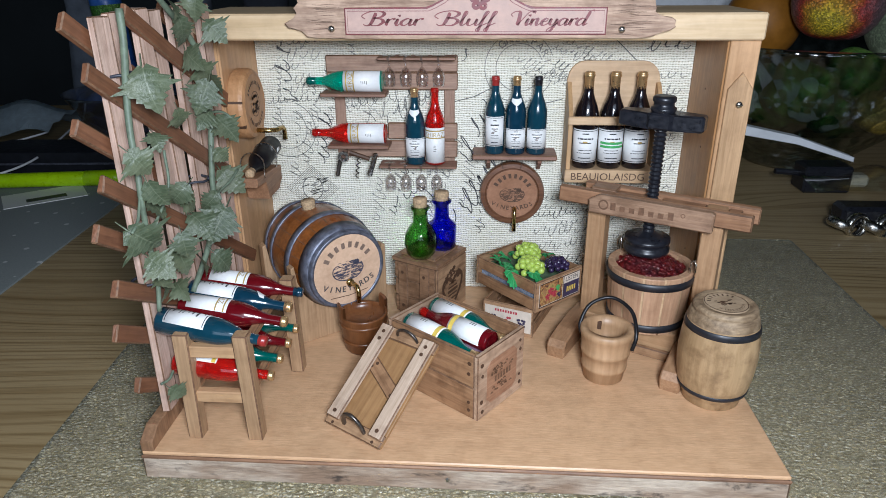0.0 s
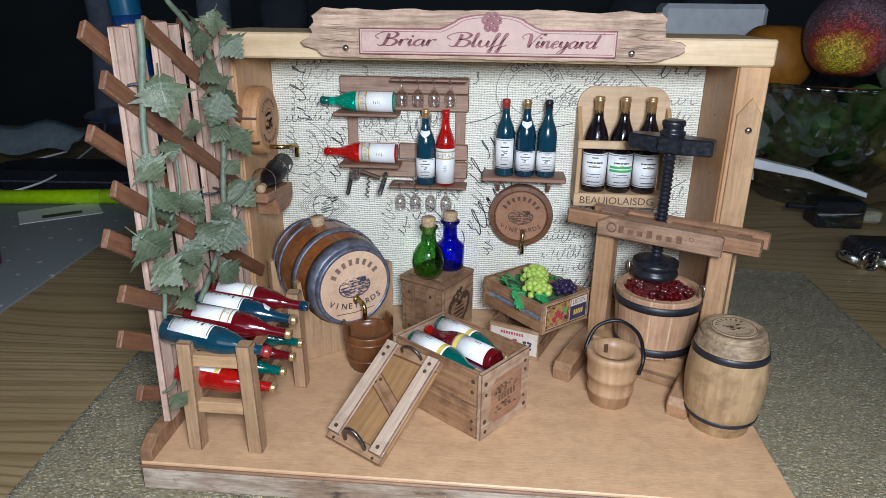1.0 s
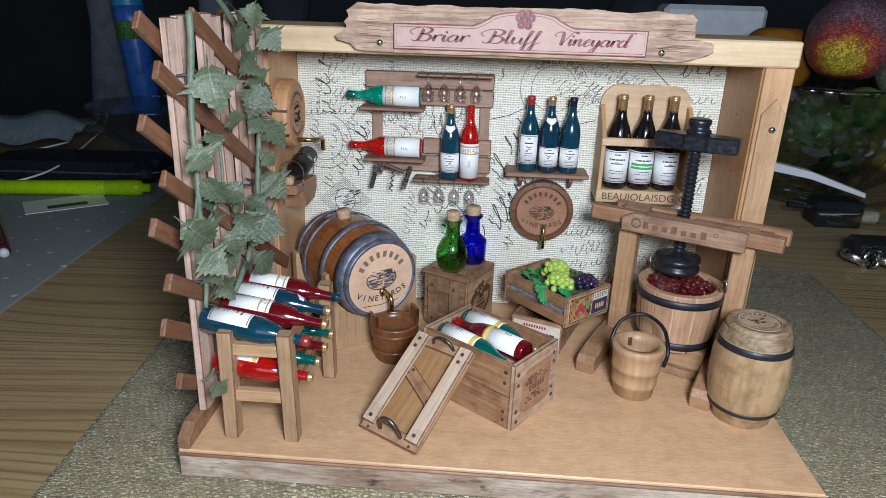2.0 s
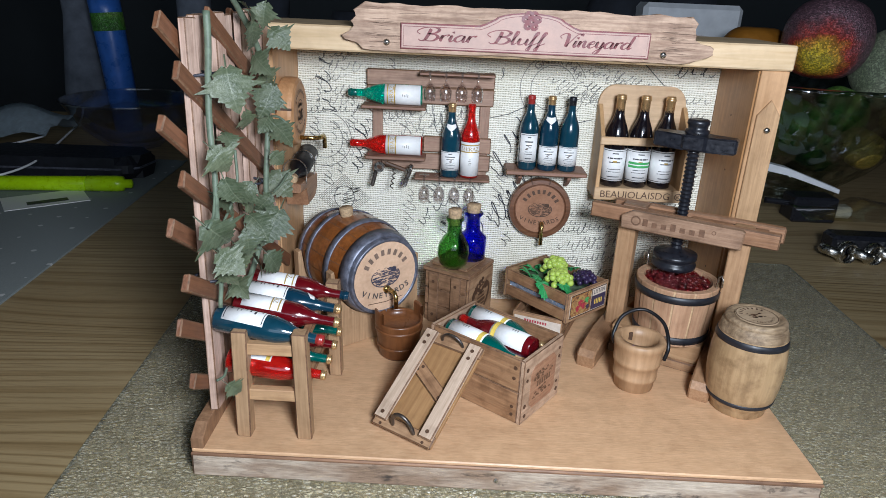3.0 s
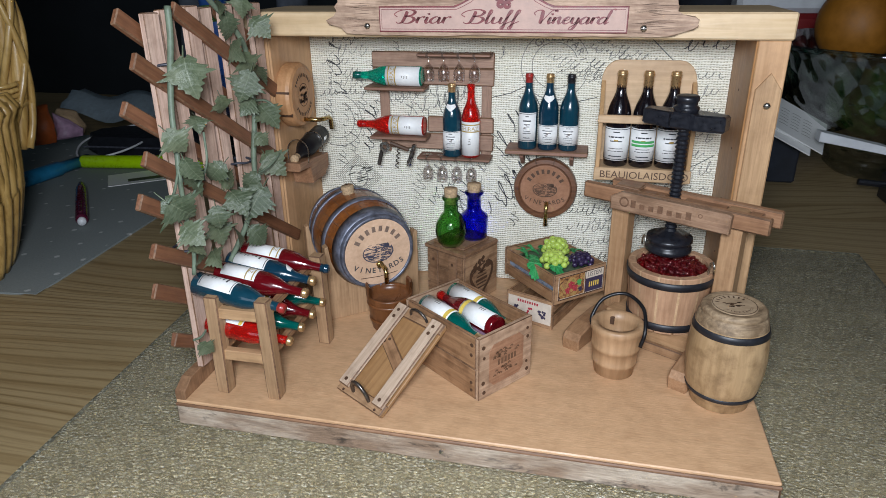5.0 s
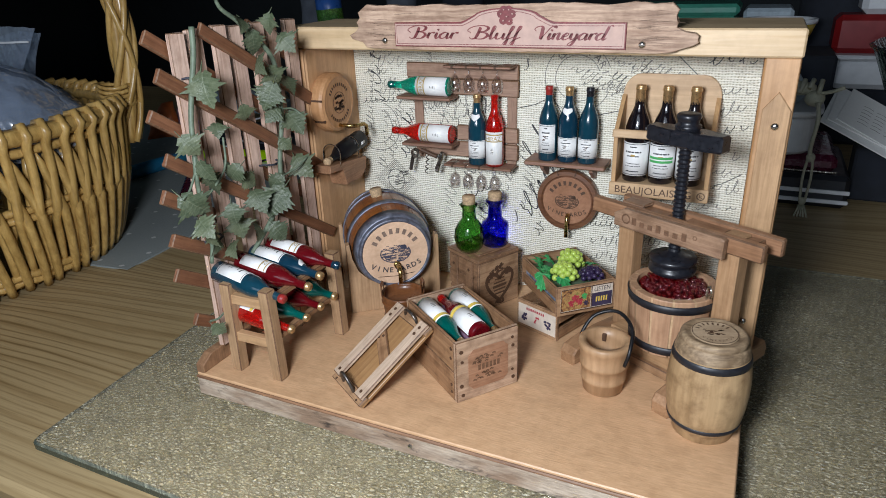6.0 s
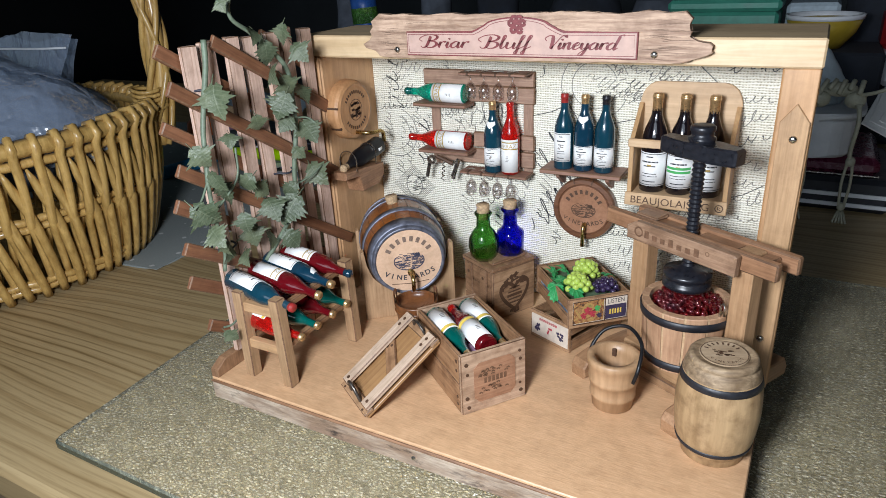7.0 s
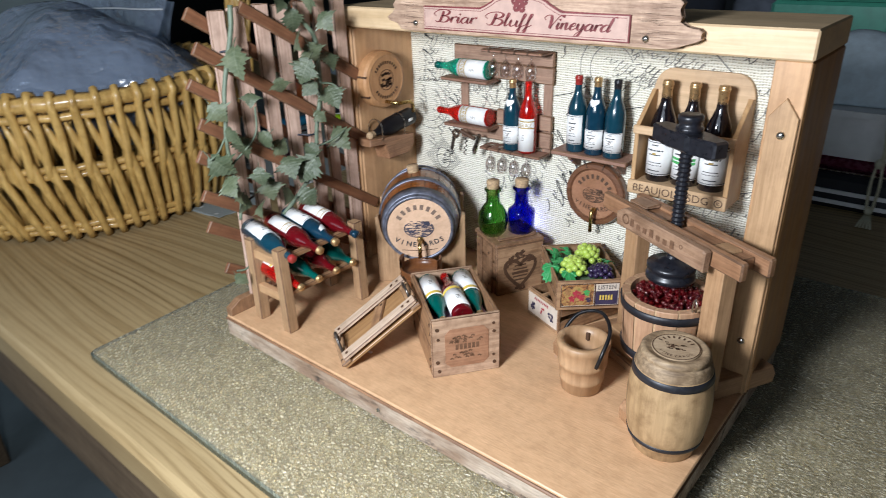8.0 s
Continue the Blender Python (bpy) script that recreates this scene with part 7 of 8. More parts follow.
for ya, za, yb, zb in ((0.2365, 0.1893, 0.3110, 0.1435), (0.2080, 0.1722, 0.3125, 0.1035), (0.2040, 0.1350, 0.3180, 0.0580), (0.1985, 0.0975, 0.3060, 0.0310)):
    diag(-0.1081, ya, za, yb, zb)
for ya, za, yb, zb in ((0.2725, 0.1880, 0.3115, 0.1640), (0.2095, 0.1882, 0.3120, 0.1225), (0.2050, 0.1545, 0.3110, 0.0830), (0.2030, 0.1170, 0.3100, 0.0470), (0.2010, 0.0775, 0.2700, 0.0330), (0.2070, 0.0500, 0.2300, 0.0350)):
    diag(-0.1139, ya, za, yb, zb)
for y, z in ((0.2285, 0.1685), (0.2700, 0.1165), (0.2220, 0.0900)):
    part("twist_tie", tube([(-0.1070 + 0.0062 * math.cos(radians(a)) - 0.002, y + 0.0062 * math.sin(radians(a)), z + 0.0004 * math.sin(3 * a)) for a in range(0, 361, 30)], 0.0006, 6), M["tie"], lat, "dark wire tie", True)

vine = thing("vine", LEAN, "sage-green artificial grape vine climbing the lattice", "vine")
s1 = spline([(-0.1050, 0.2300, 0.1905), (-0.1045, 0.2280, 0.1790), (-0.1035, 0.2225, 0.1640), (-0.1020, 0.2175, 0.1500), (-0.1005, 0.2150, 0.1380), (-0.1000, 0.2130, 0.1260), (-0.1010, 0.2140, 0.1090), (-0.1025, 0.2170, 0.0920), (-0.1030, 0.2150, 0.0800)])
s2 = spline([(-0.1040, 0.2520, 0.2150), (-0.1035, 0.2460, 0.2000), (-0.1035, 0.2570, 0.1910), (-0.1030, 0.2690, 0.1810), (-0.1025, 0.2775, 0.1700), (-0.1015, 0.2775, 0.1560), (-0.1010, 0.2765, 0.1400), (-0.1010, 0.2715, 0.1210), (-0.1015, 0.2690, 0.1050), (-0.1020, 0.2610, 0.0900), (-0.1035, 0.2430, 0.0740)])
part("stem", tube(s1, [0.0014 - 0.0005 * i / len(s1) for i in range(len(s1))], 8), M["stem"], vine, smooth=True)
part("stem", tube(s2, [0.0007 + 0.0006 * min(1, i / 14) for i in range(len(s2))], 8), M["stem"], vine, smooth=True)
for k, ctrl in enumerate((((-0.1005, 0.2140, 0.1290), (-0.0990, 0.2070, 0.1210), (-0.0990, 0.2020, 0.1180)), ((-0.1005, 0.2140, 0.1120), (-0.0985, 0.2290, 0.1250), (-0.0990, 0.2320, 0.1400)), ((-0.1010, 0.2765, 0.1450), (-0.0980, 0.2830, 0.1440), (-0.0940, 0.2860, 0.1400)),
                          ((-0.1015, 0.2700, 0.1090), (-0.0980, 0.2800, 0.1120), (-0.0965, 0.2880, 0.1160)), ((-0.1040, 0.2200, 0.0520), (-0.1030, 0.2130, 0.0500), (-0.1040, 0.2080, 0.0505)), ((-0.1040, 0.2480, 0.2050), (-0.1020, 0.2420, 0.2080), (-0.1010, 0.2380, 0.2060)))):
    part("tendril", tube(spline(ctrl), 0.0006, 6), M["stem"], vine, smooth=True)


def oval_leaf(seed):
    """A broad toothed leaf, pleated along slanting side veins: stalk at the origin, tip along -z, face to -y."""
    g = random.Random(seed)
    bm = bmesh.new()
    teeth, cols = 7, (-1.0, -0.7, -0.35, 0.0, 0.35, 0.7, 1.0)
    bend, cup, twist, lobe = g.uniform(0.15, 0.60), g.uniform(-0.10, 0.45), g.uniform(-0.35, 0.35), g.uniform(0.0, 0.26)
    rows = []
    for k in range(teeth * 3 + 1):
        s = k / (teeth * 3)
        half = 0.50 * min(1.0, (s / 0.26 + 0.06)) ** 0.6 * (1 - max(0.0, (s - 0.22) / 0.78) ** 1.7) + lobe * math.exp(-((s - 0.36) / 0.09) ** 2)
        row = []
        for u in cols:
            tooth = (-0.15, 0.04, 0.23)[k % 3] if abs(u) == 1.0 and 0 < k < teeth * 3 else 0.0
            x = u * half * (1 + tooth)
            z = -1.08 * s - (0.14 * abs(u) * half if s < 0.9 else 0.0) * (1 - s) + (0.10 * abs(u) * max(0.0, 0.15 - s) / 0.15)
            fold = 0.020 * math.cos(2 * math.pi * (teeth * s - 1.6 * abs(u) * half)) * min(1.0, abs(u) * 2.2) * min(1.0, half * 4)
            y = bend * (s - 0.35) ** 2 - cup * abs(x) * 0.6 + cup * 0.3 * x * x + twist * x * s + fold + 0.06 * noise.noise((x * 2.4 + seed, z * 2.4, 0.5)) - (0.02 if u == 0 else 0)
            row.append(bm.verts.new((x, y, z)))
        rows.append(row)
    for a, b in zip(rows, rows[1:]):
        for i in range(len(cols) - 1):
            bm.faces.new((a[i], a[i + 1], b[i + 1], b[i]))
    ring = [bm.verts.new((0.030 * math.cos(a), -0.02 + 0.030 * math.sin(a), 0.02)) for a in (0.0, 2.1, 4.2)]
    end = [bm.verts.new((0.022 * math.cos(a), 0.16 + 0.022 * math.sin(a), 0.34)) for a in (0.0, 2.1, 4.2)]
    for i in range(3):
        bm.faces.new((ring[i], ring[(i + 1) % 3], end[(i + 1) % 3], end[i]))
    return bm


shapes = [finish("leaf", oval_leaf(20 + q), M["leaf"], True) for q in range(6)]
g = random.Random(9)
# height and reach of each leaf's middle along the fence, and its breadth in millimetres
spots = [(0.2225, 0.165, 15.5), (0.285, 0.157, 12), (0.274, 0.1885, 10), (0.263, 0.1805, 12), (0.280, 0.179, 11), (0.264, 0.1545, 14), (0.281, 0.1375, 13.5), (0.287, 0.111, 14.5), (0.258, 0.1005, 17), (0.207, 0.114, 15),
         (0.222, 0.121, 12), (0.208, 0.142, 11), (0.262, 0.170, 11), (0.208, 0.103, 12), (0.235, 0.093, 12), (0.255, 0.084, 12), (0.231, 0.144, 8), (0.218, 0.090, 11), (0.234, 0.122, 11), (0.2475, 0.104, 13), (0.270, 0.128, 8),
         (0.226, 0.104, 10), (0.244, 0.115, 10), (0.2385, 0.2045, 6), (0.243, 0.214, 5), (0.254, 0.190, 9),
         (0.272, 0.163, 11), (0.268, 0.144, 10), (0.250, 0.148, 9), (0.214, 0.129, 11), (0.243, 0.088, 11), (0.226, 0.084, 10), (0.266, 0.108, 10), (0.213, 0.095, 9), (0.2060, 0.0490, 8)]
for k, (y, z, size) in enumerate(spots):
    ob = new("leaf", shapes[(k * 5 + k // 6) % 6])
    ob.parent = vine
    turn = pose(0, 0, 0, g.uniform(-46, 30), g.uniform(-48, 48), (46 if k else 12) + g.uniform(-50, 50) * (k > 0))
    ob.matrix_basis = Matrix.Translation((-0.0990 + g.uniform(-0.003, 0.005), y, z)) @ turn @ Matrix.Scale(0.00098 * size, 4) @ Matrix.Translation((0, 0, 0.45))

# ---- wicker basket with a plastic bag ----
BK = pose(-0.4564, 0.2830, 0.0010)
RB0, RB1, RH = 0.112, 0.1404, 0.1150
basket = thing("wicker_basket", BK, "honey-coloured wicker basket with a twisted tall handle", "basket")


KNEE, RK = 0.0585, 0.1318


def rb(z):
    """Radius of the wall: it swells to a knee at the middle weaver."""
    if z > KNEE:
        return RK + (RB1 - 0.002 - RK) * (z - KNEE) / (RH - KNEE)
    return RB0 + (RK - RB0) * (z / KNEE) ** 0.8


def at(r, a, z):
    return (r * math.cos(radians(a)), r * math.sin(radians(a)), z)


NB = 62
pts = [at(RB1 - 0.010, 0.6, RH - 0.002), at(RB1 - 0.006, 0.4, RH + 0.0065), at(RB1 + 0.001, 0, RH + 0.0080), at(RB1 + 0.0048, 0, RH + 0.001)]
pts += [at(rb(z) + 0.0036, 0.3 * math.sin(z * 90), z) for z in (0.108, 0.098, 0.088, 0.078, 0.068, 0.061)]
pts += [at(rb(z) - 0.0015, 3.4 * (0.061 - z) / 0.061, z) for z in (0.050, 0.036, 0.020, 0.004)]
upright = part("stake", tube(pts, [0.0030] * 3 + [0.0033] * 7 + [0.0030] * 4, 7), M["wicker"], basket, smooth=True)
pts = [at(rb(z) + 0.0022, 1.8 + 5.0 * (0.102 - z) / 0.042, z) for z in (0.102, 0.096, 0.086, 0.074, 0.064)]
pts += [at(rb(z) + 0.0036, 6.8 + 4.6 * (0.058 - z) / 0.058, z) for z in (0.058, 0.048, 0.034, 0.020, 0.008, 0.001)]
slant = part("slanting_stake", tube(pts, [0.0008, 0.0024] + [0.0033] * 9, 7), M["wicker"], basket, smooth=True)
pts = [at(rb(z) - 0.0060, 2.5 - 6.0 * (0.110 - z) / 0.110, z) for z in (0.110, 0.085, 0.060, 0.035, 0.006)]
inner = part("inner_stake", tube(pts, 0.0026, 6), M["wicker"], basket, smooth=True)
g = random.Random(21)
for k in range(1, NB):
    for one, wob in ((upright, 0.5), (slant, 1.1), (inner, 0.9)):
        again(one, pose(0, 0, g.uniform(-0.0008, 0.0008), 0, 0, 360 * k / NB + g.uniform(-wob, wob)))


def ring(z, r, th, name="weaver", wob=0.0):
    pts = [((r + wob * math.sin(a * NB / 2)) * math.cos(a), (r + wob * math.sin(a * NB / 2)) * math.sin(a), z + wob * 0.5 * math.cos(a * NB / 2)) for a in (2 * math.pi * k / 128 for k in range(129))]
    return part(name, tube(pts, th, 6, ends=False), M["wicker"], basket, smooth=True)


for z in (0.007, 0.0125):
    ring(z, rb(z) + 0.0005, 0.0029, wob=0.0012)
for z in (0.0575, 0.0635):
    ring(z, rb(z) - 0.0012, 0.0030, wob=0.0012)
for z, r, th in ((0.1045, rb(0.1045) - 0.0005, 0.0034), (0.1155, RB1 - 0.001, 0.0062), (0.1135, RB1 - 0.0085, 0.0045)):
    ring(z, r, th, "rim_rod", 0.0006)
part("bottom", lathe([(0, 0.002), (RB0 - 0.001, 0.002), (RB0 - 0.001, 0.006), (0, 0.006)], 48), M["wicker"], basket)
hx, hy = 0.0906, 0.1080


def handle_rod(turn, reach, winds, th):
    """One rod of the twisted bow handle, wound about its arch."""
    pts = []
    u = math.hypot(hx, hy)
    ex, ey = hy / u, -hx / u
    for i in range(90):
        t = i / 89
        a = math.pi * t
        tw = 2 * math.pi * (turn + winds * t)
        c = math.copysign(abs(math.cos(a)) ** 0.5 * (1 + 0.33 * math.sin(a)), math.cos(a))
        z = 0.080 + 0.230 * math.sin(a)
        out = reach * math.sin(tw) * abs(math.cos(a))
        pts.append((hx * (c + out / u) + reach * math.cos(tw) * ex, hy * (c + out / u) + reach * math.cos(tw) * ey, z + reach * math.sin(tw) * math.sin(a)))
    part("handle_rod", tube(pts, th, 8), M["wicker"], basket, smooth=True)


for k in range(3):
    handle_rod(k / 3, 0.0042, 1.2, 0.0050)
for k in range(4):
    handle_rod(k / 4 + 0.1, 0.0098, 3.4, 0.0026)
handle_rod(0.35, 0.0102, -2.6, 0.0024)
for q in (1, -1):
    for i in range(5):
        part("binding", tube([(q * hx * 0.99 + 0.0135 * math.cos(radians(a)), q * hy * 0.99 + 0.0135 * math.sin(radians(a)), 0.112 + 0.004 * i + 0.0012 * math.sin(radians(2 * a))) for a in range(0, 361, 24)], 0.0018, 5, ends=False), M["wicker"], basket, smooth=True)


def film(nu, nv, place, seed, crumple):
    """A crumpled sheet: place(u, v) gives its sweep, folds are added across it."""
    bm = bmesh.new()
    gv = {}
    for i in range(nu + 1):
        for j in range(nv + 1):
            p = Vector(place(i / nu, j / nv))
            k = Vector((seed, seed * 1.7, 0))
            d = 1 - abs(noise.noise(p * 11 + k)) * 2 + 0.20 * (1 - abs(noise.noise(p * 34 + k)) * 2)
            e = noise.noise(p * 13 + k * 2)
            gv[i, j] = bm.verts.new(p + Vector((e * crumple, e * 0.6 * crumple, d * crumple)))
    for i in range(nu):
        for j in range(nv):
            bm.faces.new((gv[i, j], gv[i + 1, j], gv[i + 1, j + 1], gv[i, j + 1]))
    return bm


bag = thing("plastic_bag", BK @ pose(0, 0, 0.030), "crumpled clear plastic bag stuffed in the basket", "plastic bag")


def heap(r, h, w):
    return lambda u, v: (r * v * math.cos(6.2832 * u) * (1 + 0.12 * math.sin(18.85 * u)), r * v * math.sin(6.2832 * u) * (1 + 0.10 * math.cos(12.57 * u)), w + h * (1 - v ** 2.2))


part("outer_film", film(72, 26, heap(0.122, 0.070, 0.062), 3, 0.014), M["bag"], bag, smooth=True)
part("inner_film", film(60, 22, heap(0.113, 0.058, 0.050), 9, 0.016), M["bag"], bag, "folded inner film", True)
part("stuffing", film(40, 16, heap(0.108, 0.034, 0.040), 5, 0.012), M["grey_cloth"], bag, "grey stuffing in the bag", True)
part("blue_strip", box(-0.030, 0.030, -0.006, 0.006, -0.002, 0.002, 0.001), M["cyan_plastic"], bag, "bright blue strip", at=pose(-0.040, -0.070, 0.125, 20, -12, 24))
zb = thing("zip_bag", BK, "clear zip bag sticking up out of the basket", "plastic bag")
part("film", film(30, 16, lambda u, v: (-0.150 + (0.155 + 0.047 * v ** 1.5) * u, 0.087 - 0.016 * (1 - u) + 0.010 * math.sin(5 * u), 0.096 + 0.077 * v * (0.94 + 0.06 * u)), 2, 0.007), M["bag"], zb, smooth=True)
part("film", film(30, 16, lambda u, v: (-0.155 + (0.150 + 0.046 * v ** 1.5) * u, 0.099 - 0.012 * (1 - u) + 0.009 * math.sin(4 * u), 0.096 + 0.072 * v * (0.95 + 0.05 * u)), 4, 0.007), M["bag"], zb, smooth=True)
part("zip_seam", tube([(-0.150 + 0.190 * u, 0.084 - 0.016 * (1 - u) + 0.010 * math.sin(5 * u), 0.160 + 0.006 * u) for u in (k / 10 for k in range(11))], 0.0009, 6), M["white_plastic"], zb, "pressed zip seam")

# ---- things on the table, left ----
mat = solid("placemat", prism(rounded([(-0.303, 0.312), (-0.336, 0.745), (-0.80, 0.72), (-0.76, 0.27)], 0.02), 0.0002, 0.0010, put=flat), M["mat"], Matrix(), "grey cloth placemat with small white dots", "placemat")
part("hem", prism(rounded([(-0.3035, 0.3125), (-0.3365, 0.7445), (-0.3405, 0.7445), (-0.3075, 0.3165), (-0.7550, 0.2745), (-0.7595, 0.2705)], 0.0005, 1), 0.0010, 0.0014, put=flat), M["mat"], mat, "stitched hem")
hl = thing("highlighter", pose(-0.4640, 0.5930, 0.0090, 0, 0, 8.6), "neon yellow-green highlighter pen lying on the placemat", "highlighter")
part("barrel", lathe([(0, -0.030), (0.0062, -0.030), (0.0072, -0.028), (0.0074, 0.082), (0.0070, 0.083), (0, 0.083)], 20), M["neon"], hl, smooth=True, at=pose(0, 0, 0, 0, 90))
part("cap", lathe([(0.0066, 0.083), (0.0078, 0.084), (0.0080, 0.112), (0.0072, 0.118), (0.0045, 0.119), (0.0043, 0.126), (0, 0.127)], 20), M["neon"], hl, smooth=True, at=pose(0, 0, 0, 0, 90))
part("print_band", lathe([(0.00755, 0.012), (0.00755, 0.056)], 5, None, None, 75, 110), M["case"], hl, "dark printed strip", at=pose(0, 0, 0, 0, 90))
cs = solid("glasses_case", prism(rounded([(-0.10, -0.03), (0.075, -0.03), (0.085, 0.025), (-0.10, 0.03)], 0.018), 0.0012, 0.026, put=flat, edge=0.008), M["case"], pose(-0.430, 0.668, 0, 0, 0, 4), "black hard case lying on the placemat", "case", smooth=False)
part("zip", tube([(-0.098, -0.0302, 0.014), (0.060, -0.0302, 0.014), (0.078, -0.020, 0.014), (0.084, 0.015, 0.014)], 0.0012, 6), M["hoop"], cs, "grey zip")
bm = box(-0.035, 0.035, -0.022, 0.022, 0, 0.0006, 0)
solid("note", bm, M["paper"], pose(-0.405, 0.572, 0.0011, 0, 0, 38), "white folded paper note with a dark print under the highlighter", "paper")
nt = bpy.context.scene.objects["note"]
part("print", box(-0.016, 0.018, -0.014, -0.004, 0.0007, 0.0009, 0), M["ink"], nt, "dark printed block")
bm = bmesh.new()
gv = {}
for i in range(13):
    for j in range(9):
        u, w = i / 12, j / 8
        gv[i, j] = bm.verts.new((0.16 * u, 0.085 * w, 0.012 + 0.020 * math.sin(3.1 * w) + 0.006 * math.sin(9 * u + 4 * w) + 0.004 * (j % 2)))
for i in range(12):
    for j in range(8):
        bm.faces.new((gv[i, j], gv[i + 1, j], gv[i + 1, j + 1], gv[i, j + 1]))
bmesh.ops.solidify(bm, geom=bm.faces[:], thickness=0.001)
mk = solid("face_mask", bm, M["mask_paper"], pose(-0.640, 0.725, 0.016, 0, 0, -6), "pale blue pleated paper mask lying on the case", "paper mask", smooth=True)
part("ear_loop", tube(spline([(0.15, 0.01, 0.012), (0.12, -0.07, 0.004), (0.16, -0.12, -0.004), (0.20, -0.08, 0.004), (0.155, 0.06, 0.014)], 8), 0.0012, 6), M["white_plastic"], mk, "white elastic loop", True)
lbow = solid("glass_bowl", lathe([(0, 0.002), (0.030, 0.0), (0.036, 0.004), (0.062, 0.026), (0.080, 0.058), (0.083, 0.060), (0.080, 0.061), (0.060, 0.030), (0.034, 0.009), (0, 0.007)], 40), M["clear"], pose(-0.4300, 0.8150, 0.0002), "clear glass bowl on the table", "bowl", smooth=True)
lbow.visible_shadow = False
bt = thing("blue_tumbler", pose(-0.480, 0.900, 0.0, 0, -4, 0), "tall blue plastic drink bottle with a green band", "bottle")
part("body", lathe([(0, 0), (0.017, 0), (0.018, 0.004), (0.020, 0.16), (0.020, 0.178), (0, 0.178)], 24), M["blue_plastic"], bt, smooth=True)
part("band", lathe([(0.0204, 0.135), (0.0204, 0.158)], 24), M["lime"], bt, "lime green band", True)
part("upper", lathe([(0.020, 0.178), (0.021, 0.24), (0.015, 0.262), (0, 0.262)], 24), M["cyan_plastic"], bt, "cyan upper part", True)
for x, y, w, h, mm, nm in ((-0.560, 0.965, 0.030, 0.30, "grey_cloth", "grey cloth"), (-0.395, 0.960, 0.026, 0.26, "grey_cloth", "grey cloth"), (-0.300, 0.985, 0.035, 0.24, "dark_cloth", "dark cloth")):
    bm = lathe([(0, 0), (w, 0), (w * 1.25, h * 0.15), (w * 0.8, h * 0.5), (w * 0.95, h * 0.8), (w * 0.5, h), (0, h)], 20)
    for v in bm.verts:
        v.co.x += 0.012 * noise.noise(v.co * 25)
        v.co.y += 0.012 * noise.noise(v.co * 25 + Vector((5, 5, 5)))
    solid("rolled_towel", bm, M[mm], pose(x, y, 0.0), "rolled " + nm + " towel standing at the back of the table", "towel", smooth=True)
pen = thing("ballpoint_pen", pose(-0.3650, 0.4320, 0.0062, 0, 0, 130), "plum-coloured pen lying on the placemat", "pen")
part("barrel", lathe([(0, 0), (0.0042, 0.0), (0.0052, 0.003), (0.0052, 0.095), (0.0030, 0.118), (0.0008, 0.124), (0, 0.124)], 16), M["purple"], pen, smooth=True, at=pose(0, 0, 0, 0, 90))
part("button", lathe([(0.0034, 0), (0.0034, -0.0045), (0, -0.0048)], 12), M["white_plastic"], pen, smooth=True, at=pose(0, 0, 0, 0, 90))
part("clip", box(0.006, 0.040, -0.0012, 0.0012, 0.0052, 0.0066, 0.0004), M["purple"], pen)
solid("marker", lathe([(0, 0), (0.0075, 0), (0.0078, 0.07), (0.0064, 0.072), (0.0060, 0.11), (0, 0.11)], 18), M["cyan_plastic"], pose(-0.5060, 0.4900, 0.0088) @ pose(0, 0, 0, 0, 90, 84), "blue marker pen lying on the placemat", "marker", smooth=True)


def crumpled(outline, thick, seed):
    """A soft flat piece: an upright outline puffed out and creased."""
    bm = prism(outline, -thick, thick, edge=thick * 0.6)
    bmesh.ops.triangulate(bm, faces=bm.faces)
    bmesh.ops.subdivide_edges(bm, edges=bm.edges, cuts=3, use_grid_fill=True)
    for v in bm.verts:
        v.co.y += 0.007 * noise.noise(v.co * 55 + Vector((seed, 0, 0)))
        v.co.x += 0.003 * noise.noise(v.co * 80 + Vector((0, seed, 0)))
    return bm


pouch = thing("orange_pouch", pose(-0.5360, 0.5950, 0.0262, 0, 0, 46), "orange cloth pouch with a pale lilac flap on the black case", "pouch")
part("body", crumpled([(-0.030, 0.0), (-0.024, 0.018), (-0.008, 0.041), (0.006, 0.043), (0.008, 0.020), (0.006, 0.0)], 0.008, 3), M["orange_plastic"], pouch, smooth=True)
part("flap", crumpled([(0.007, 0.003), (0.008, 0.034), (0.024, 0.024), (0.036, 0.012), (0.034, 0.004)], 0.005, 7), M["lilac"], pouch, "pale lilac flap", True)
solid("cork_block", crumpled([(-0.014, 0.0), (-0.017, 0.020), (-0.008, 0.032), (0.010, 0.026), (0.017, 0.008), (0.014, 0.0)], 0.010, 11), M["cork"], pose(-0.5440, 0.6380, 0.0262, 0, 0, 40), "tan rounded cork block on the black case", "block", smooth=True)

# ---- things on the table, right: fruit bowl ----
FB = pose(0.3620, 0.7400, 0.0) @ Matrix.Diagonal((1, 1, 1.2, 1))
fb = solid("fruit_bowl", lathe([(0, 0.004), (0.052, 0.0), (0.060, 0.006), (0.058, 0.012), (0.085, 0.030), (0.122, 0.066), (0.142, 0.105), (0.146, 0.108), (0.142, 0.110), (0.118, 0.070), (0.080, 0.036), (0, 0.020)], 48), M["cut_glass"], FB, "clear cut-glass fruit bowl on the table", "bowl", smooth=True)
fb.visible_shadow = False


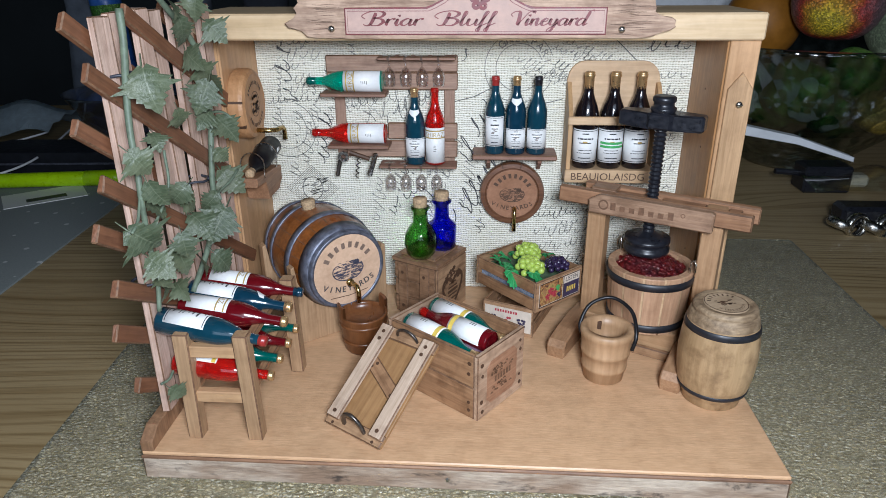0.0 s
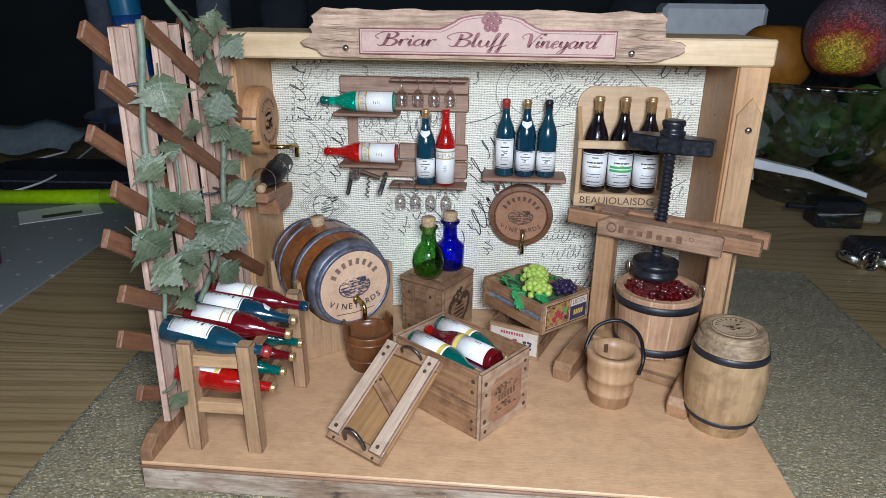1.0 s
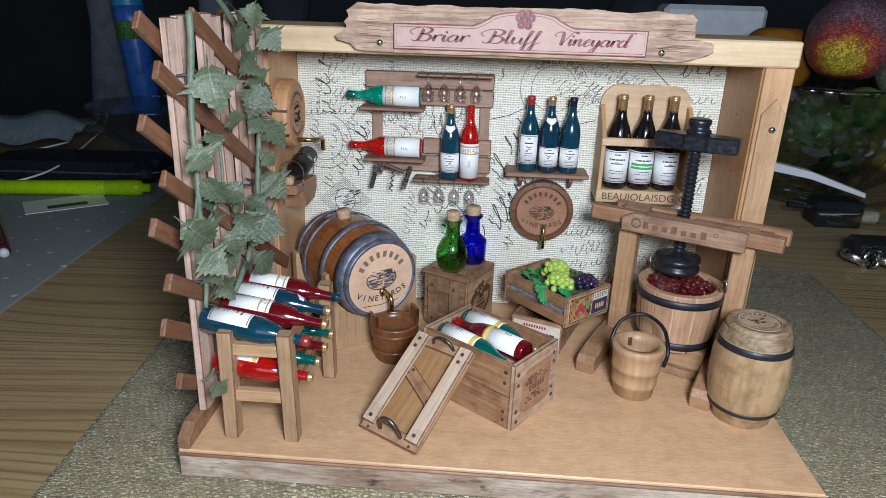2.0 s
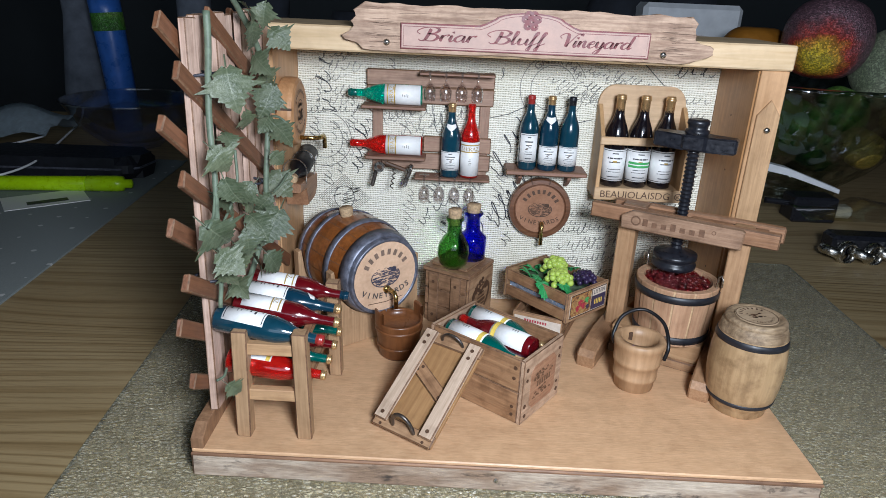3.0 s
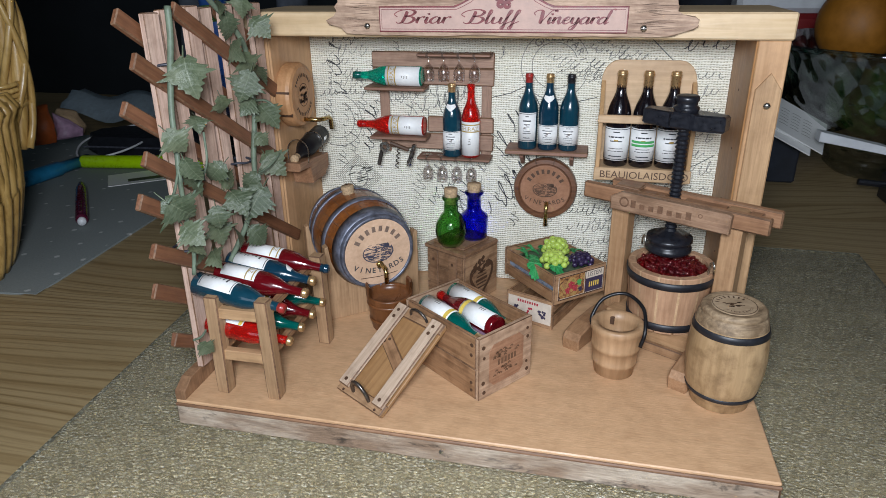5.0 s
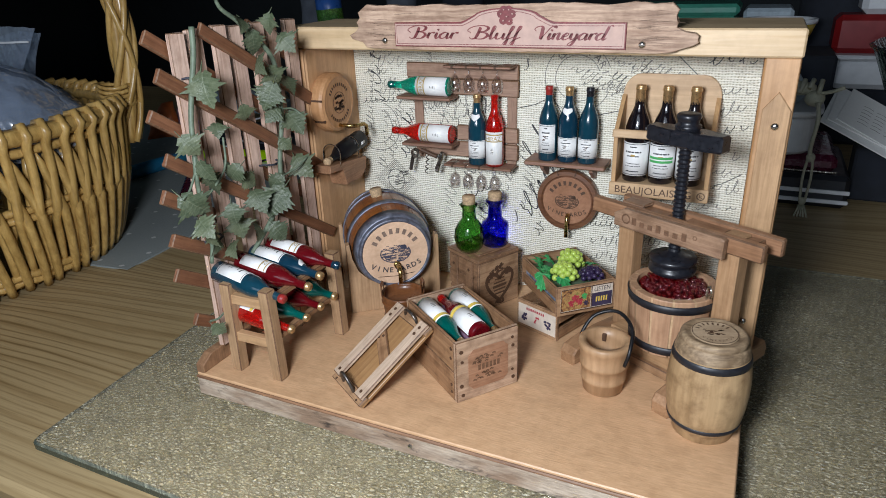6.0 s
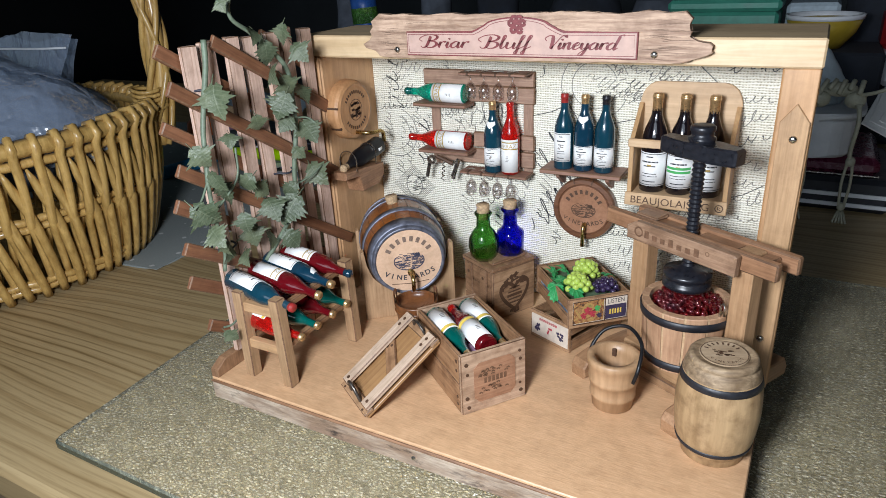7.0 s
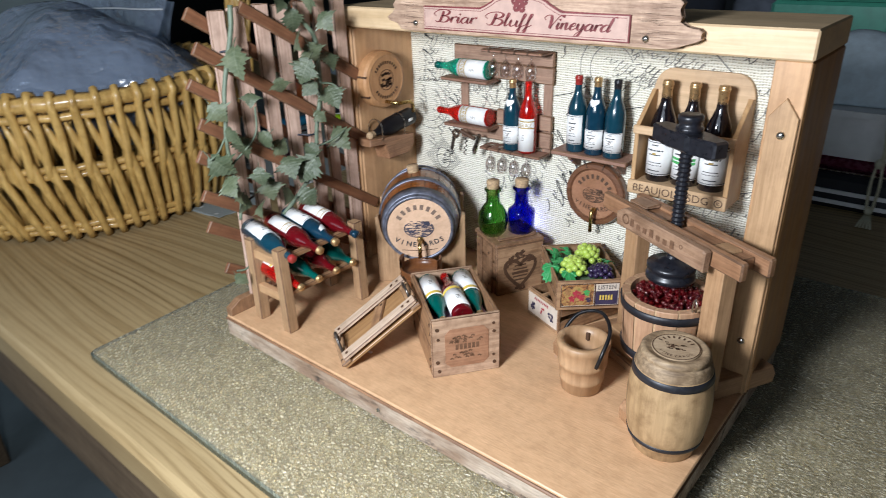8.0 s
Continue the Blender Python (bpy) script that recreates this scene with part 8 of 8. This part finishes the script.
def fruit(name, mat, x, y, z, r, label, squash=(1, 1, 1), turn=(0, 0, 0)):
    prof = [(r * math.sin(radians(a)) ** 0.9, -r * math.cos(radians(a)) * (1 - 0.16 * math.exp(-((a - 180) / 26) ** 2) - 0.08 * math.exp(-(a / 24) ** 2))) for a in range(6, 175, 8)]
    bm = lathe([(0, -r * 0.92)] + prof + [(0, r * 0.84)], 36)
    f = solid(name, bm, mat, pose(x, y, z, *turn) @ Matrix.Diagonal((*squash, 1)), label, "fruit", smooth=True)
    return f


fruit("apple", M["apple"], 0.3610, 0.7050, 0.1720, 0.0430, "beaded glittering red and yellow apple on the fruit bowl", turn=(-10, 6, 0))
fruit("orange", M["orange"], 0.3180, 0.7750, 0.1440, 0.040, "dull orange fruit on the fruit bowl")
fruit("pear", M["pear"], 0.4350, 0.7000, 0.1450, 0.042, "pale glittering pear on the fruit bowl", turn=(30, 40, 0))
for x, y, z, r, mname, lab in ((0.330, 0.680, 0.085, 0.034, "lime", "green artificial fruit in the glass bowl"), (0.395, 0.655, 0.070, 0.022, "lemon", "yellow artificial fruit in the glass bowl"), (0.330, 0.740, 0.070, 0.036, "lime", "green artificial fruit in the glass bowl"),
                               (0.440, 0.670, 0.098, 0.022, "lemon", "yellow artificial fruit in the glass bowl"), (0.395, 0.740, 0.060, 0.036, "lime", "green artificial fruit in the glass bowl"), (0.385, 0.690, 0.100, 0.028, "lime", "green artificial fruit in the glass bowl")):
    fruit("fruit", M[mname], x, y, z, r, lab, (1.25, 0.95, 0.95), (15, 20, 40))
wrap = thing("clear_wrap", pose(0.300, 0.560, 0.0), "crumpled clear plastic wrap lying before the fruit bowl", "plastic wrap")
part("film", film(34, 12, lambda u, v: (0.010 + 0.230 * u, 0.075 * v + 0.012 * math.sin(7 * u), 0.010 + 0.010 * math.sin(3.1 * v)), 6, 0.009), M["clear"], wrap, smooth=True)
wrap.children[0].visible_shadow = False
gd = thing("black_clamp", pose(0.3440, 0.6300, 0.0), "small black plastic clamp on the table", "clamp")
part("block", box(-0.022, 0.022, -0.014, 0.014, 0.0, 0.026, 0.002), M["black"], gd)
part("pin", tube([(-0.045, 0, 0.018), (-0.020, 0, 0.016)], 0.003, 8), M["black"], gd)
part("pad", box(0.020, 0.042, -0.008, 0.008, 0.004, 0.016, 0.003), M["bone"], gd, "cream rubber pad")
solid("plastic_strip", prism([(0, 0), (0.06, -0.012), (0.12, -0.034), (0.12, -0.028), (0.06, -0.003), (0, 0.012)], -0.01, 0.01, edge=0.001), M["white_plastic"], pose(0.2560, 0.6250, 0.0560, 0, 0, 0) @ Matrix.Diagonal((0.9, 0.7, 0.75, 1)), "pale plastic strip leaning on the clamp", "strip")
ch = thing("metal_clasp", pose(0.3330, 0.5150, 0.0), "shiny linked metal bracelet lying on the table", "bracelet")
lk = None
for k in range(9):
    mm = pose(-0.025 + 0.011 * k, -0.006 * math.sin(k * 0.7), 0.008, 90 * (k % 2), 20, 18)
    if lk is None:
        lk = part("link", lathe([(0.0085, -0.004), (0.0105, -0.002), (0.0105, 0.002), (0.0085, 0.004), (0.0070, 0.0), (0.0085, -0.004)], 14), M["steel"], ch, smooth=True, at=mm)
    else:
        again(lk, mm)
part("plate", box(-0.022, 0.045, 0.004, 0.026, 0.002, 0.020, 0.003), M["black"], ch, "black plate")

# ---- things at the back, right ----
bm = bmesh.new()
for s in (-1, 1):
    x = 0.0175 * s
    tube(spline([(x, 0, 0.098), (x * 1.1, -0.006, 0.085), (x * 1.0, -0.004, 0.062), (x * 1.1, -0.002, 0.052)]), [0.0036] + [0.0019] * 15 + [0.0018, 0.0024, 0.0030], 8, bm)
    for d in (-0.0022, 0.0022):
        tube(spline([(x * 1.1 + d, -0.002, 0.052), (x * 1.1 + d * 1.6, 0.0, 0.034), (x * 1.1 + d, 0.002, 0.014)]), 0.0013, 6, bm)
    ball(0.0042, (x * 1.1, -0.002, 0.053), 2, bm)
    ball(0.0036, (x * 1.1, 0.002, 0.013), 2, bm)
    for t in range(5):
        tube([(x * 1.1 + (t - 2) * 0.001, 0.001, 0.010), (x * 1.1 + (t - 2) * 0.0028, -0.008, 0.002)], 0.0009, 5, bm)
    ball(0.009, (x * 0.8, 0.004, 0.101), 2, bm, (1, 0.6, 0.75))
ball(0.010, (0, 0.010, 0.108), 2, bm, (1.6, 0.7, 0.6))
tube(spline([(0.012, 0.004, 0.104), (0.026, -0.002, 0.108), (0.036, -0.004, 0.112)]), 0.0016, 6, bm)
for k in range(5):
    tube([(-0.016 + 0.008 * k, 0.000, 0.106 + 0.004 * (k % 2)), (-0.010 + 0.007 * k, 0.006, 0.116)], 0.0022, 6, bm)
solid("ivory_figurine", bm, M["bone"], pose(0.1580, 0.6150, 0.0) @ Matrix.Diagonal((0.88, 1, 1, 1)), "ivory plastic toy sitting on a white dish with its legs hanging", "figurine", smooth=True)
sc = thing("striped_case", pose(0.1500, 0.6900, 0.0), "black flat box with two white stripes and a glossy brown lid", "box")
part("body", box(-0.095, 0.062, -0.048, 0.070, 0.0002, 0.030, 0.004), M["case"], sc)
for z in (0.005, 0.014):
    part("stripe", box(-0.0955, 0.0625, -0.0492, -0.0475, z, z + 0.0035, 0.0003), M["white_plastic"], sc, "white stripe")
part("lid", box(-0.090, 0.050, -0.040, 0.064, 0.0302, 0.046, 0.005), M["purple"], sc, "dark brown glossy lid")
part("lid_trim", box(-0.0905, 0.0505, -0.0412, -0.0396, 0.0308, 0.0322, 0.0003), M["steel"], sc, "thin bright trim")
dish = thing("white_dish", pose(0.1180, 0.6850, 0.0462), "wide white dish with a pale cloth heaped in it", "dish")
part("body", prism(rounded([(-0.088, -0.045), (0.060, -0.045), (0.060, 0.060), (-0.088, 0.060)], 0.03), 0.0, 0.034, put=flat, edge=0.003), M["white_plastic"], dish)
part("rim", prism(rounded([(-0.093, -0.050), (0.065, -0.050), (0.065, 0.065), (-0.093, 0.065)], 0.033), 0.0342, 0.0392, put=flat, edge=0.0015), M["white_plastic"], dish, "rolled white rim")
bm = ball(1.0, (0, 0, 0), 4)
for v in bm.verts:
    q = v.co * (1.0 + 0.10 * noise.noise(v.co * 1.6) - 0.05 * abs(noise.noise(v.co * 4)))
    v.co = Vector((-0.012 + 0.064 * q.x, 0.012 + 0.046 * q.y, 0.042 + 0.052 * max(q.z, -0.04)))
part("cloth", bm, M["mask_paper"], dish, "pale blue heaped cloth", True)
pp = thing("paper_stack", pose(0.1787, 0.6440, 0.0770, 0, 0, 0), "leaning sheaf of white papers with faint handwriting", "papers")
PM = pose(0, 0, 0, 24, 27, -3)
sh = part("sheet", box(0, 0.088, 0, 0.052, 0.0, 0.0012, 0.0003), M["paper"], pp, at=PM)
again(sh, PM @ pose(0.004, 0.006, 0.0016, 0, 0, 3))
again(sh, PM @ pose(0.010, 0.010, 0.0032, 0, 0, -2))
bm = bmesh.new()
for k in range(6):
    for j in range(5):
        ribbon([(0.026 + 0.012 * j, 0.044 - 0.005 * k), (0.031 + 0.012 * j, 0.0447 - 0.005 * k), (0.035 + 0.012 * j, 0.044 - 0.005 * k)], 0.0006, bm, 0.0)
o = part("pen_lines", bm, M["ink_faint"], pp, at=PM @ pose(0, 0, 0.0052, -90))
part("under_block", box(0.036, 0.080, 0.030, 0.060, -0.0768, -0.028, 0.002), M["dark_cloth"], pp, "dark block under the papers")
mb = thing("mustard_bowl", pose(0.1390, 0.865, 0.1100), "mustard yellow bowl with a white rim on a dark box", "bowl")
part("body", lathe([(0, 0), (0.020, 0), (0.032, 0.016), (0.037, 0.030), (0.034, 0.030), (0.028, 0.016), (0, 0.004)], 32), M["yellow_plastic"], mb, smooth=True)
part("rim", lathe([(0.0345, 0.0302), (0.0380, 0.0302), (0.0385, 0.0350), (0.0350, 0.0350), (0.0345, 0.0302)], 32), M["white_plastic"], mb, "white rim", True)
solid("dark_box", box(-0.06, 0.06, -0.05, 0.05, 0, 0.1096, 0.003), M["dark_cloth"], pose(0.1400, 0.875, 0.0), "dark box at the back of the table", "box")
rx = thing("red_box", pose(0.2650, 0.945, 0.0), "red plastic box on a white plastic tray", "box")
part("under_box", box(-0.060, 0.10, -0.055, 0.055, 0, 0.0655, 0.004), M["dark_cloth"], rx, "dark box below")
part("lower_box", box(-0.064, 0.10, -0.060, 0.055, 0.066, 0.098, 0.006), M["white_plastic"], rx, "white lower tray")
part("tray_lip", box(-0.070, 0.105, -0.066, 0.060, 0.0982, 0.1040, 0.0025), M["white_plastic"], rx, "white tray lip")
part("upper_box", box(-0.068, 0.095, -0.050, 0.050, 0.1042, 0.146, 0.006), M["red_plastic"], rx, "red upper box")
part("top_box", box(-0.045, 0.085, -0.045, 0.045, 0.1462, 0.20, 0.006), M["white_plastic"], rx, "pale top box")
gbx = solid("green_lid_box", box(-0.083, 0.038, -0.038, 0.038, 0, 0.146, 0.004), M["green_plastic"], pose(0.055, 0.920, 0.0), "green plastic box with a lid at the back", "box")
part("lid", box(-0.085, 0.040, -0.04, 0.04, 0.1465, 0.160, 0.004), M["green_plastic"], gbx)
solid("pale_box", box(-0.030, 0.026, -0.04, 0.04, 0, 0.152, 0.004), M["mask_paper"], pose(0.128, 0.965, 0.0), "pale blue plastic box at the back", "box")
for x, y, h, w, mm in ((-0.16, 0.97, 0.17, 0.05, "dark_cloth"), (-0.06, 0.985, 0.155, 0.04, "grey_cloth"), (0.205, 0.985, 0.22, 0.045, "dark_cloth"), (0.30, 0.985, 0.25, 0.04, "dark_cloth")):
    solid("storage_jar", lathe([(0, 0), (w * 0.95, 0), (w, 0.006), (w, h * 0.85), (w * 0.8, h), (0, h)], 20), M[mm], pose(x, y, 0), "dark upright container at the back of the table", "container", smooth=True)
